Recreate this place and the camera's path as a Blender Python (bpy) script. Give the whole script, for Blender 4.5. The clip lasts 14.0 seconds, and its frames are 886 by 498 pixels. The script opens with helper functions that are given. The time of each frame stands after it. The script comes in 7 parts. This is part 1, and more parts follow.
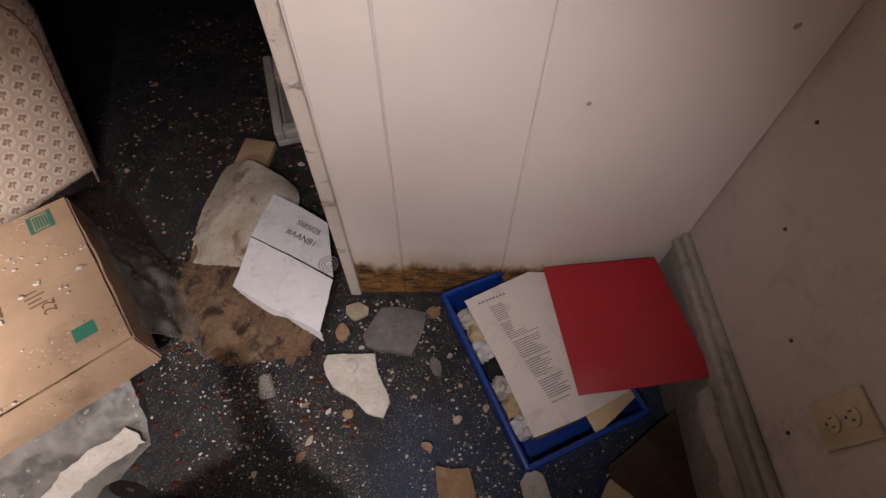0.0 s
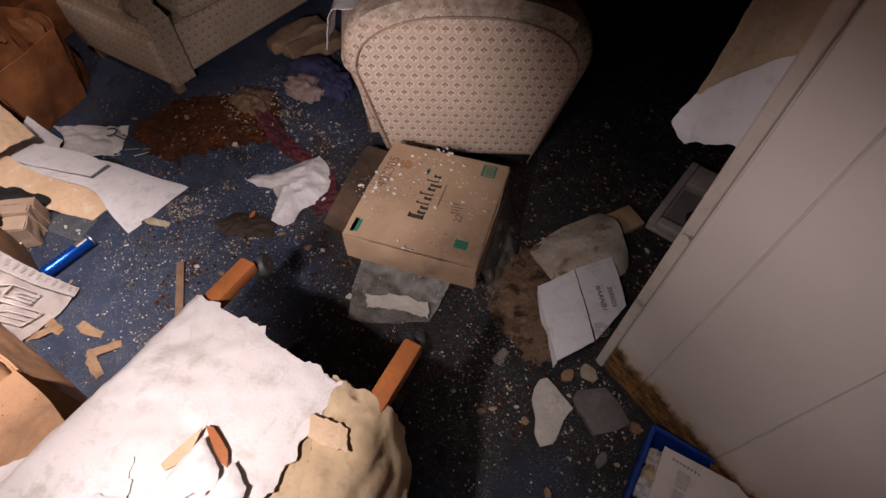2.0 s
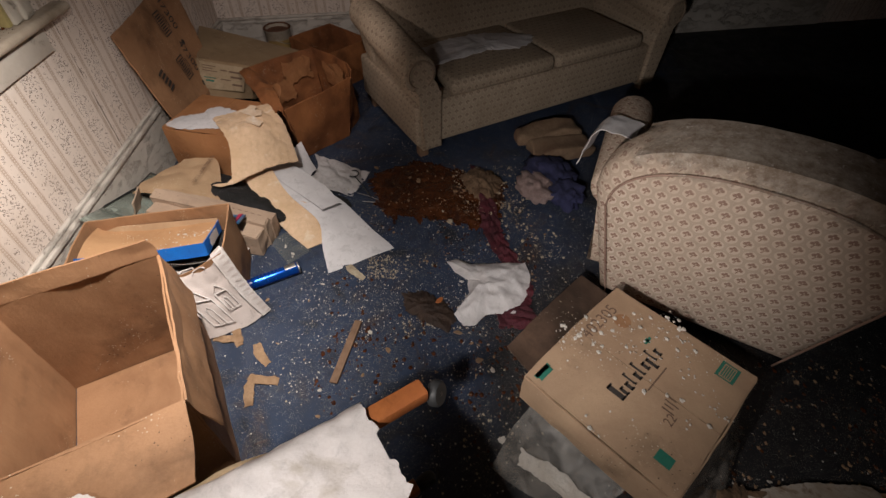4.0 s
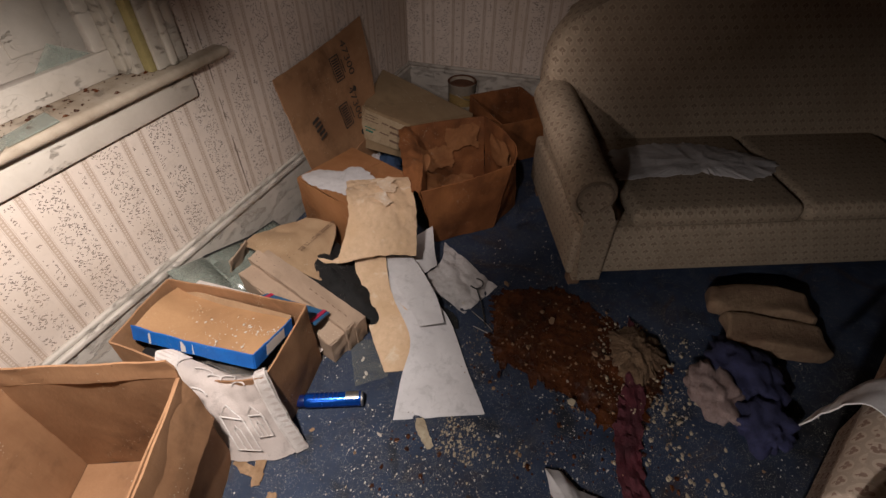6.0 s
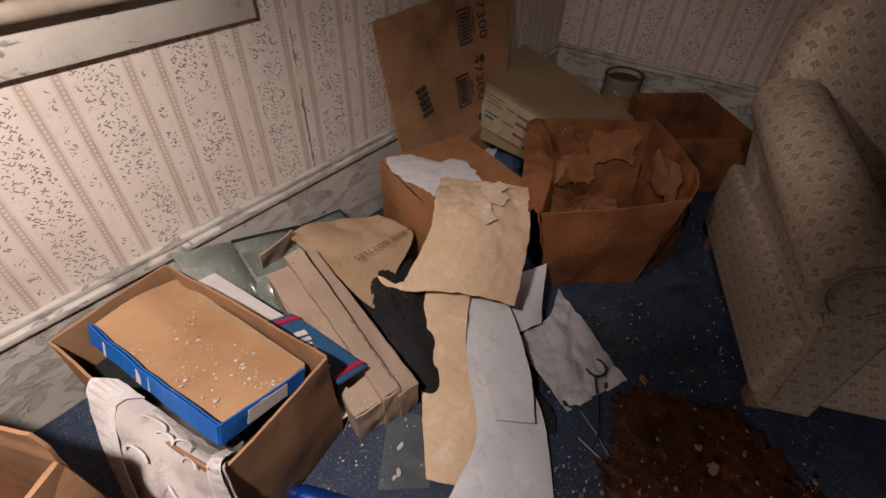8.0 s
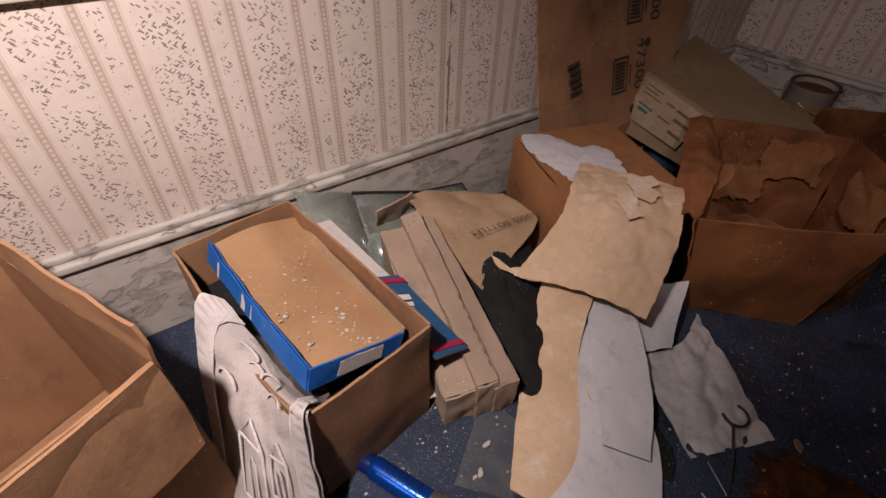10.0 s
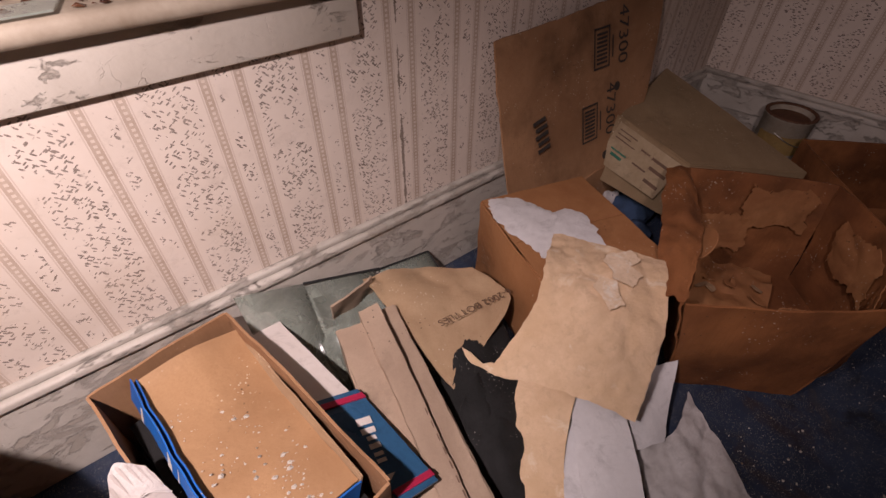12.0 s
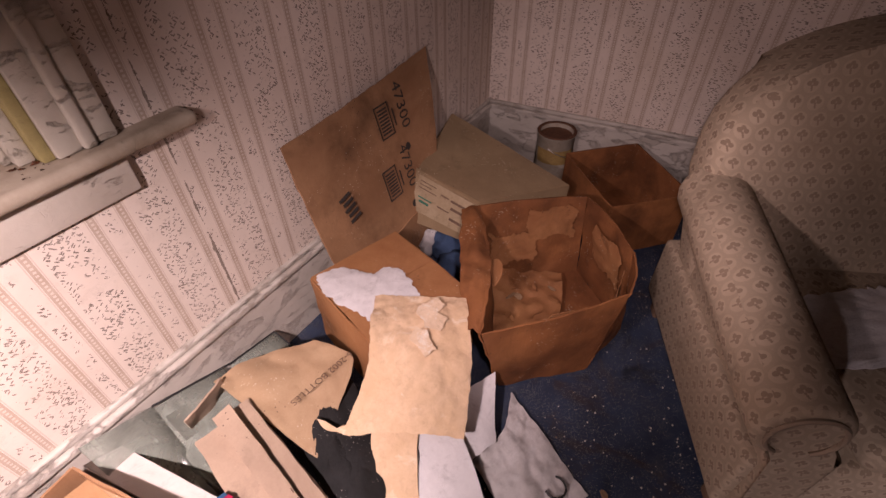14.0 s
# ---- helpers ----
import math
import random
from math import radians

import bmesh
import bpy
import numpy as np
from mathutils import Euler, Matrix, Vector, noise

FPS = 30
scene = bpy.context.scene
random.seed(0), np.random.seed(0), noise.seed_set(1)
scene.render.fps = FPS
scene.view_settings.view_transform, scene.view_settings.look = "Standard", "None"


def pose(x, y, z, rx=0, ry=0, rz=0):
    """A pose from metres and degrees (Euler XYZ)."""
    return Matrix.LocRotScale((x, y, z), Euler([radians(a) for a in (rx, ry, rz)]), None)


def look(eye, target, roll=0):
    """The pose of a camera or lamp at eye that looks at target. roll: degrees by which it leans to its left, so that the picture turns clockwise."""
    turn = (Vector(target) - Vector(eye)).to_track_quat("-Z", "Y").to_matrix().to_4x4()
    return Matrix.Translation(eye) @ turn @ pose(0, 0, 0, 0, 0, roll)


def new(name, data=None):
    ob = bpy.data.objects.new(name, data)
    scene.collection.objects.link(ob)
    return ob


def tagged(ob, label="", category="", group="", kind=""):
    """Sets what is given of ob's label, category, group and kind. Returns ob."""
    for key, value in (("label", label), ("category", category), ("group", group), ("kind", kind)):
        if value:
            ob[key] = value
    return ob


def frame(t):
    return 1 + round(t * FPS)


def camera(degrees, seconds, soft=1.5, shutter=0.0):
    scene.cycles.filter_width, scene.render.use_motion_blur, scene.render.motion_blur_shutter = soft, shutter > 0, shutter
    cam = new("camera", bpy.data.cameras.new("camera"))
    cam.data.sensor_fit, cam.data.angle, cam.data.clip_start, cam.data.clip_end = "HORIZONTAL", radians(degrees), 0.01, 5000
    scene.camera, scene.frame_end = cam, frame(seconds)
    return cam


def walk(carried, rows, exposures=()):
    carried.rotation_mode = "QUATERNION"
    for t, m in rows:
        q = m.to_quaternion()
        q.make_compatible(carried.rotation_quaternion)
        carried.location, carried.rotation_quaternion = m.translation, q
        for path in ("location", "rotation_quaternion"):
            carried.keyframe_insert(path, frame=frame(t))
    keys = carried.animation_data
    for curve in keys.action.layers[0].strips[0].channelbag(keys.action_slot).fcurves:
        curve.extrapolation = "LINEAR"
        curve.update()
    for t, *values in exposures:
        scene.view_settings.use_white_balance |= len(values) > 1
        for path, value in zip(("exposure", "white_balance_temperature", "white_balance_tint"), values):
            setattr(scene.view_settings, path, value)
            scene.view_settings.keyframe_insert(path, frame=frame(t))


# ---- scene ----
cam = camera(86.9, 14.0)
PATH = [
    (0, (-0.067, 0.064, 1.324), (-0.059, 1.169, -0.343), 0.7),
    (0.5, (-0.005, 0.043, 1.456), (-0.24, 1.181, -0.172), -0.5),
    (1, (-0.002, 0.011, 1.566), (-0.527, 1.056, -0.057), -0.0),
    (1.5, (-0.017, -0.055, 1.608), (-0.852, 0.799, 0.003), 0.3),
    (1.7, (-0.044, -0.081, 1.634), (-0.971, 0.685, 0.036), 1.0),
    (2, (-0.064, -0.127, 1.68), (-1.061, 0.531, 0.076), 0.7),
    (2.5, (-0.137, -0.212, 1.686), (-1.233, 0.321, 0.1), 0.7),
    (3, (-0.21, -0.251, 1.696), (-1.429, 0.178, 0.169), 0.5),
    (3.5, (-0.272, -0.224, 1.69), (-1.609, 0.07, 0.231), -0.3),
    (3.7, (-0.321, -0.199, 1.674), (-1.693, 0.019, 0.236), -0.1),
    (5.8, (-1.209, -0.11, 1.64), (-2.591, -0.593, 0.278), 1.4),
    (6, (-1.221, -0.119, 1.647), (-2.595, -0.661, 0.299), 0.6),
    (6.5, (-1.341, -0.214, 1.624), (-2.669, -0.856, 0.272), 0.6),
    (7, (-1.473, -0.282, 1.586), (-2.759, -0.982, 0.223), 1.7),
    (7.5, (-1.664, -0.345, 1.465), (-2.902, -1.14, 0.111), 2.0),
    (8, (-1.744, -0.405, 1.267), (-2.91, -1.308, -0.084), 2.3),
    (8.5, (-1.708, -0.457, 1.072), (-2.783, -1.475, -0.273), 2.2),
    (10.8, (-1.793, -0.489, 1.203), (-2.638, -1.693, -0.152), 2.4),
    (11, (-1.823, -0.494, 1.222), (-2.675, -1.688, -0.137), 2.2),
    (11.5, (-1.883, -0.605, 1.218), (-2.766, -1.777, -0.142), 1.5),
    (12, (-1.937, -0.675, 1.215), (-2.867, -1.817, -0.139), 0.6),
    (12.5, (-1.973, -0.736, 1.176), (-2.971, -1.822, -0.175), -0.6),
    (13, (-2.016, -0.697, 1.251), (-3.083, -1.717, -0.098), -1.2),
    (13.5, (-2.077, -0.6, 1.383), (-3.222, -1.528, 0.031), -1.0),
    (14, (-2.064, -0.507, 1.509), (-3.309, -1.302, 0.16), -1.0),
]
EXPOSURES = [(0, 0.75, 6380, 11), (0.5, 0.52, 6380, 10), (1.0, -0.15, 6450, 11), (1.5, -0.2, 6450, 15), (2.0, -0.5, 6400, 16), (3.7, -0.7, 6280, 4), (6, -0.9, 6350, 6), (8.5, -1.05, 6330, 11), (11, -1.2, 6450, 20), (11.5, -0.98, 6460, 21), (12.5, -0.83, 6500, 23), (13.4, -0.45, 6620, 27), (14, 0.0, 6700, 31)]
walk(cam, [(t, look(eye, target, roll)) for t, eye, target, roll in PATH], EXPOSURES)

# ---- light: a closed night-time house, lit by a hand torch carried along the walk ----
world = bpy.data.worlds.new("night")
scene.world = world
world.use_nodes = True
world.node_tree.nodes["Background"].inputs[0].default_value = (0.5, 0.6, 0.8, 1)
world.node_tree.nodes["Background"].inputs[1].default_value = 0.0004


def torch(eye, target, watts, degrees, blend, colour):
    lamp = bpy.data.lights.new("torch_light", "SPOT")
    lamp.energy, lamp.spot_size, lamp.spot_blend, lamp.color = watts, radians(degrees), blend, colour
    lamp.shadow_soft_size = 0.03
    ob = new("torch_light", lamp)
    ob.matrix_world = look(eye, target)
    return ob


torch((-0.11, -0.13, 1.45), (-0.29, 1.31, -0.10), 25, 84, 1.0, (1.0, 0.88, 0.86))
torch((-0.35, -0.62, 1.41), (-1.71, 0.39, -1.24), 88, 90, 1.0, (1.0, 0.90, 0.87))
torch((-0.32, -0.36, 1.46), (-2.10, 0.63, 0.25), 185, 57, 1.0, (1.0, 0.89, 0.86))
torch((-1.44, -0.75, 1.64), (-1.63, -1.43, 0.31), 300, 104, 1.0, (1.0, 0.87, 0.81))
torch((-2.00, -0.90, 1.35), (-3.93, -1.08, 0.49), 42, 95, 1.0, (1.0, 0.84, 0.79))
torch((-2.25, -0.50, 1.42), (-3.55, -0.90, 0.30), 52, 62, 1.0, (1.0, 0.83, 0.78))


# ---- building helpers ----
def thing(name, label, category, at=None, group="", kind=""):
    ob = new(name)
    ob.empty_display_size = 0.1
    ob.matrix_world = at if at is not None else Matrix()
    return tagged(ob, label, category, group, kind)


def finish(bm, name, smooth=False, angle=0.7):
    me = bpy.data.meshes.new(name)
    bm.normal_update()
    bm.to_mesh(me)
    bm.free()
    if smooth:
        me.shade_smooth()
        me.set_sharp_from_angle(angle=angle)
    return me


def box_uv(bm):
    """UVs in metres, by each face's main direction."""
    layer = bm.loops.layers.uv.verify()
    bm.normal_update()
    for f in bm.faces:
        n = f.normal
        ax = max(range(3), key=lambda i: abs(n[i]))
        a, b = ((1, 2), (0, 2), (0, 1))[ax]
        for lp in f.loops:
            lp[layer].uv = (lp.vert.co[a], lp.vert.co[b])


def part(name, bm, material, parent=None, label="", smooth=True, angle=0.7, uv=False):
    if uv:
        box_uv(bm)
    ob = new(name, finish(bm, name, smooth, angle))
    ob.data.materials.append(material)
    if parent:
        ob.parent = parent
    if label:
        ob["label"] = label
    return ob


def structure(name, bm, material, label, smooth=False, uv=False):
    return tagged(part(name, bm, material, None, "", smooth, 0.7, uv), label, name.split("_")[0], "", "structure")


def block(bm, lo, hi, bevel=0.0, segs=2, m=None):
    """A box from corner lo to corner hi, with rounded edges."""
    c = [(a + b) / 2 for a, b in zip(lo, hi)]
    d = [abs(b - a) for a, b in zip(lo, hi)]
    r = bmesh.ops.create_cube(bm, size=1.0, matrix=Matrix.LocRotScale(c, None, d))
    vs = r["verts"]
    if bevel:
        es = list({e for v in vs for e in v.link_edges})
        r2 = bmesh.ops.bevel(bm, geom=es, offset=bevel, segments=segs, profile=0.5, affect="EDGES")
        vs = list({v for f in r2["faces"] for v in f.verts} | {v for v in vs if v.is_valid})
    if m is not None:
        bmesh.ops.transform(bm, matrix=m, verts=vs)
    return bm


def extruded(bm, outline, depth, m, bevel=0.0, segs=3):
    """An outline in x, y pushed out along z by depth, its rims rounded, laid at the pose m."""
    lo = [bm.verts.new((x, y, 0)) for x, y in outline]
    hi = [bm.verts.new((x, y, depth)) for x, y in outline]
    n = len(outline)
    a, b = bm.faces.new(lo[::-1]), bm.faces.new(hi)
    for i in range(n):
        bm.faces.new((lo[i], lo[(i + 1) % n], hi[(i + 1) % n], hi[i]))
    vs = lo + hi
    if bevel:
        es = list(a.edges) + list(b.edges)
        r = bmesh.ops.bevel(bm, geom=es, offset=bevel, segments=segs, profile=0.5, affect="EDGES")
        vs = list({v for v in vs if v.is_valid} | {v for f in r["faces"] for v in f.verts})
    bmesh.ops.transform(bm, matrix=m, verts=vs)
    return bm


def lathe(bm, profile, m=None, n=20):
    """A turned body from (radius, height) pairs."""
    rings = []
    for r, z in profile:
        rings.append([bm.verts.new((r * math.cos(2 * math.pi * i / n), r * math.sin(2 * math.pi * i / n), z)) for i in range(n)])
    for a, b in zip(rings, rings[1:]):
        for i in range(n):
            bm.faces.new((a[i], a[(i + 1) % n], b[(i + 1) % n], b[i]))
    bm.faces.new(rings[0][::-1])
    bm.faces.new(rings[-1])
    if m is not None:
        bmesh.ops.transform(bm, matrix=m, verts=[v for g in rings for v in g])
    return bm


def tube(bm, pts, r, n=8):
    """A round bar along a line of points."""
    pts = [Vector(p) for p in pts]
    rings = []
    for i, p in enumerate(pts):
        d = (pts[min(i + 1, len(pts) - 1)] - pts[max(i - 1, 0)]).normalized()
        a = d.cross(Vector((0.13, 0.21, 0.97)))
        a = a.normalized() if a.length > 1e-3 else Vector((1, 0, 0))
        b = d.cross(a)
        rings.append([bm.verts.new(p + r * (a * math.cos(2 * math.pi * k / n) + b * math.sin(2 * math.pi * k / n))) for k in range(n)])
    for a, b in zip(rings, rings[1:]):
        for i in range(n):
            bm.faces.new((a[i], a[(i + 1) % n], b[(i + 1) % n], b[i]))
    bm.faces.new(rings[0][::-1])
    bm.faces.new(rings[-1])
    return bm


def spline(a, b, c, d, t):
    return 0.5 * ((2 * b) + (c - a) * t + (2 * a - 5 * b + 4 * c - d) * t * t + (3 * b - a - 3 * c + d) * t ** 3)


def along(row, t):
    n = len(row) - 1
    s = min(max(t, 0.0), 1.0) * n
    i = min(int(s), n - 1)
    f = s - i
    if n == 1:
        return row[0].lerp(row[1], f)
    return spline(row[max(i - 1, 0)], row[i], row[i + 1], row[min(i + 2, n)], f)


def sheet(bm, net, nu=24, nv=24, thick=0.002, ragged=0.0, crumple=0.0, size=0.12, seed=0, fine=0.0):
    """A sheet of paper, cloth, card or foam laid through a small net of points, with uneven edges and creases."""
    net = [[Vector(p) for p in row] for row in net]
    off = Vector((seed * 7.3, seed * 3.1, seed * 1.7))
    pts = []
    for j in range(nv + 1):
        line = []
        for i in range(nu + 1):
            u, v = i / nu, j / nv
            col = [along(row, u) for row in net]
            line.append(along(col, v))
        pts.append(line)
    top = []
    for j in range(nv + 1):
        line = []
        for i in range(nu + 1):
            p = pts[j][i]
            du = pts[j][min(i + 1, nu)] - pts[j][max(i - 1, 0)]
            dv = pts[min(j + 1, nv)][i] - pts[max(j - 1, 0)][i]
            n = du.cross(dv)
            n = n.normalized() if n.length > 1e-9 else Vector((0, 0, 1))
            q = p.copy()
            if crumple:
                q += n * crumple * (1 - 2 * abs(noise.noise(p / size + off)))
            if fine:
                q += n * fine * noise.noise(p / (size * 0.25) + off)
            if ragged:
                w = noise.noise(p * 22 + off) * 0.7 + noise.noise(p * 75 + off) * 0.5
                if i in (0, nu):
                    q += du.normalized() * w * ragged
                if j in (0, nv):
                    q += dv.normalized() * w * ragged
            line.append((q, n))
        top.append(line)
    layer = bm.loops.layers.uv.verify()
    up = [[bm.verts.new(q + n * thick / 2) for q, n in line] for line in top]
    dn = [[bm.verts.new(q - n * thick / 2) for q, n in line] for line in top]
    lu = sum((pts[nv // 2][i + 1] - pts[nv // 2][i]).length for i in range(nu))
    lv = sum((pts[j + 1][nu // 2] - pts[j][nu // 2]).length for j in range(nv))

    def face(vs, uvs):
        f = bm.faces.new(vs)
        f.smooth = True
        for lp, c in zip(f.loops, uvs):
            lp[layer].uv = (c[0] / nu * lu, c[1] / nv * lv)
    for j in range(nv):
        for i in range(nu):
            c = [(i, j), (i + 1, j), (i + 1, j + 1), (i, j + 1)]
            face([up[b][a] for a, b in c], c)
            face([dn[b][a] for a, b in c[::-1]], c[::-1])
    rim = [(i, 0) for i in range(nu)] + [(nu, j) for j in range(nv)] + [(i, nv) for i in range(nu, 0, -1)] + [(0, j) for j in range(nv, 0, -1)]
    for k in range(len(rim)):
        a, b = rim[k], rim[(k + 1) % len(rim)]
        face([dn[a[1]][a[0]], dn[b[1]][b[0]], up[b[1]][b[0]], up[a[1]][a[0]]], (a, b, b, a))
    return bm


def quad(a, b, c, d):
    """A net of two rows from four corners in turn."""
    return [[a, b], [d, c]]


def lump(bm, centre, radii, seed, rough=0.35, subdiv=3, freq=2.2, m=None):
    """An uneven rounded lump."""
    r = bmesh.ops.create_icosphere(bm, subdivisions=subdiv, radius=1.0)
    off = Vector((seed * 5.1, seed * 2.7, seed * 9.2))
    for v in r["verts"]:
        d = 1 + rough * noise.noise(v.co * freq + off) + 0.4 * rough * noise.noise(v.co * freq * 3 + off)
        v.co = Vector([c * q * d for c, q in zip(v.co, radii)])
    mm = Matrix.Translation(centre) @ (m if m is not None else Matrix())
    bmesh.ops.transform(bm, matrix=mm, verts=r["verts"])
    return bm


def chip(bm, centre, size, thick, seed, flat=0.15, n=9, turn=None):
    """A broken flat piece with an uneven outline."""
    rng = random.Random(seed)
    pts = []
    for i in range(n):
        a = 2 * math.pi * i / n + rng.uniform(-0.2, 0.2)
        r = rng.uniform(0.55, 1.0)
        pts.append((size[0] * r * math.cos(a), size[1] * r * math.sin(a)))
    a = rng.uniform(0, 360) if turn is None else turn
    m = pose(*centre, rng.uniform(-1, 1) * flat * 60, rng.uniform(-1, 1) * flat * 60, a)
    return extruded(bm, pts, thick, m, min(0.002, thick * 0.3), 1)


def patch(bm, outline, z=0.006, dome=0.02, crumple=0.01, size=0.08, seed=0, thick=0.003, rings=12, step=0.012, ragged=0.006):
    """A soft flat piece with an uneven outline, higher and creased towards its middle."""
    pts = []
    for (x0, y0), (x1, y1) in zip(outline, outline[1:] + outline[:1]):
        n = max(1, int(math.hypot(x1 - x0, y1 - y0) / step))
        pts += [(x0 + (x1 - x0) * i / n, y0 + (y1 - y0) * i / n) for i in range(n)]
    cx, cy = sum(p[0] for p in outline) / len(outline), sum(p[1] for p in outline) / len(outline)
    off = Vector((seed * 4.1, seed * 2.3, seed * 7.7))

    def point(x, y, f, lift):
        p = Vector((x, y, 0))
        h = dome * (1 - f ** 2.5) + crumple * (1 - 2 * abs(noise.noise(p / size + off))) * (1 - 0.6 * f) + 0.3 * crumple * noise.noise(p / (size * 0.3) + off)
        return (x, y, max(0.002, z + h) + lift)
    layers = []
    for lift in (thick, 0.0):
        grid = []
        for r in range(1, rings + 1):
            f = r / rings
            line = []
            for x, y in pts:
                q = 1 + (ragged * (noise.noise(Vector((x, y, 0)) * 40 + off) + noise.noise(Vector((x, y, 0)) * 110 + off)) / max(0.02, math.hypot(x - cx, y - cy))) * f
                line.append(bm.verts.new(point(cx + (x - cx) * f * q, cy + (y - cy) * f * q, f, lift)))
            grid.append(line)
        layers.append((bm.verts.new(point(cx, cy, 0, lift)), grid))
    n = len(pts)
    for k, (mid, grid) in enumerate(layers):
        for i in range(n):
            j = (i + 1) % n
            t = (mid, grid[0][i], grid[0][j])
            bm.faces.new(t if k == 0 else t[::-1])
            for a, b in zip(grid, grid[1:]):
                f = (a[i], b[i], b[j], a[j])
                bm.faces.new(f if k == 0 else f[::-1])
    up, dn = layers[0][1][-1], layers[1][1][-1]
    for i in range(n):
        bm.faces.new((up[i], dn[i], dn[(i + 1) % n], up[(i + 1) % n]))
    bmesh.ops.recalc_face_normals(bm, faces=bm.faces)
    return bm


def letters(text, height, material, parent, m, name="printing", label=""):
    """Printed writing as thin flat letters, at the pose m in its parent."""
    cu = bpy.data.curves.new(name, "FONT")
    cu.body, cu.size, cu.align_x, cu.align_y = text, height, "CENTER", "CENTER"
    tmp = bpy.data.objects.new(name, cu)
    scene.collection.objects.link(tmp)
    me = bpy.data.meshes.new_from_object(tmp.evaluated_get(bpy.context.evaluated_depsgraph_get()))
    bpy.data.objects.remove(tmp)
    me.transform(m)
    me.materials.clear()
    me.materials.append(material)
    ob = new(name, me)
    ob.parent = parent
    if label:
        ob["label"] = label
    return ob


def bars(rects, m, material, parent, name="printing", label=""):
    """Flat printed bars, each x0, y0, x1, y1 in the plane of the pose m."""
    bm = bmesh.new()
    for x0, y0, x1, y1 in rects:
        bm.faces.new([bm.verts.new(m @ Vector((x, y, 0))) for x, y in ((x0, y0), (x1, y0), (x1, y1), (x0, y1))])
    return part(name, bm, material, parent, label, False)


# ---- materials ----
class Nodes:
    def __init__(self, name):
        self.mat = bpy.data.materials.new(name)
        self.mat.use_nodes = True
        self.t = self.mat.node_tree
        self.bsdf = self.t.nodes["Principled BSDF"]

    def node(self, kind, **inputs):
        n = self.t.nodes.new(kind)
        for k, v in inputs.items():
            self.put(n.inputs[k.replace("_", " ")], v)
        return n

    def put(self, socket, v):
        if isinstance(v, bpy.types.NodeSocket):
            self.t.links.new(v, socket)
        elif isinstance(v, (tuple, list)) and len(v) == 3 and socket.type == "RGBA":
            socket.default_value = (*v, 1)
        else:
            socket.default_value = v

    def math(self, op, a, b=0.0, c=0.0):
        n = self.t.nodes.new("ShaderNodeMath")
        n.operation = op
        for s, v in zip(n.inputs, (a, b, c)):
            self.put(s, v)
        return n.outputs[0]

    def coords(self, kind="Object"):
        return self.node("ShaderNodeTexCoord").outputs[kind]

    def noise(self, vec, scale, detail=4.0, rough=0.6, distortion=0.0):
        return self.node("ShaderNodeTexNoise", Vector=vec, Scale=scale, Detail=detail, Roughness=rough, Distortion=distortion).outputs[0]

    def ramp(self, fac, stops):
        n = self.t.nodes.new("ShaderNodeValToRGB")
        el = n.color_ramp.elements
        while len(el) < len(stops):
            el.new(0.5)
        for e, (p, c) in zip(el, stops):
            e.position = p
            e.color = (*c, 1) if not isinstance(c, (int, float)) else (c, c, c, 1)
        self.put(n.inputs[0], fac)
        return n.outputs[0]

    def mix(self, fac, a, b, kind="MIX"):
        n = self.t.nodes.new("ShaderNodeMix")
        n.data_type, n.blend_type = "RGBA", kind
        for s, v in zip((n.inputs[0], n.inputs[6], n.inputs[7]), (fac, a, b)):
            self.put(s, v)
        return n.outputs[2]

    def bump(self, height, strength=0.3, distance=0.005, normal=None):
        n = self.node("ShaderNodeBump", Height=height, Strength=strength, Distance=distance)
        if normal is not None:
            self.put(n.inputs["Normal"], normal)
        return n.outputs[0]

    def mapped(self, vec, scale):
        return self.node("ShaderNodeMapping", Vector=vec, Scale=scale).outputs[0]

    def done(self, colour, rough=0.8, normal=None, **more):
        self.put(self.bsdf.inputs["Base Color"], colour)
        self.put(self.bsdf.inputs["Roughness"], rough)
        if normal is not None:
            self.put(self.bsdf.inputs["Normal"], normal)
        for k, v in more.items():
            self.put(self.bsdf.inputs[k.replace("_", " ")], v)
        return self.mat


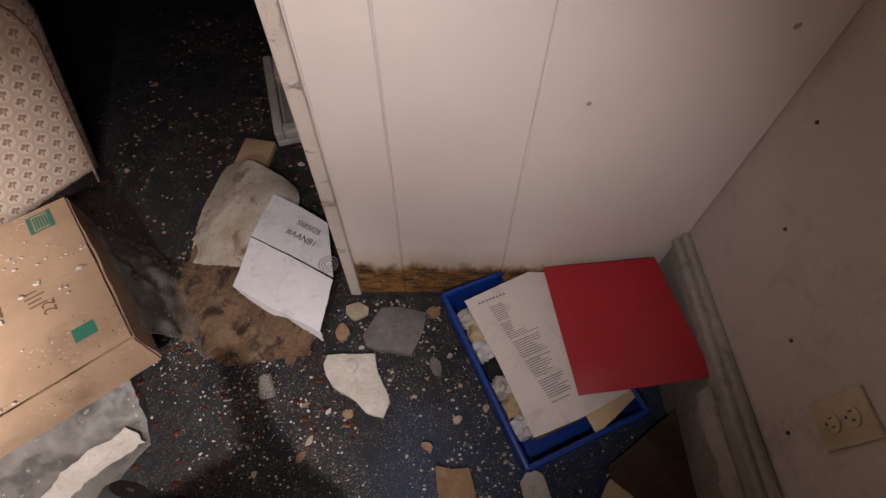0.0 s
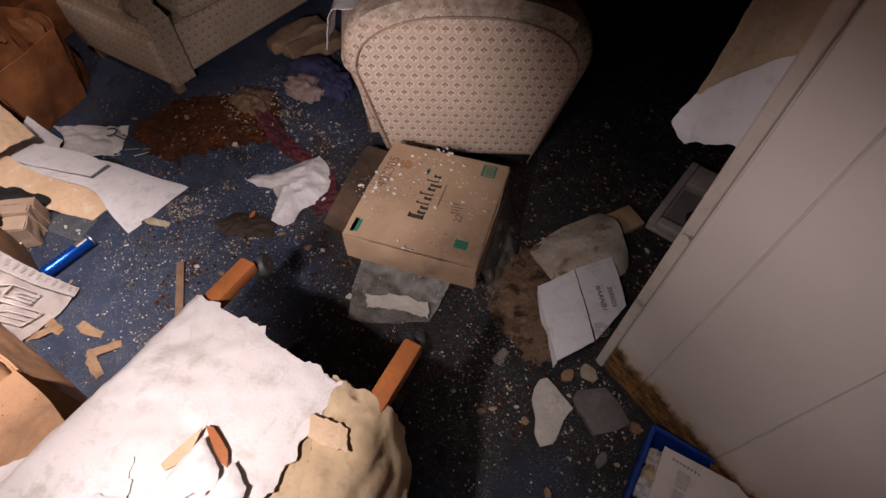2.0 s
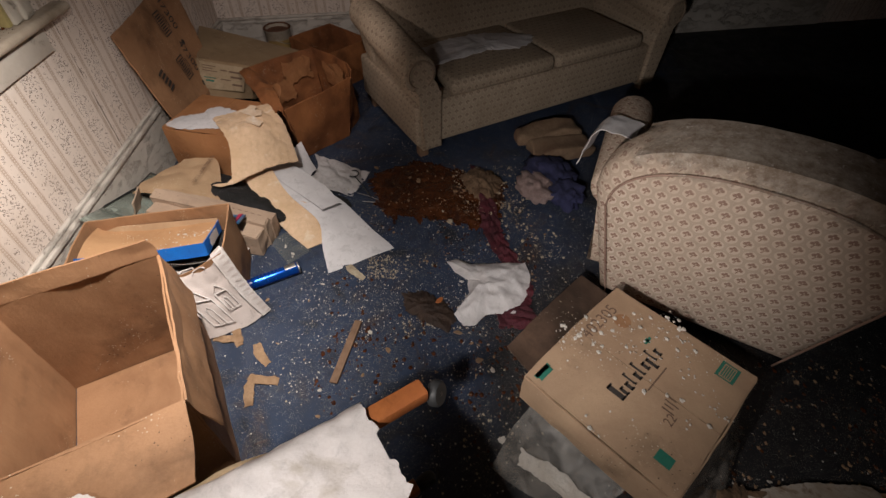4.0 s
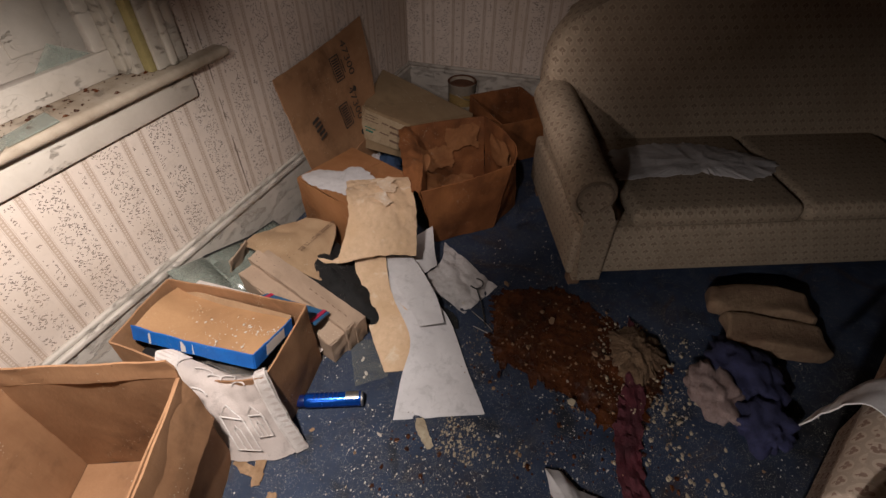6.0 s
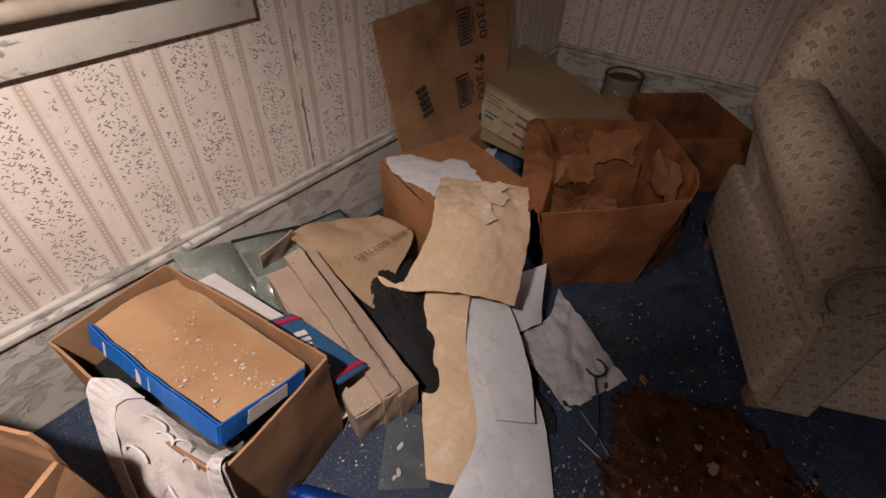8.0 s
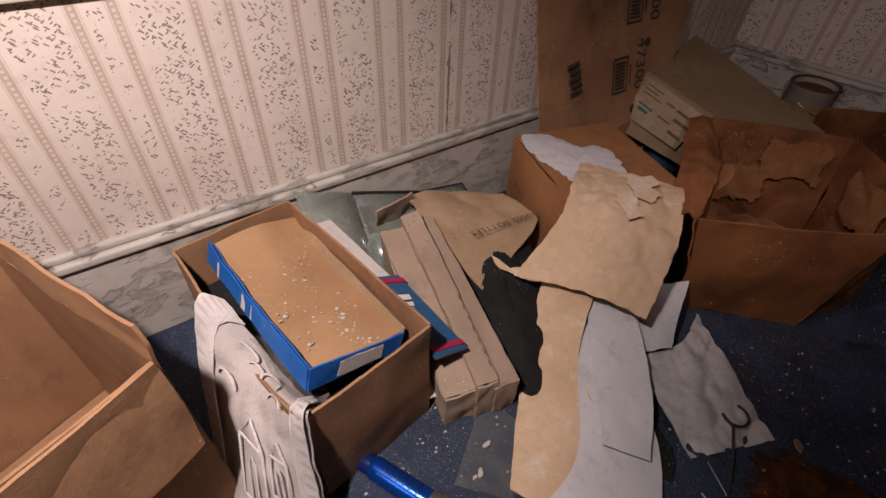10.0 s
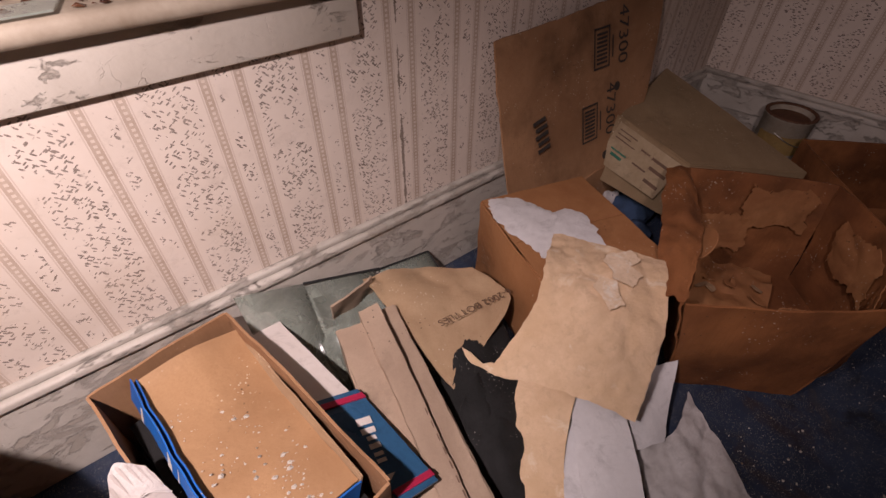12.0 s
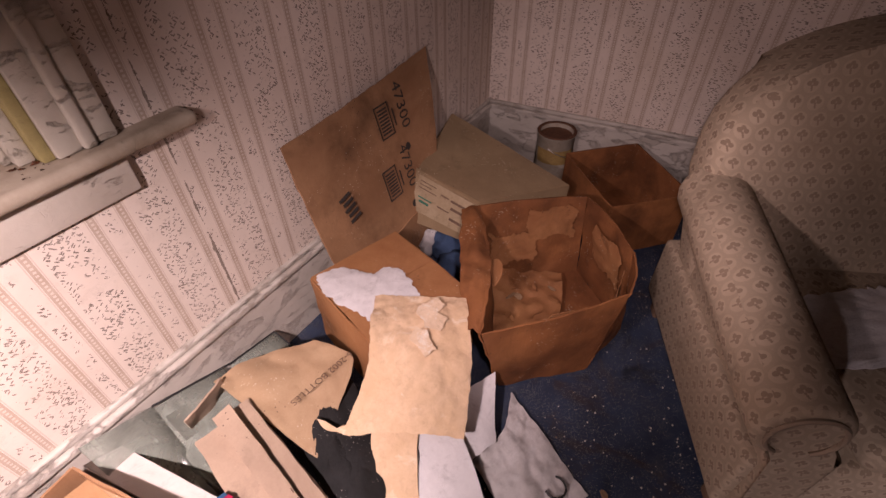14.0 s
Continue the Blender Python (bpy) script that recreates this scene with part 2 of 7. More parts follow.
def plain(name, base, dark, rough=0.8, big=3.0, small=40.0, bump=0.25, depth=0.003, stain=None, amount=0.5, spots=None, metal=0.0, spec=0.4, grime=0.4):
    """A worn surface: two scales of tone, a stain and fine relief."""
    k = Nodes(name)
    v = k.coords()
    a, b = k.noise(v, big, 5), k.noise(v, small, 6, 0.7)
    c = k.mix(k.ramp(a, [(0.35, 0.0), (0.68, 1.0)]), base, dark)
    c = k.mix(k.math("MULTIPLY", k.ramp(b, [(0.4, 0.0), (0.65, 1.0)]), 0.6), c, dark)
    if grime:
        w = k.noise(v, big * 4.5, 10, 0.78, 0.5)
        c = k.mix(k.math("MULTIPLY", k.ramp(w, [(0.52, 0.0), (0.68, 1.0)]), grime), c, tuple(x * 0.4 for x in dark))
    if stain:
        s = k.noise(v, big * 1.7, 7, 0.65, 0.6)
        c = k.mix(k.ramp(s, [(1 - amount, 0.0), (min(1.0, 1.12 - amount), 1.0)]), c, stain)
    if spots:
        d = k.node("ShaderNodeTexVoronoi", Vector=v, Scale=110.0, Randomness=1.0).outputs[0]
        g = k.math("MULTIPLY", k.math("LESS_THAN", d, 0.16), k.ramp(k.noise(v, 9.0), [(0.5, 0.0), (0.6, 1.0)]))
        c = k.mix(g, c, spots)
    r = k.ramp(a, [(0.3, max(0.05, rough - 0.12)), (0.7, min(1.0, rough + 0.1))])
    return k.done(c, r, k.bump(k.math("ADD", b, k.math("MULTIPLY", a, 0.6)), bump * 1.5, depth), Metallic=metal, Specular_IOR_Level=spec)


def cardboard(name, base, dark, wet=0.45):
    """Old corrugated card: faint flutes, tide marks, dark blots, pale scuffs and crumbs."""
    k = Nodes(name)
    v = k.coords()
    a = k.noise(v, 3.2, 6, 0.62, 0.4)
    b = k.noise(v, 60.0, 6, 0.75)
    c = k.mix(k.ramp(a, [(0.36, 0.0), (0.64, 1.0)]), base, dark)
    flute = k.noise(k.mapped(v, (160, 160, 5)), 1.0, 2)
    c = k.mix(k.math("MULTIPLY", k.ramp(flute, [(0.45, 0.0), (0.62, 1.0)]), 0.22), c, dark)
    s = k.noise(v, 4.5, 9, 0.66, 0.15)
    c = k.mix(k.ramp(s, [(0.94 - wet, 0.0), (1.16 - wet, 0.8)]), c, tuple(x * 0.42 for x in dark))
    tide = k.math("ABSOLUTE", k.math("SUBTRACT", k.noise(v, 2.2, 3, 0.5, 0.3), 0.5))
    c = k.mix(k.ramp(tide, [(0.0, 0.10), (0.05, 0.0)]), c, tuple(x * 0.5 for x in dark))
    sc = k.noise(k.mapped(v, (1, 1.6, 1.3)), 12.0, 9, 0.8, 0.1)
    c = k.mix(k.ramp(sc, [(0.60, 0.0), (0.74, 0.40)]), c, tuple(min(1.0, x * 1.4 + 0.04) for x in base))
    d = k.node("ShaderNodeTexVoronoi", Vector=v, Scale=85.0).outputs[0]
    g = k.math("MULTIPLY", k.math("LESS_THAN", d, k.math("MULTIPLY", k.noise(v, 23.0), 0.32)), k.ramp(k.noise(v, 6.0), [(0.55, 0.0), (0.62, 0.7)]))
    c = k.mix(g, c, (0.60, 0.52, 0.40))
    d2 = k.node("ShaderNodeTexVoronoi", Vector=v, Scale=55.0).outputs[0]
    g2 = k.math("MULTIPLY", k.math("LESS_THAN", d2, 0.12), k.ramp(k.noise(v, 5.0), [(0.55, 0.0), (0.62, 0.8)]))
    c = k.mix(g2, c, (0.03, 0.02, 0.015))
    h = k.math("ADD", k.math("MULTIPLY", s, 0.9), k.math("MULTIPLY", b, 0.4))
    return k.done(c, k.ramp(a, [(0.3, 0.6), (0.7, 0.85)]), k.bump(h, 0.55, 0.007), Specular_IOR_Level=0.3)


def floor_material():
    k = Nodes("wet_blue_carpet")
    v = k.coords()
    a = k.noise(v, 1.3, 6, 0.6, 0.4)
    b = k.noise(v, 9.0, 7, 0.7)
    f = k.noise(v, 260.0, 3, 0.7)
    c = k.mix(k.ramp(b, [(0.35, 0.0), (0.65, 1.0)]), (0.012, 0.021, 0.046), (0.027, 0.042, 0.080))
    # carpet colour goes near black towards the far end of the room
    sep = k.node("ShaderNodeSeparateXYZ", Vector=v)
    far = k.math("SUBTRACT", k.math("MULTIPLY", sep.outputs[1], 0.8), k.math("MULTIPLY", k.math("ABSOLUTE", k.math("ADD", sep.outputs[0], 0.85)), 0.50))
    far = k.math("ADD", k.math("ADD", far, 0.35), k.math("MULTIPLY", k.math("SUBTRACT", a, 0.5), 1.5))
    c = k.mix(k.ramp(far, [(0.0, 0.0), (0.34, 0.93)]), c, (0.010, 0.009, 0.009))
    rot = k.noise(v, 3.1, 9, 0.75, 1.0)
    c = k.mix(k.math("MULTIPLY", k.ramp(rot, [(0.56, 0.0), (0.68, 1.0)]), 0.7), c, (0.042, 0.021, 0.011))
    dust = k.noise(v, 5.5, 10, 0.8, 0.7)
    c = k.mix(k.ramp(dust, [(0.54, 0.0), (0.70, 0.42)]), c, (0.085, 0.082, 0.078))
    wet = k.noise(v, 4.3, 7, 0.7, 0.5)
    c = k.mix(k.ramp(wet, [(0.55, 0.0), (0.66, 0.75)]), c, (0.006, 0.006, 0.007))
    rust = k.noise(v, 7.7, 8, 0.75, 0.8)
    c = k.mix(k.ramp(rust, [(0.64, 0.0), (0.76, 0.6)]), c, (0.10, 0.035, 0.010))
    g = k.noise(v, 34.0, 9, 0.8)
    c = k.mix(k.ramp(g, [(0.60, 0.0), (0.72, 0.55)]), c, (0.12, 0.11, 0.095))
    for scale, size, share in ((170.0, 0.17, 0.46), (320.0, 0.22, 0.42), (90.0, 0.12, 0.52)):
        d = k.node("ShaderNodeTexVoronoi", Vector=v, Scale=scale).outputs[0]
        s = k.math("MULTIPLY", k.math("LESS_THAN", d, size), k.ramp(k.noise(v, scale * 0.045, 6, 0.7), [(share, 0.0), (share + 0.10, 0.8)]))
        c = k.mix(s, c, (0.34, 0.32, 0.28))
    h = k.math("ADD", k.math("MULTIPLY", b, 0.8), k.math("MULTIPLY", f, 0.5))
    return k.done(c, k.ramp(b, [(0.3, 0.5), (0.65, 0.85)]), k.bump(h, 0.5, 0.006), Specular_IOR_Level=0.35)


def wallpaper(name, axis):
    """Cream paper with pairs of tan beaded stripes and grey sprigs between them; axis: the direction in which it runs along the wall."""
    k = Nodes(name)
    v = k.coords()
    sep = k.node("ShaderNodeSeparateXYZ", Vector=v)
    s, z = sep.outputs[axis], sep.outputs[2]
    period = 0.212
    ph = k.math("FRACT", k.math("DIVIDE", k.math("ADD", s, 12.598), period))

    def band(lo, hi):
        return k.math("MULTIPLY", k.math("GREATER_THAN", ph, lo), k.math("LESS_THAN", ph, hi))
    base = k.mix(k.ramp(k.noise(v, 2.2, 6, 0.65), [(0.3, 0.0), (0.75, 1.0)]), (0.66, 0.575, 0.51), (0.54, 0.455, 0.39))
    tan = (0.36, 0.275, 0.215)
    stripes = k.math("ADD", band(0.02, 0.10), band(0.34, 0.42))
    c = k.mix(k.math("MULTIPLY", stripes, k.ramp(k.noise(v, 24.0, 6, 0.7), [(0.3, 0.95), (0.7, 0.55)])), base, tan)
    # light beads in the middle of each stripe
    zb = k.math("ABSOLUTE", k.math("SUBTRACT", k.math("FRACT", k.math("DIVIDE", z, 0.011)), 0.5))
    beads = k.math("MULTIPLY", k.math("LESS_THAN", zb, 0.26), k.math("ADD", band(0.045, 0.075), band(0.365, 0.395)))
    c = k.mix(k.math("MULTIPLY", beads, 0.6), c, (0.66, 0.57, 0.49))
    # thin edge lines
    lines = k.math("ADD", k.math("ADD", band(0.0, 0.012), band(0.108, 0.12)), k.math("ADD", band(0.32, 0.332), band(0.428, 0.44)))
    c = k.mix(k.math("MULTIPLY", lines, 0.4), c, tan)
    # sprigs: slanted leaves in clusters over the wide band and a thin trail in the narrow one
    warp = k.node("ShaderNodeMapping", Vector=v, Rotation=(0.0, 0.75, 0.75), Scale=(1, 1, 1)).outputs[0]
    leaf = k.node("ShaderNodeTexVoronoi", Vector=k.mapped(warp, (1.0, 1.0, 2.9)), Scale=52.0, Randomness=1.0).outputs[0]
    warp2 = k.node("ShaderNodeMapping", Vector=v, Rotation=(0.0, -0.6, -0.6), Scale=(1, 1, 1)).outputs[0]
    leaf2 = k.node("ShaderNodeTexVoronoi", Vector=k.mapped(warp2, (1.0, 1.0, 2.9)), Scale=58.0, Randomness=1.0).outputs[0]
    mask = k.math("MAXIMUM", k.math("LESS_THAN", leaf, 0.295), k.math("LESS_THAN", leaf2, 0.28))
    cluster = k.ramp(k.noise(v, 17.0, 2, 0.5), [(0.40, 0.0), (0.45, 1.0)])
    wide = k.math("MULTIPLY", band(0.50, 0.94), cluster)
    thin = k.math("MULTIPLY", band(0.16, 0.28), k.ramp(k.noise(v, 26.0, 2), [(0.5, 0.0), (0.53, 1.0)]))
    sprig = k.math("MULTIPLY", mask, k.math("MINIMUM", k.math("ADD", wide, thin), 1.0))
    c = k.mix(k.math("MULTIPLY", sprig, k.ramp(k.noise(v, 12.0, 5, 0.7), [(0.3, 1.0), (0.7, 0.7)])), c, (0.15, 0.118, 0.10))
    # damp and dust
    c = k.mix(k.math("MULTIPLY", k.ramp(k.noise(v, 1.1, 7, 0.7, 0.8), [(0.5, 0.0), (0.8, 1.0)]), 0.4), c, (0.40, 0.30, 0.20))
    c = k.mix(k.math("MULTIPLY", k.ramp(k.noise(v, 16.0, 10, 0.8, 0.5), [(0.54, 0.0), (0.72, 1.0)]), 0.35), c, (0.30, 0.235, 0.19))
    seam = k.math("ABSOLUTE", k.math("DIVIDE", k.math("ADD", s, 2.578), 0.53))
    torn = k.math("LESS_THAN", seam, k.math("MULTIPLY", k.ramp(k.noise(v, 9.0, 7, 0.7), [(0.45, 0.0), (0.75, 1.0)]), 0.022))
    c = k.mix(k.math("MULTIPLY", torn, 0.8), c, (0.13, 0.095, 0.07))
    h = k.math("ADD", k.math("MULTIPLY", stripes, 0.3), k.math("ADD", k.noise(v, 30.0, 6, 0.7), k.math("MULTIPLY", torn, -0.8)))
    return k.done(c, 0.75, k.bump(h, 0.2, 0.003), Specular_IOR_Level=0.3)


def sprigged_fabric(name, base, dark, motif, cell=0.048, net=0.6, mould=None):
    """Upholstery with a sprig of three leaves inside each cell of a honeycomb."""
    k = Nodes(name)
    uv = k.coords("UV")
    v = k.coords()
    sep = k.node("ShaderNodeSeparateXYZ", Vector=uv)
    x, y = k.math("DIVIDE", sep.outputs[0], cell), k.math("DIVIDE", sep.outputs[1], cell)
    r3 = 1.7320508

    def local(dx, dy):
        a = k.math("SUBTRACT", k.math("FRACT", k.math("ADD", x, 50.0 + dx)), 0.5)
        b = k.math("MULTIPLY", k.math("SUBTRACT", k.math("FRACT", k.math("DIVIDE", k.math("ADD", y, 50.0 * r3 + dy), r3)), 0.5), r3)
        return a, b

    def length(a, b):
        return k.math("SQRT", k.math("ADD", k.math("MULTIPLY", a, a), k.math("MULTIPLY", b, b)))
    a1, b1 = local(0.0, 0.0)
    a2, b2 = local(0.5, r3 / 2)
    l1, l2 = length(a1, b1), length(a2, b2)
    near = k.math("LESS_THAN", l1, l2)
    far = k.math("SUBTRACT", 1.0, near)
    a = k.math("ADD", k.math("MULTIPLY", a1, near), k.math("MULTIPLY", a2, far))
    b = k.math("ADD", k.math("MULTIPLY", b1, near), k.math("MULTIPLY", b2, far))
    dist = k.math("MINIMUM", l1, l2)
    dots = None
    for px, py, rr in ((-0.15, 0.07, 0.125), (0.15, 0.07, 0.125), (0.0, 0.22, 0.11), (0.0, -0.05, 0.06), (0.03, -0.16, 0.055), (0.06, -0.25, 0.05)):
        d = k.math("LESS_THAN", length(k.math("SUBTRACT", a, px), k.math("SUBTRACT", b, py)), rr)
        dots = d if dots is None else k.math("MAXIMUM", dots, d)
    ring = k.math("MULTIPLY", k.math("GREATER_THAN", dist, 0.40), k.math("LESS_THAN", dist, 0.56))
    grain = k.noise(v, 90.0, 4, 0.7)
    wear = k.noise(v, 3.5, 6, 0.65)
    c = k.mix(k.ramp(wear, [(0.35, 0.0), (0.75, 1.0)]), base, dark)
    c = k.mix(k.math("MULTIPLY", ring, net), c, tuple(q * 0.72 for q in dark))
    c = k.mix(k.math("MULTIPLY", dots, k.ramp(wear, [(0.35, 0.85), (0.75, 0.55)])), c, motif)
    c = k.mix(k.math("MULTIPLY", k.ramp(k.noise(v, 7.0, 8, 0.75, 0.7), [(0.58, 0.0), (0.72, 1.0)]), 0.45), c, tuple(q * 0.5 for q in dark))
    if mould:
        # a crust of grey-brown mould that grows in blotches over the upper edge
        zz = k.node("ShaderNodeSeparateXYZ", Vector=v).outputs[2]
        g = k.math("ADD", k.math("MULTIPLY", k.math("SUBTRACT", zz, mould), 5.0), k.math("MULTIPLY", k.math("SUBTRACT", k.noise(v, 8.0, 9, 0.72), 0.5), 2.6))
        skin = k.mix(k.ramp(k.noise(v, 22.0, 9, 0.75), [(0.38, 0.0), (0.62, 1.0)]), (0.36, 0.31, 0.255), (0.17, 0.125, 0.09))
        skin = k.mix(k.ramp(k.noise(v, 48.0, 6, 0.7), [(0.60, 0.0), (0.68, 0.8)]), skin, (0.56, 0.51, 0.45))
        c = k.mix(k.ramp(g, [(0.0, 0.0), (0.45, 0.92)]), c, skin)
        grain = k.math("ADD", grain, k.math("MULTIPLY", k.noise(v, 22.0, 9, 0.75), 1.2))
    h = k.math("ADD", grain, k.math("MULTIPLY", dots, -0.4))
    return k.done(c, 0.92, k.bump(h, 0.4, 0.003), Specular_IOR_Level=0.15)


def peeling_paint(name, base, dark, under=(0.22, 0.17, 0.12), flaky=0.60):
    k = Nodes(name)
    v = k.coords()
    a = k.noise(v, 5.0, 7, 0.65)
    wob = k.node("ShaderNodeTexNoise", Vector=v, Scale=9.0, Detail=5.0).outputs[1]
    crack = k.node("ShaderNodeTexVoronoi", Vector=k.mapped(k.mix(0.25, v, wob), (6, 6, 16)), Scale=1.9)
    crack.feature = "DISTANCE_TO_EDGE"
    e = k.ramp(k.math("ADD", crack.outputs[0], k.math("MULTIPLY", k.noise(v, 14.0, 5), 0.08)), [(0.03, 1.0), (0.045, 0.0)])
    e = k.math("MULTIPLY", e, k.ramp(k.noise(v, 6.0, 5), [(0.48, 0.0), (0.58, 1.0)]))
    flake = k.ramp(k.noise(k.mapped(v, (0.7, 0.7, 1.5)), 11.0, 10, 0.78, 0.4), [(flaky, 0.0), (flaky + 0.04, 1.0)])
    c = k.mix(k.ramp(a, [(0.35, 0.0), (0.75, 1.0)]), base, dark)
    c = k.mix(k.math("MULTIPLY", e, 0.22), c, under)
    c = k.mix(k.math("MULTIPLY", flake, 0.34), c, under)
    h = k.math("SUBTRACT", a, k.math("ADD", k.math("MULTIPLY", flake, 0.8), k.math("MULTIPLY", e, 0.5)))
    return k.done(c, k.ramp(a, [(0.3, 0.5), (0.7, 0.75)]), k.bump(h, 0.8, 0.005), Specular_IOR_Level=0.4)


def partition_paint():
    """Off-white painted panelling with a rotten brown band along its foot."""
    k = Nodes("white_panel_paint")
    v = k.coords()
    sep = k.node("ShaderNodeSeparateXYZ", Vector=v)
    a, b = k.noise(v, 2.2, 5), k.noise(v, 90.0, 5, 0.7)
    c = k.mix(k.ramp(a, [(0.3, 0.0), (0.8, 1.0)]), (0.66, 0.61, 0.57), (0.57, 0.52, 0.48))
    edge = k.math("ADD", sep.outputs[2], k.math("MULTIPLY", k.math("SUBTRACT", k.noise(k.mapped(v, (1, 1, 0.5)), 16.0, 6, 0.7), 0.5), 0.14))
    rot = k.ramp(edge, [(0.145, 1.0), (0.185, 0.0)])
    brown = k.mix(k.ramp(k.noise(k.mapped(v, (0.5, 0.5, 1.6)), 26.0, 9, 0.75, 0.4), [(0.40, 0.0), (0.60, 1.0)]), (0.30, 0.145, 0.042), (0.022, 0.011, 0.007))
    brown = k.mix(k.ramp(k.noise(v, 60.0, 6, 0.75), [(0.58, 0.0), (0.68, 0.7)]), brown, (0.46, 0.30, 0.13))
    halo = k.ramp(edge, [(0.15, 0.6), (0.25, 0.0)])
    c = k.mix(halo, c, (0.46, 0.32, 0.15))
    c = k.mix(rot, c, brown)
    nick = k.node("ShaderNodeTexVoronoi", Vector=v, Scale=6.5, Randomness=1.0).outputs[0]
    c = k.mix(k.math("MULTIPLY", k.math("LESS_THAN", k.math("ADD", nick, k.math("MULTIPLY", k.noise(v, 60.0), 0.05)), 0.066), 0.7), c, (0.12, 0.09, 0.07))
    return k.done(c, k.ramp(rot, [(0.0, 0.42), (1.0, 0.9)]), k.bump(k.math("ADD", b, k.math("MULTIPLY", rot, -0.8)), 0.12, 0.003), Specular_IOR_Level=0.4)


M_floor = floor_material()
M_paper_s, M_paper_w = wallpaper("striped_wallpaper", 0), wallpaper("striped_wallpaper_end", 1)
M_trim = peeling_paint("cracked_white_trim", (0.56, 0.51, 0.45), (0.44, 0.39, 0.33))
M_casing = peeling_paint("dirty_casing_paint", (0.50, 0.455, 0.39), (0.34, 0.295, 0.235), (0.16, 0.12, 0.085), 0.54)
M_base = peeling_paint("grey_baseboard_paint", (0.52, 0.48, 0.43), (0.38, 0.345, 0.30), (0.22, 0.175, 0.135), 0.52)
M_panel = partition_paint()
M_east = plain("dull_white_wall", (0.50, 0.46, 0.42), (0.42, 0.38, 0.34), 0.6, 2, 60, 0.1, 0.002)
# for the unseen ceiling and far wall: dark colour that cuts bounced light
M_unseen = plain("unseen_dark_surface", (0.24, 0.215, 0.18), (0.13, 0.11, 0.09), 0.9, 1.5, 30, 0.2, 0.003, (0.2, 0.15, 0.1), 0.4)
M_sofa = sprigged_fabric("sofa_fabric", (0.40, 0.32, 0.235), (0.29, 0.225, 0.16), (0.20, 0.145, 0.105), 0.050, 0.30)
M_chair = sprigged_fabric("armchair_fabric", (0.57, 0.465, 0.37), (0.46, 0.355, 0.27), (0.20, 0.105, 0.08), 0.051, 0.5, 0.755)
M_box_orange = cardboard("orange_brown_card", (0.37, 0.175, 0.075), (0.27, 0.115, 0.045), 0.40)
M_box_tan = cardboard("tan_card", (0.30, 0.215, 0.125), (0.235, 0.16, 0.09), 0.34)
M_box_pink = cardboard("pale_brown_card", (0.40, 0.275, 0.175), (0.31, 0.205, 0.13), 0.36)
M_box_brown = cardboard("brown_card", (0.36, 0.20, 0.105), (0.25, 0.13, 0.065), 0.42)
M_box_dark = cardboard("wet_dark_card", (0.10, 0.06, 0.04), (0.05, 0.03, 0.02), 0.5)
M_box_damp = cardboard("damp_orange_card", (0.31, 0.125, 0.045), (0.19, 0.070, 0.025), 0.50)
M_kraft = cardboard("kraft_card", (0.42, 0.29, 0.175), (0.32, 0.205, 0.12), 0.32)
M_strip = cardboard("dusty_grey_brown_card", (0.40, 0.295, 0.215), (0.28, 0.20, 0.145), 0.36)
M_lidcard = cardboard("dusty_orange_card", (0.40, 0.235, 0.12), (0.30, 0.165, 0.08), 0.36)
M_foam = plain("yellowed_backing", (0.68, 0.49, 0.33), (0.55, 0.38, 0.235), 0.95, 7, 45, 0.5, 0.005, (0.70, 0.58, 0.44), 0.42, grime=0.25)
M_white = plain("dirty_white_paper", (0.66, 0.64, 0.65), (0.56, 0.54, 0.55), 0.75, 4, 50, 0.25, 0.003, (0.42, 0.37, 0.30), 0.30)
M_cloth = plain("grey_white_cloth", (0.60, 0.57, 0.57), (0.48, 0.45, 0.44), 0.95, 5, 160, 0.5, 0.003, (0.30, 0.26, 0.22), 0.30)
M_lining = plain("white_lining_fabric", (0.72, 0.67, 0.65), (0.62, 0.56, 0.53), 0.9, 3.5, 130, 0.35, 0.003, (0.46, 0.40, 0.34), 0.42)
M_tanfab = plain("tan_torn_fabric", (0.60, 0.45, 0.285), (0.46, 0.33, 0.195), 0.95, 6, 70, 0.35, 0.004, (0.20, 0.10, 0.04), 0.36)
M_wood = plain("orange_varnished_wood", (0.42, 0.145, 0.045), (0.30, 0.095, 0.03), 0.42, 9, 70, 0.15, 0.002)
M_stick = plain("weathered_lath", (0.24, 0.145, 0.09), (0.15, 0.09, 0.055), 0.85, 8, 60, 0.4, 0.003)
M_plaster = plain("plaster_white", (0.62, 0.58, 0.53), (0.48, 0.43, 0.37), 0.95, 14, 80, 0.7, 0.006, (0.33, 0.26, 0.18), 0.36)
M_crumb = plain("yellow_crumbs", (0.46, 0.395, 0.29), (0.30, 0.24, 0.165), 0.95, 20, 90, 0.5, 0.004)
M_tan_piece = plain("tan_flakes", (0.33, 0.215, 0.125), (0.20, 0.12, 0.065), 0.9, 14, 80, 0.5, 0.004)
M_grey_piece = plain("grey_slab", (0.20, 0.185, 0.175), (0.12, 0.11, 0.105), 0.9, 14, 70, 0.7, 0.006, (0.34, 0.28, 0.2), 0.34)
M_rot = plain("rotten_brown_mass", (0.115, 0.038, 0.014), (0.028, 0.009, 0.005), 0.24, 12, 60, 0.7, 0.005, (0.17, 0.10, 0.055), 0.40)
M_crimson = plain("crimson_cloth", (0.085, 0.010, 0.018), (0.035, 0.006, 0.010), 0.8, 10, 90, 0.6, 0.005)
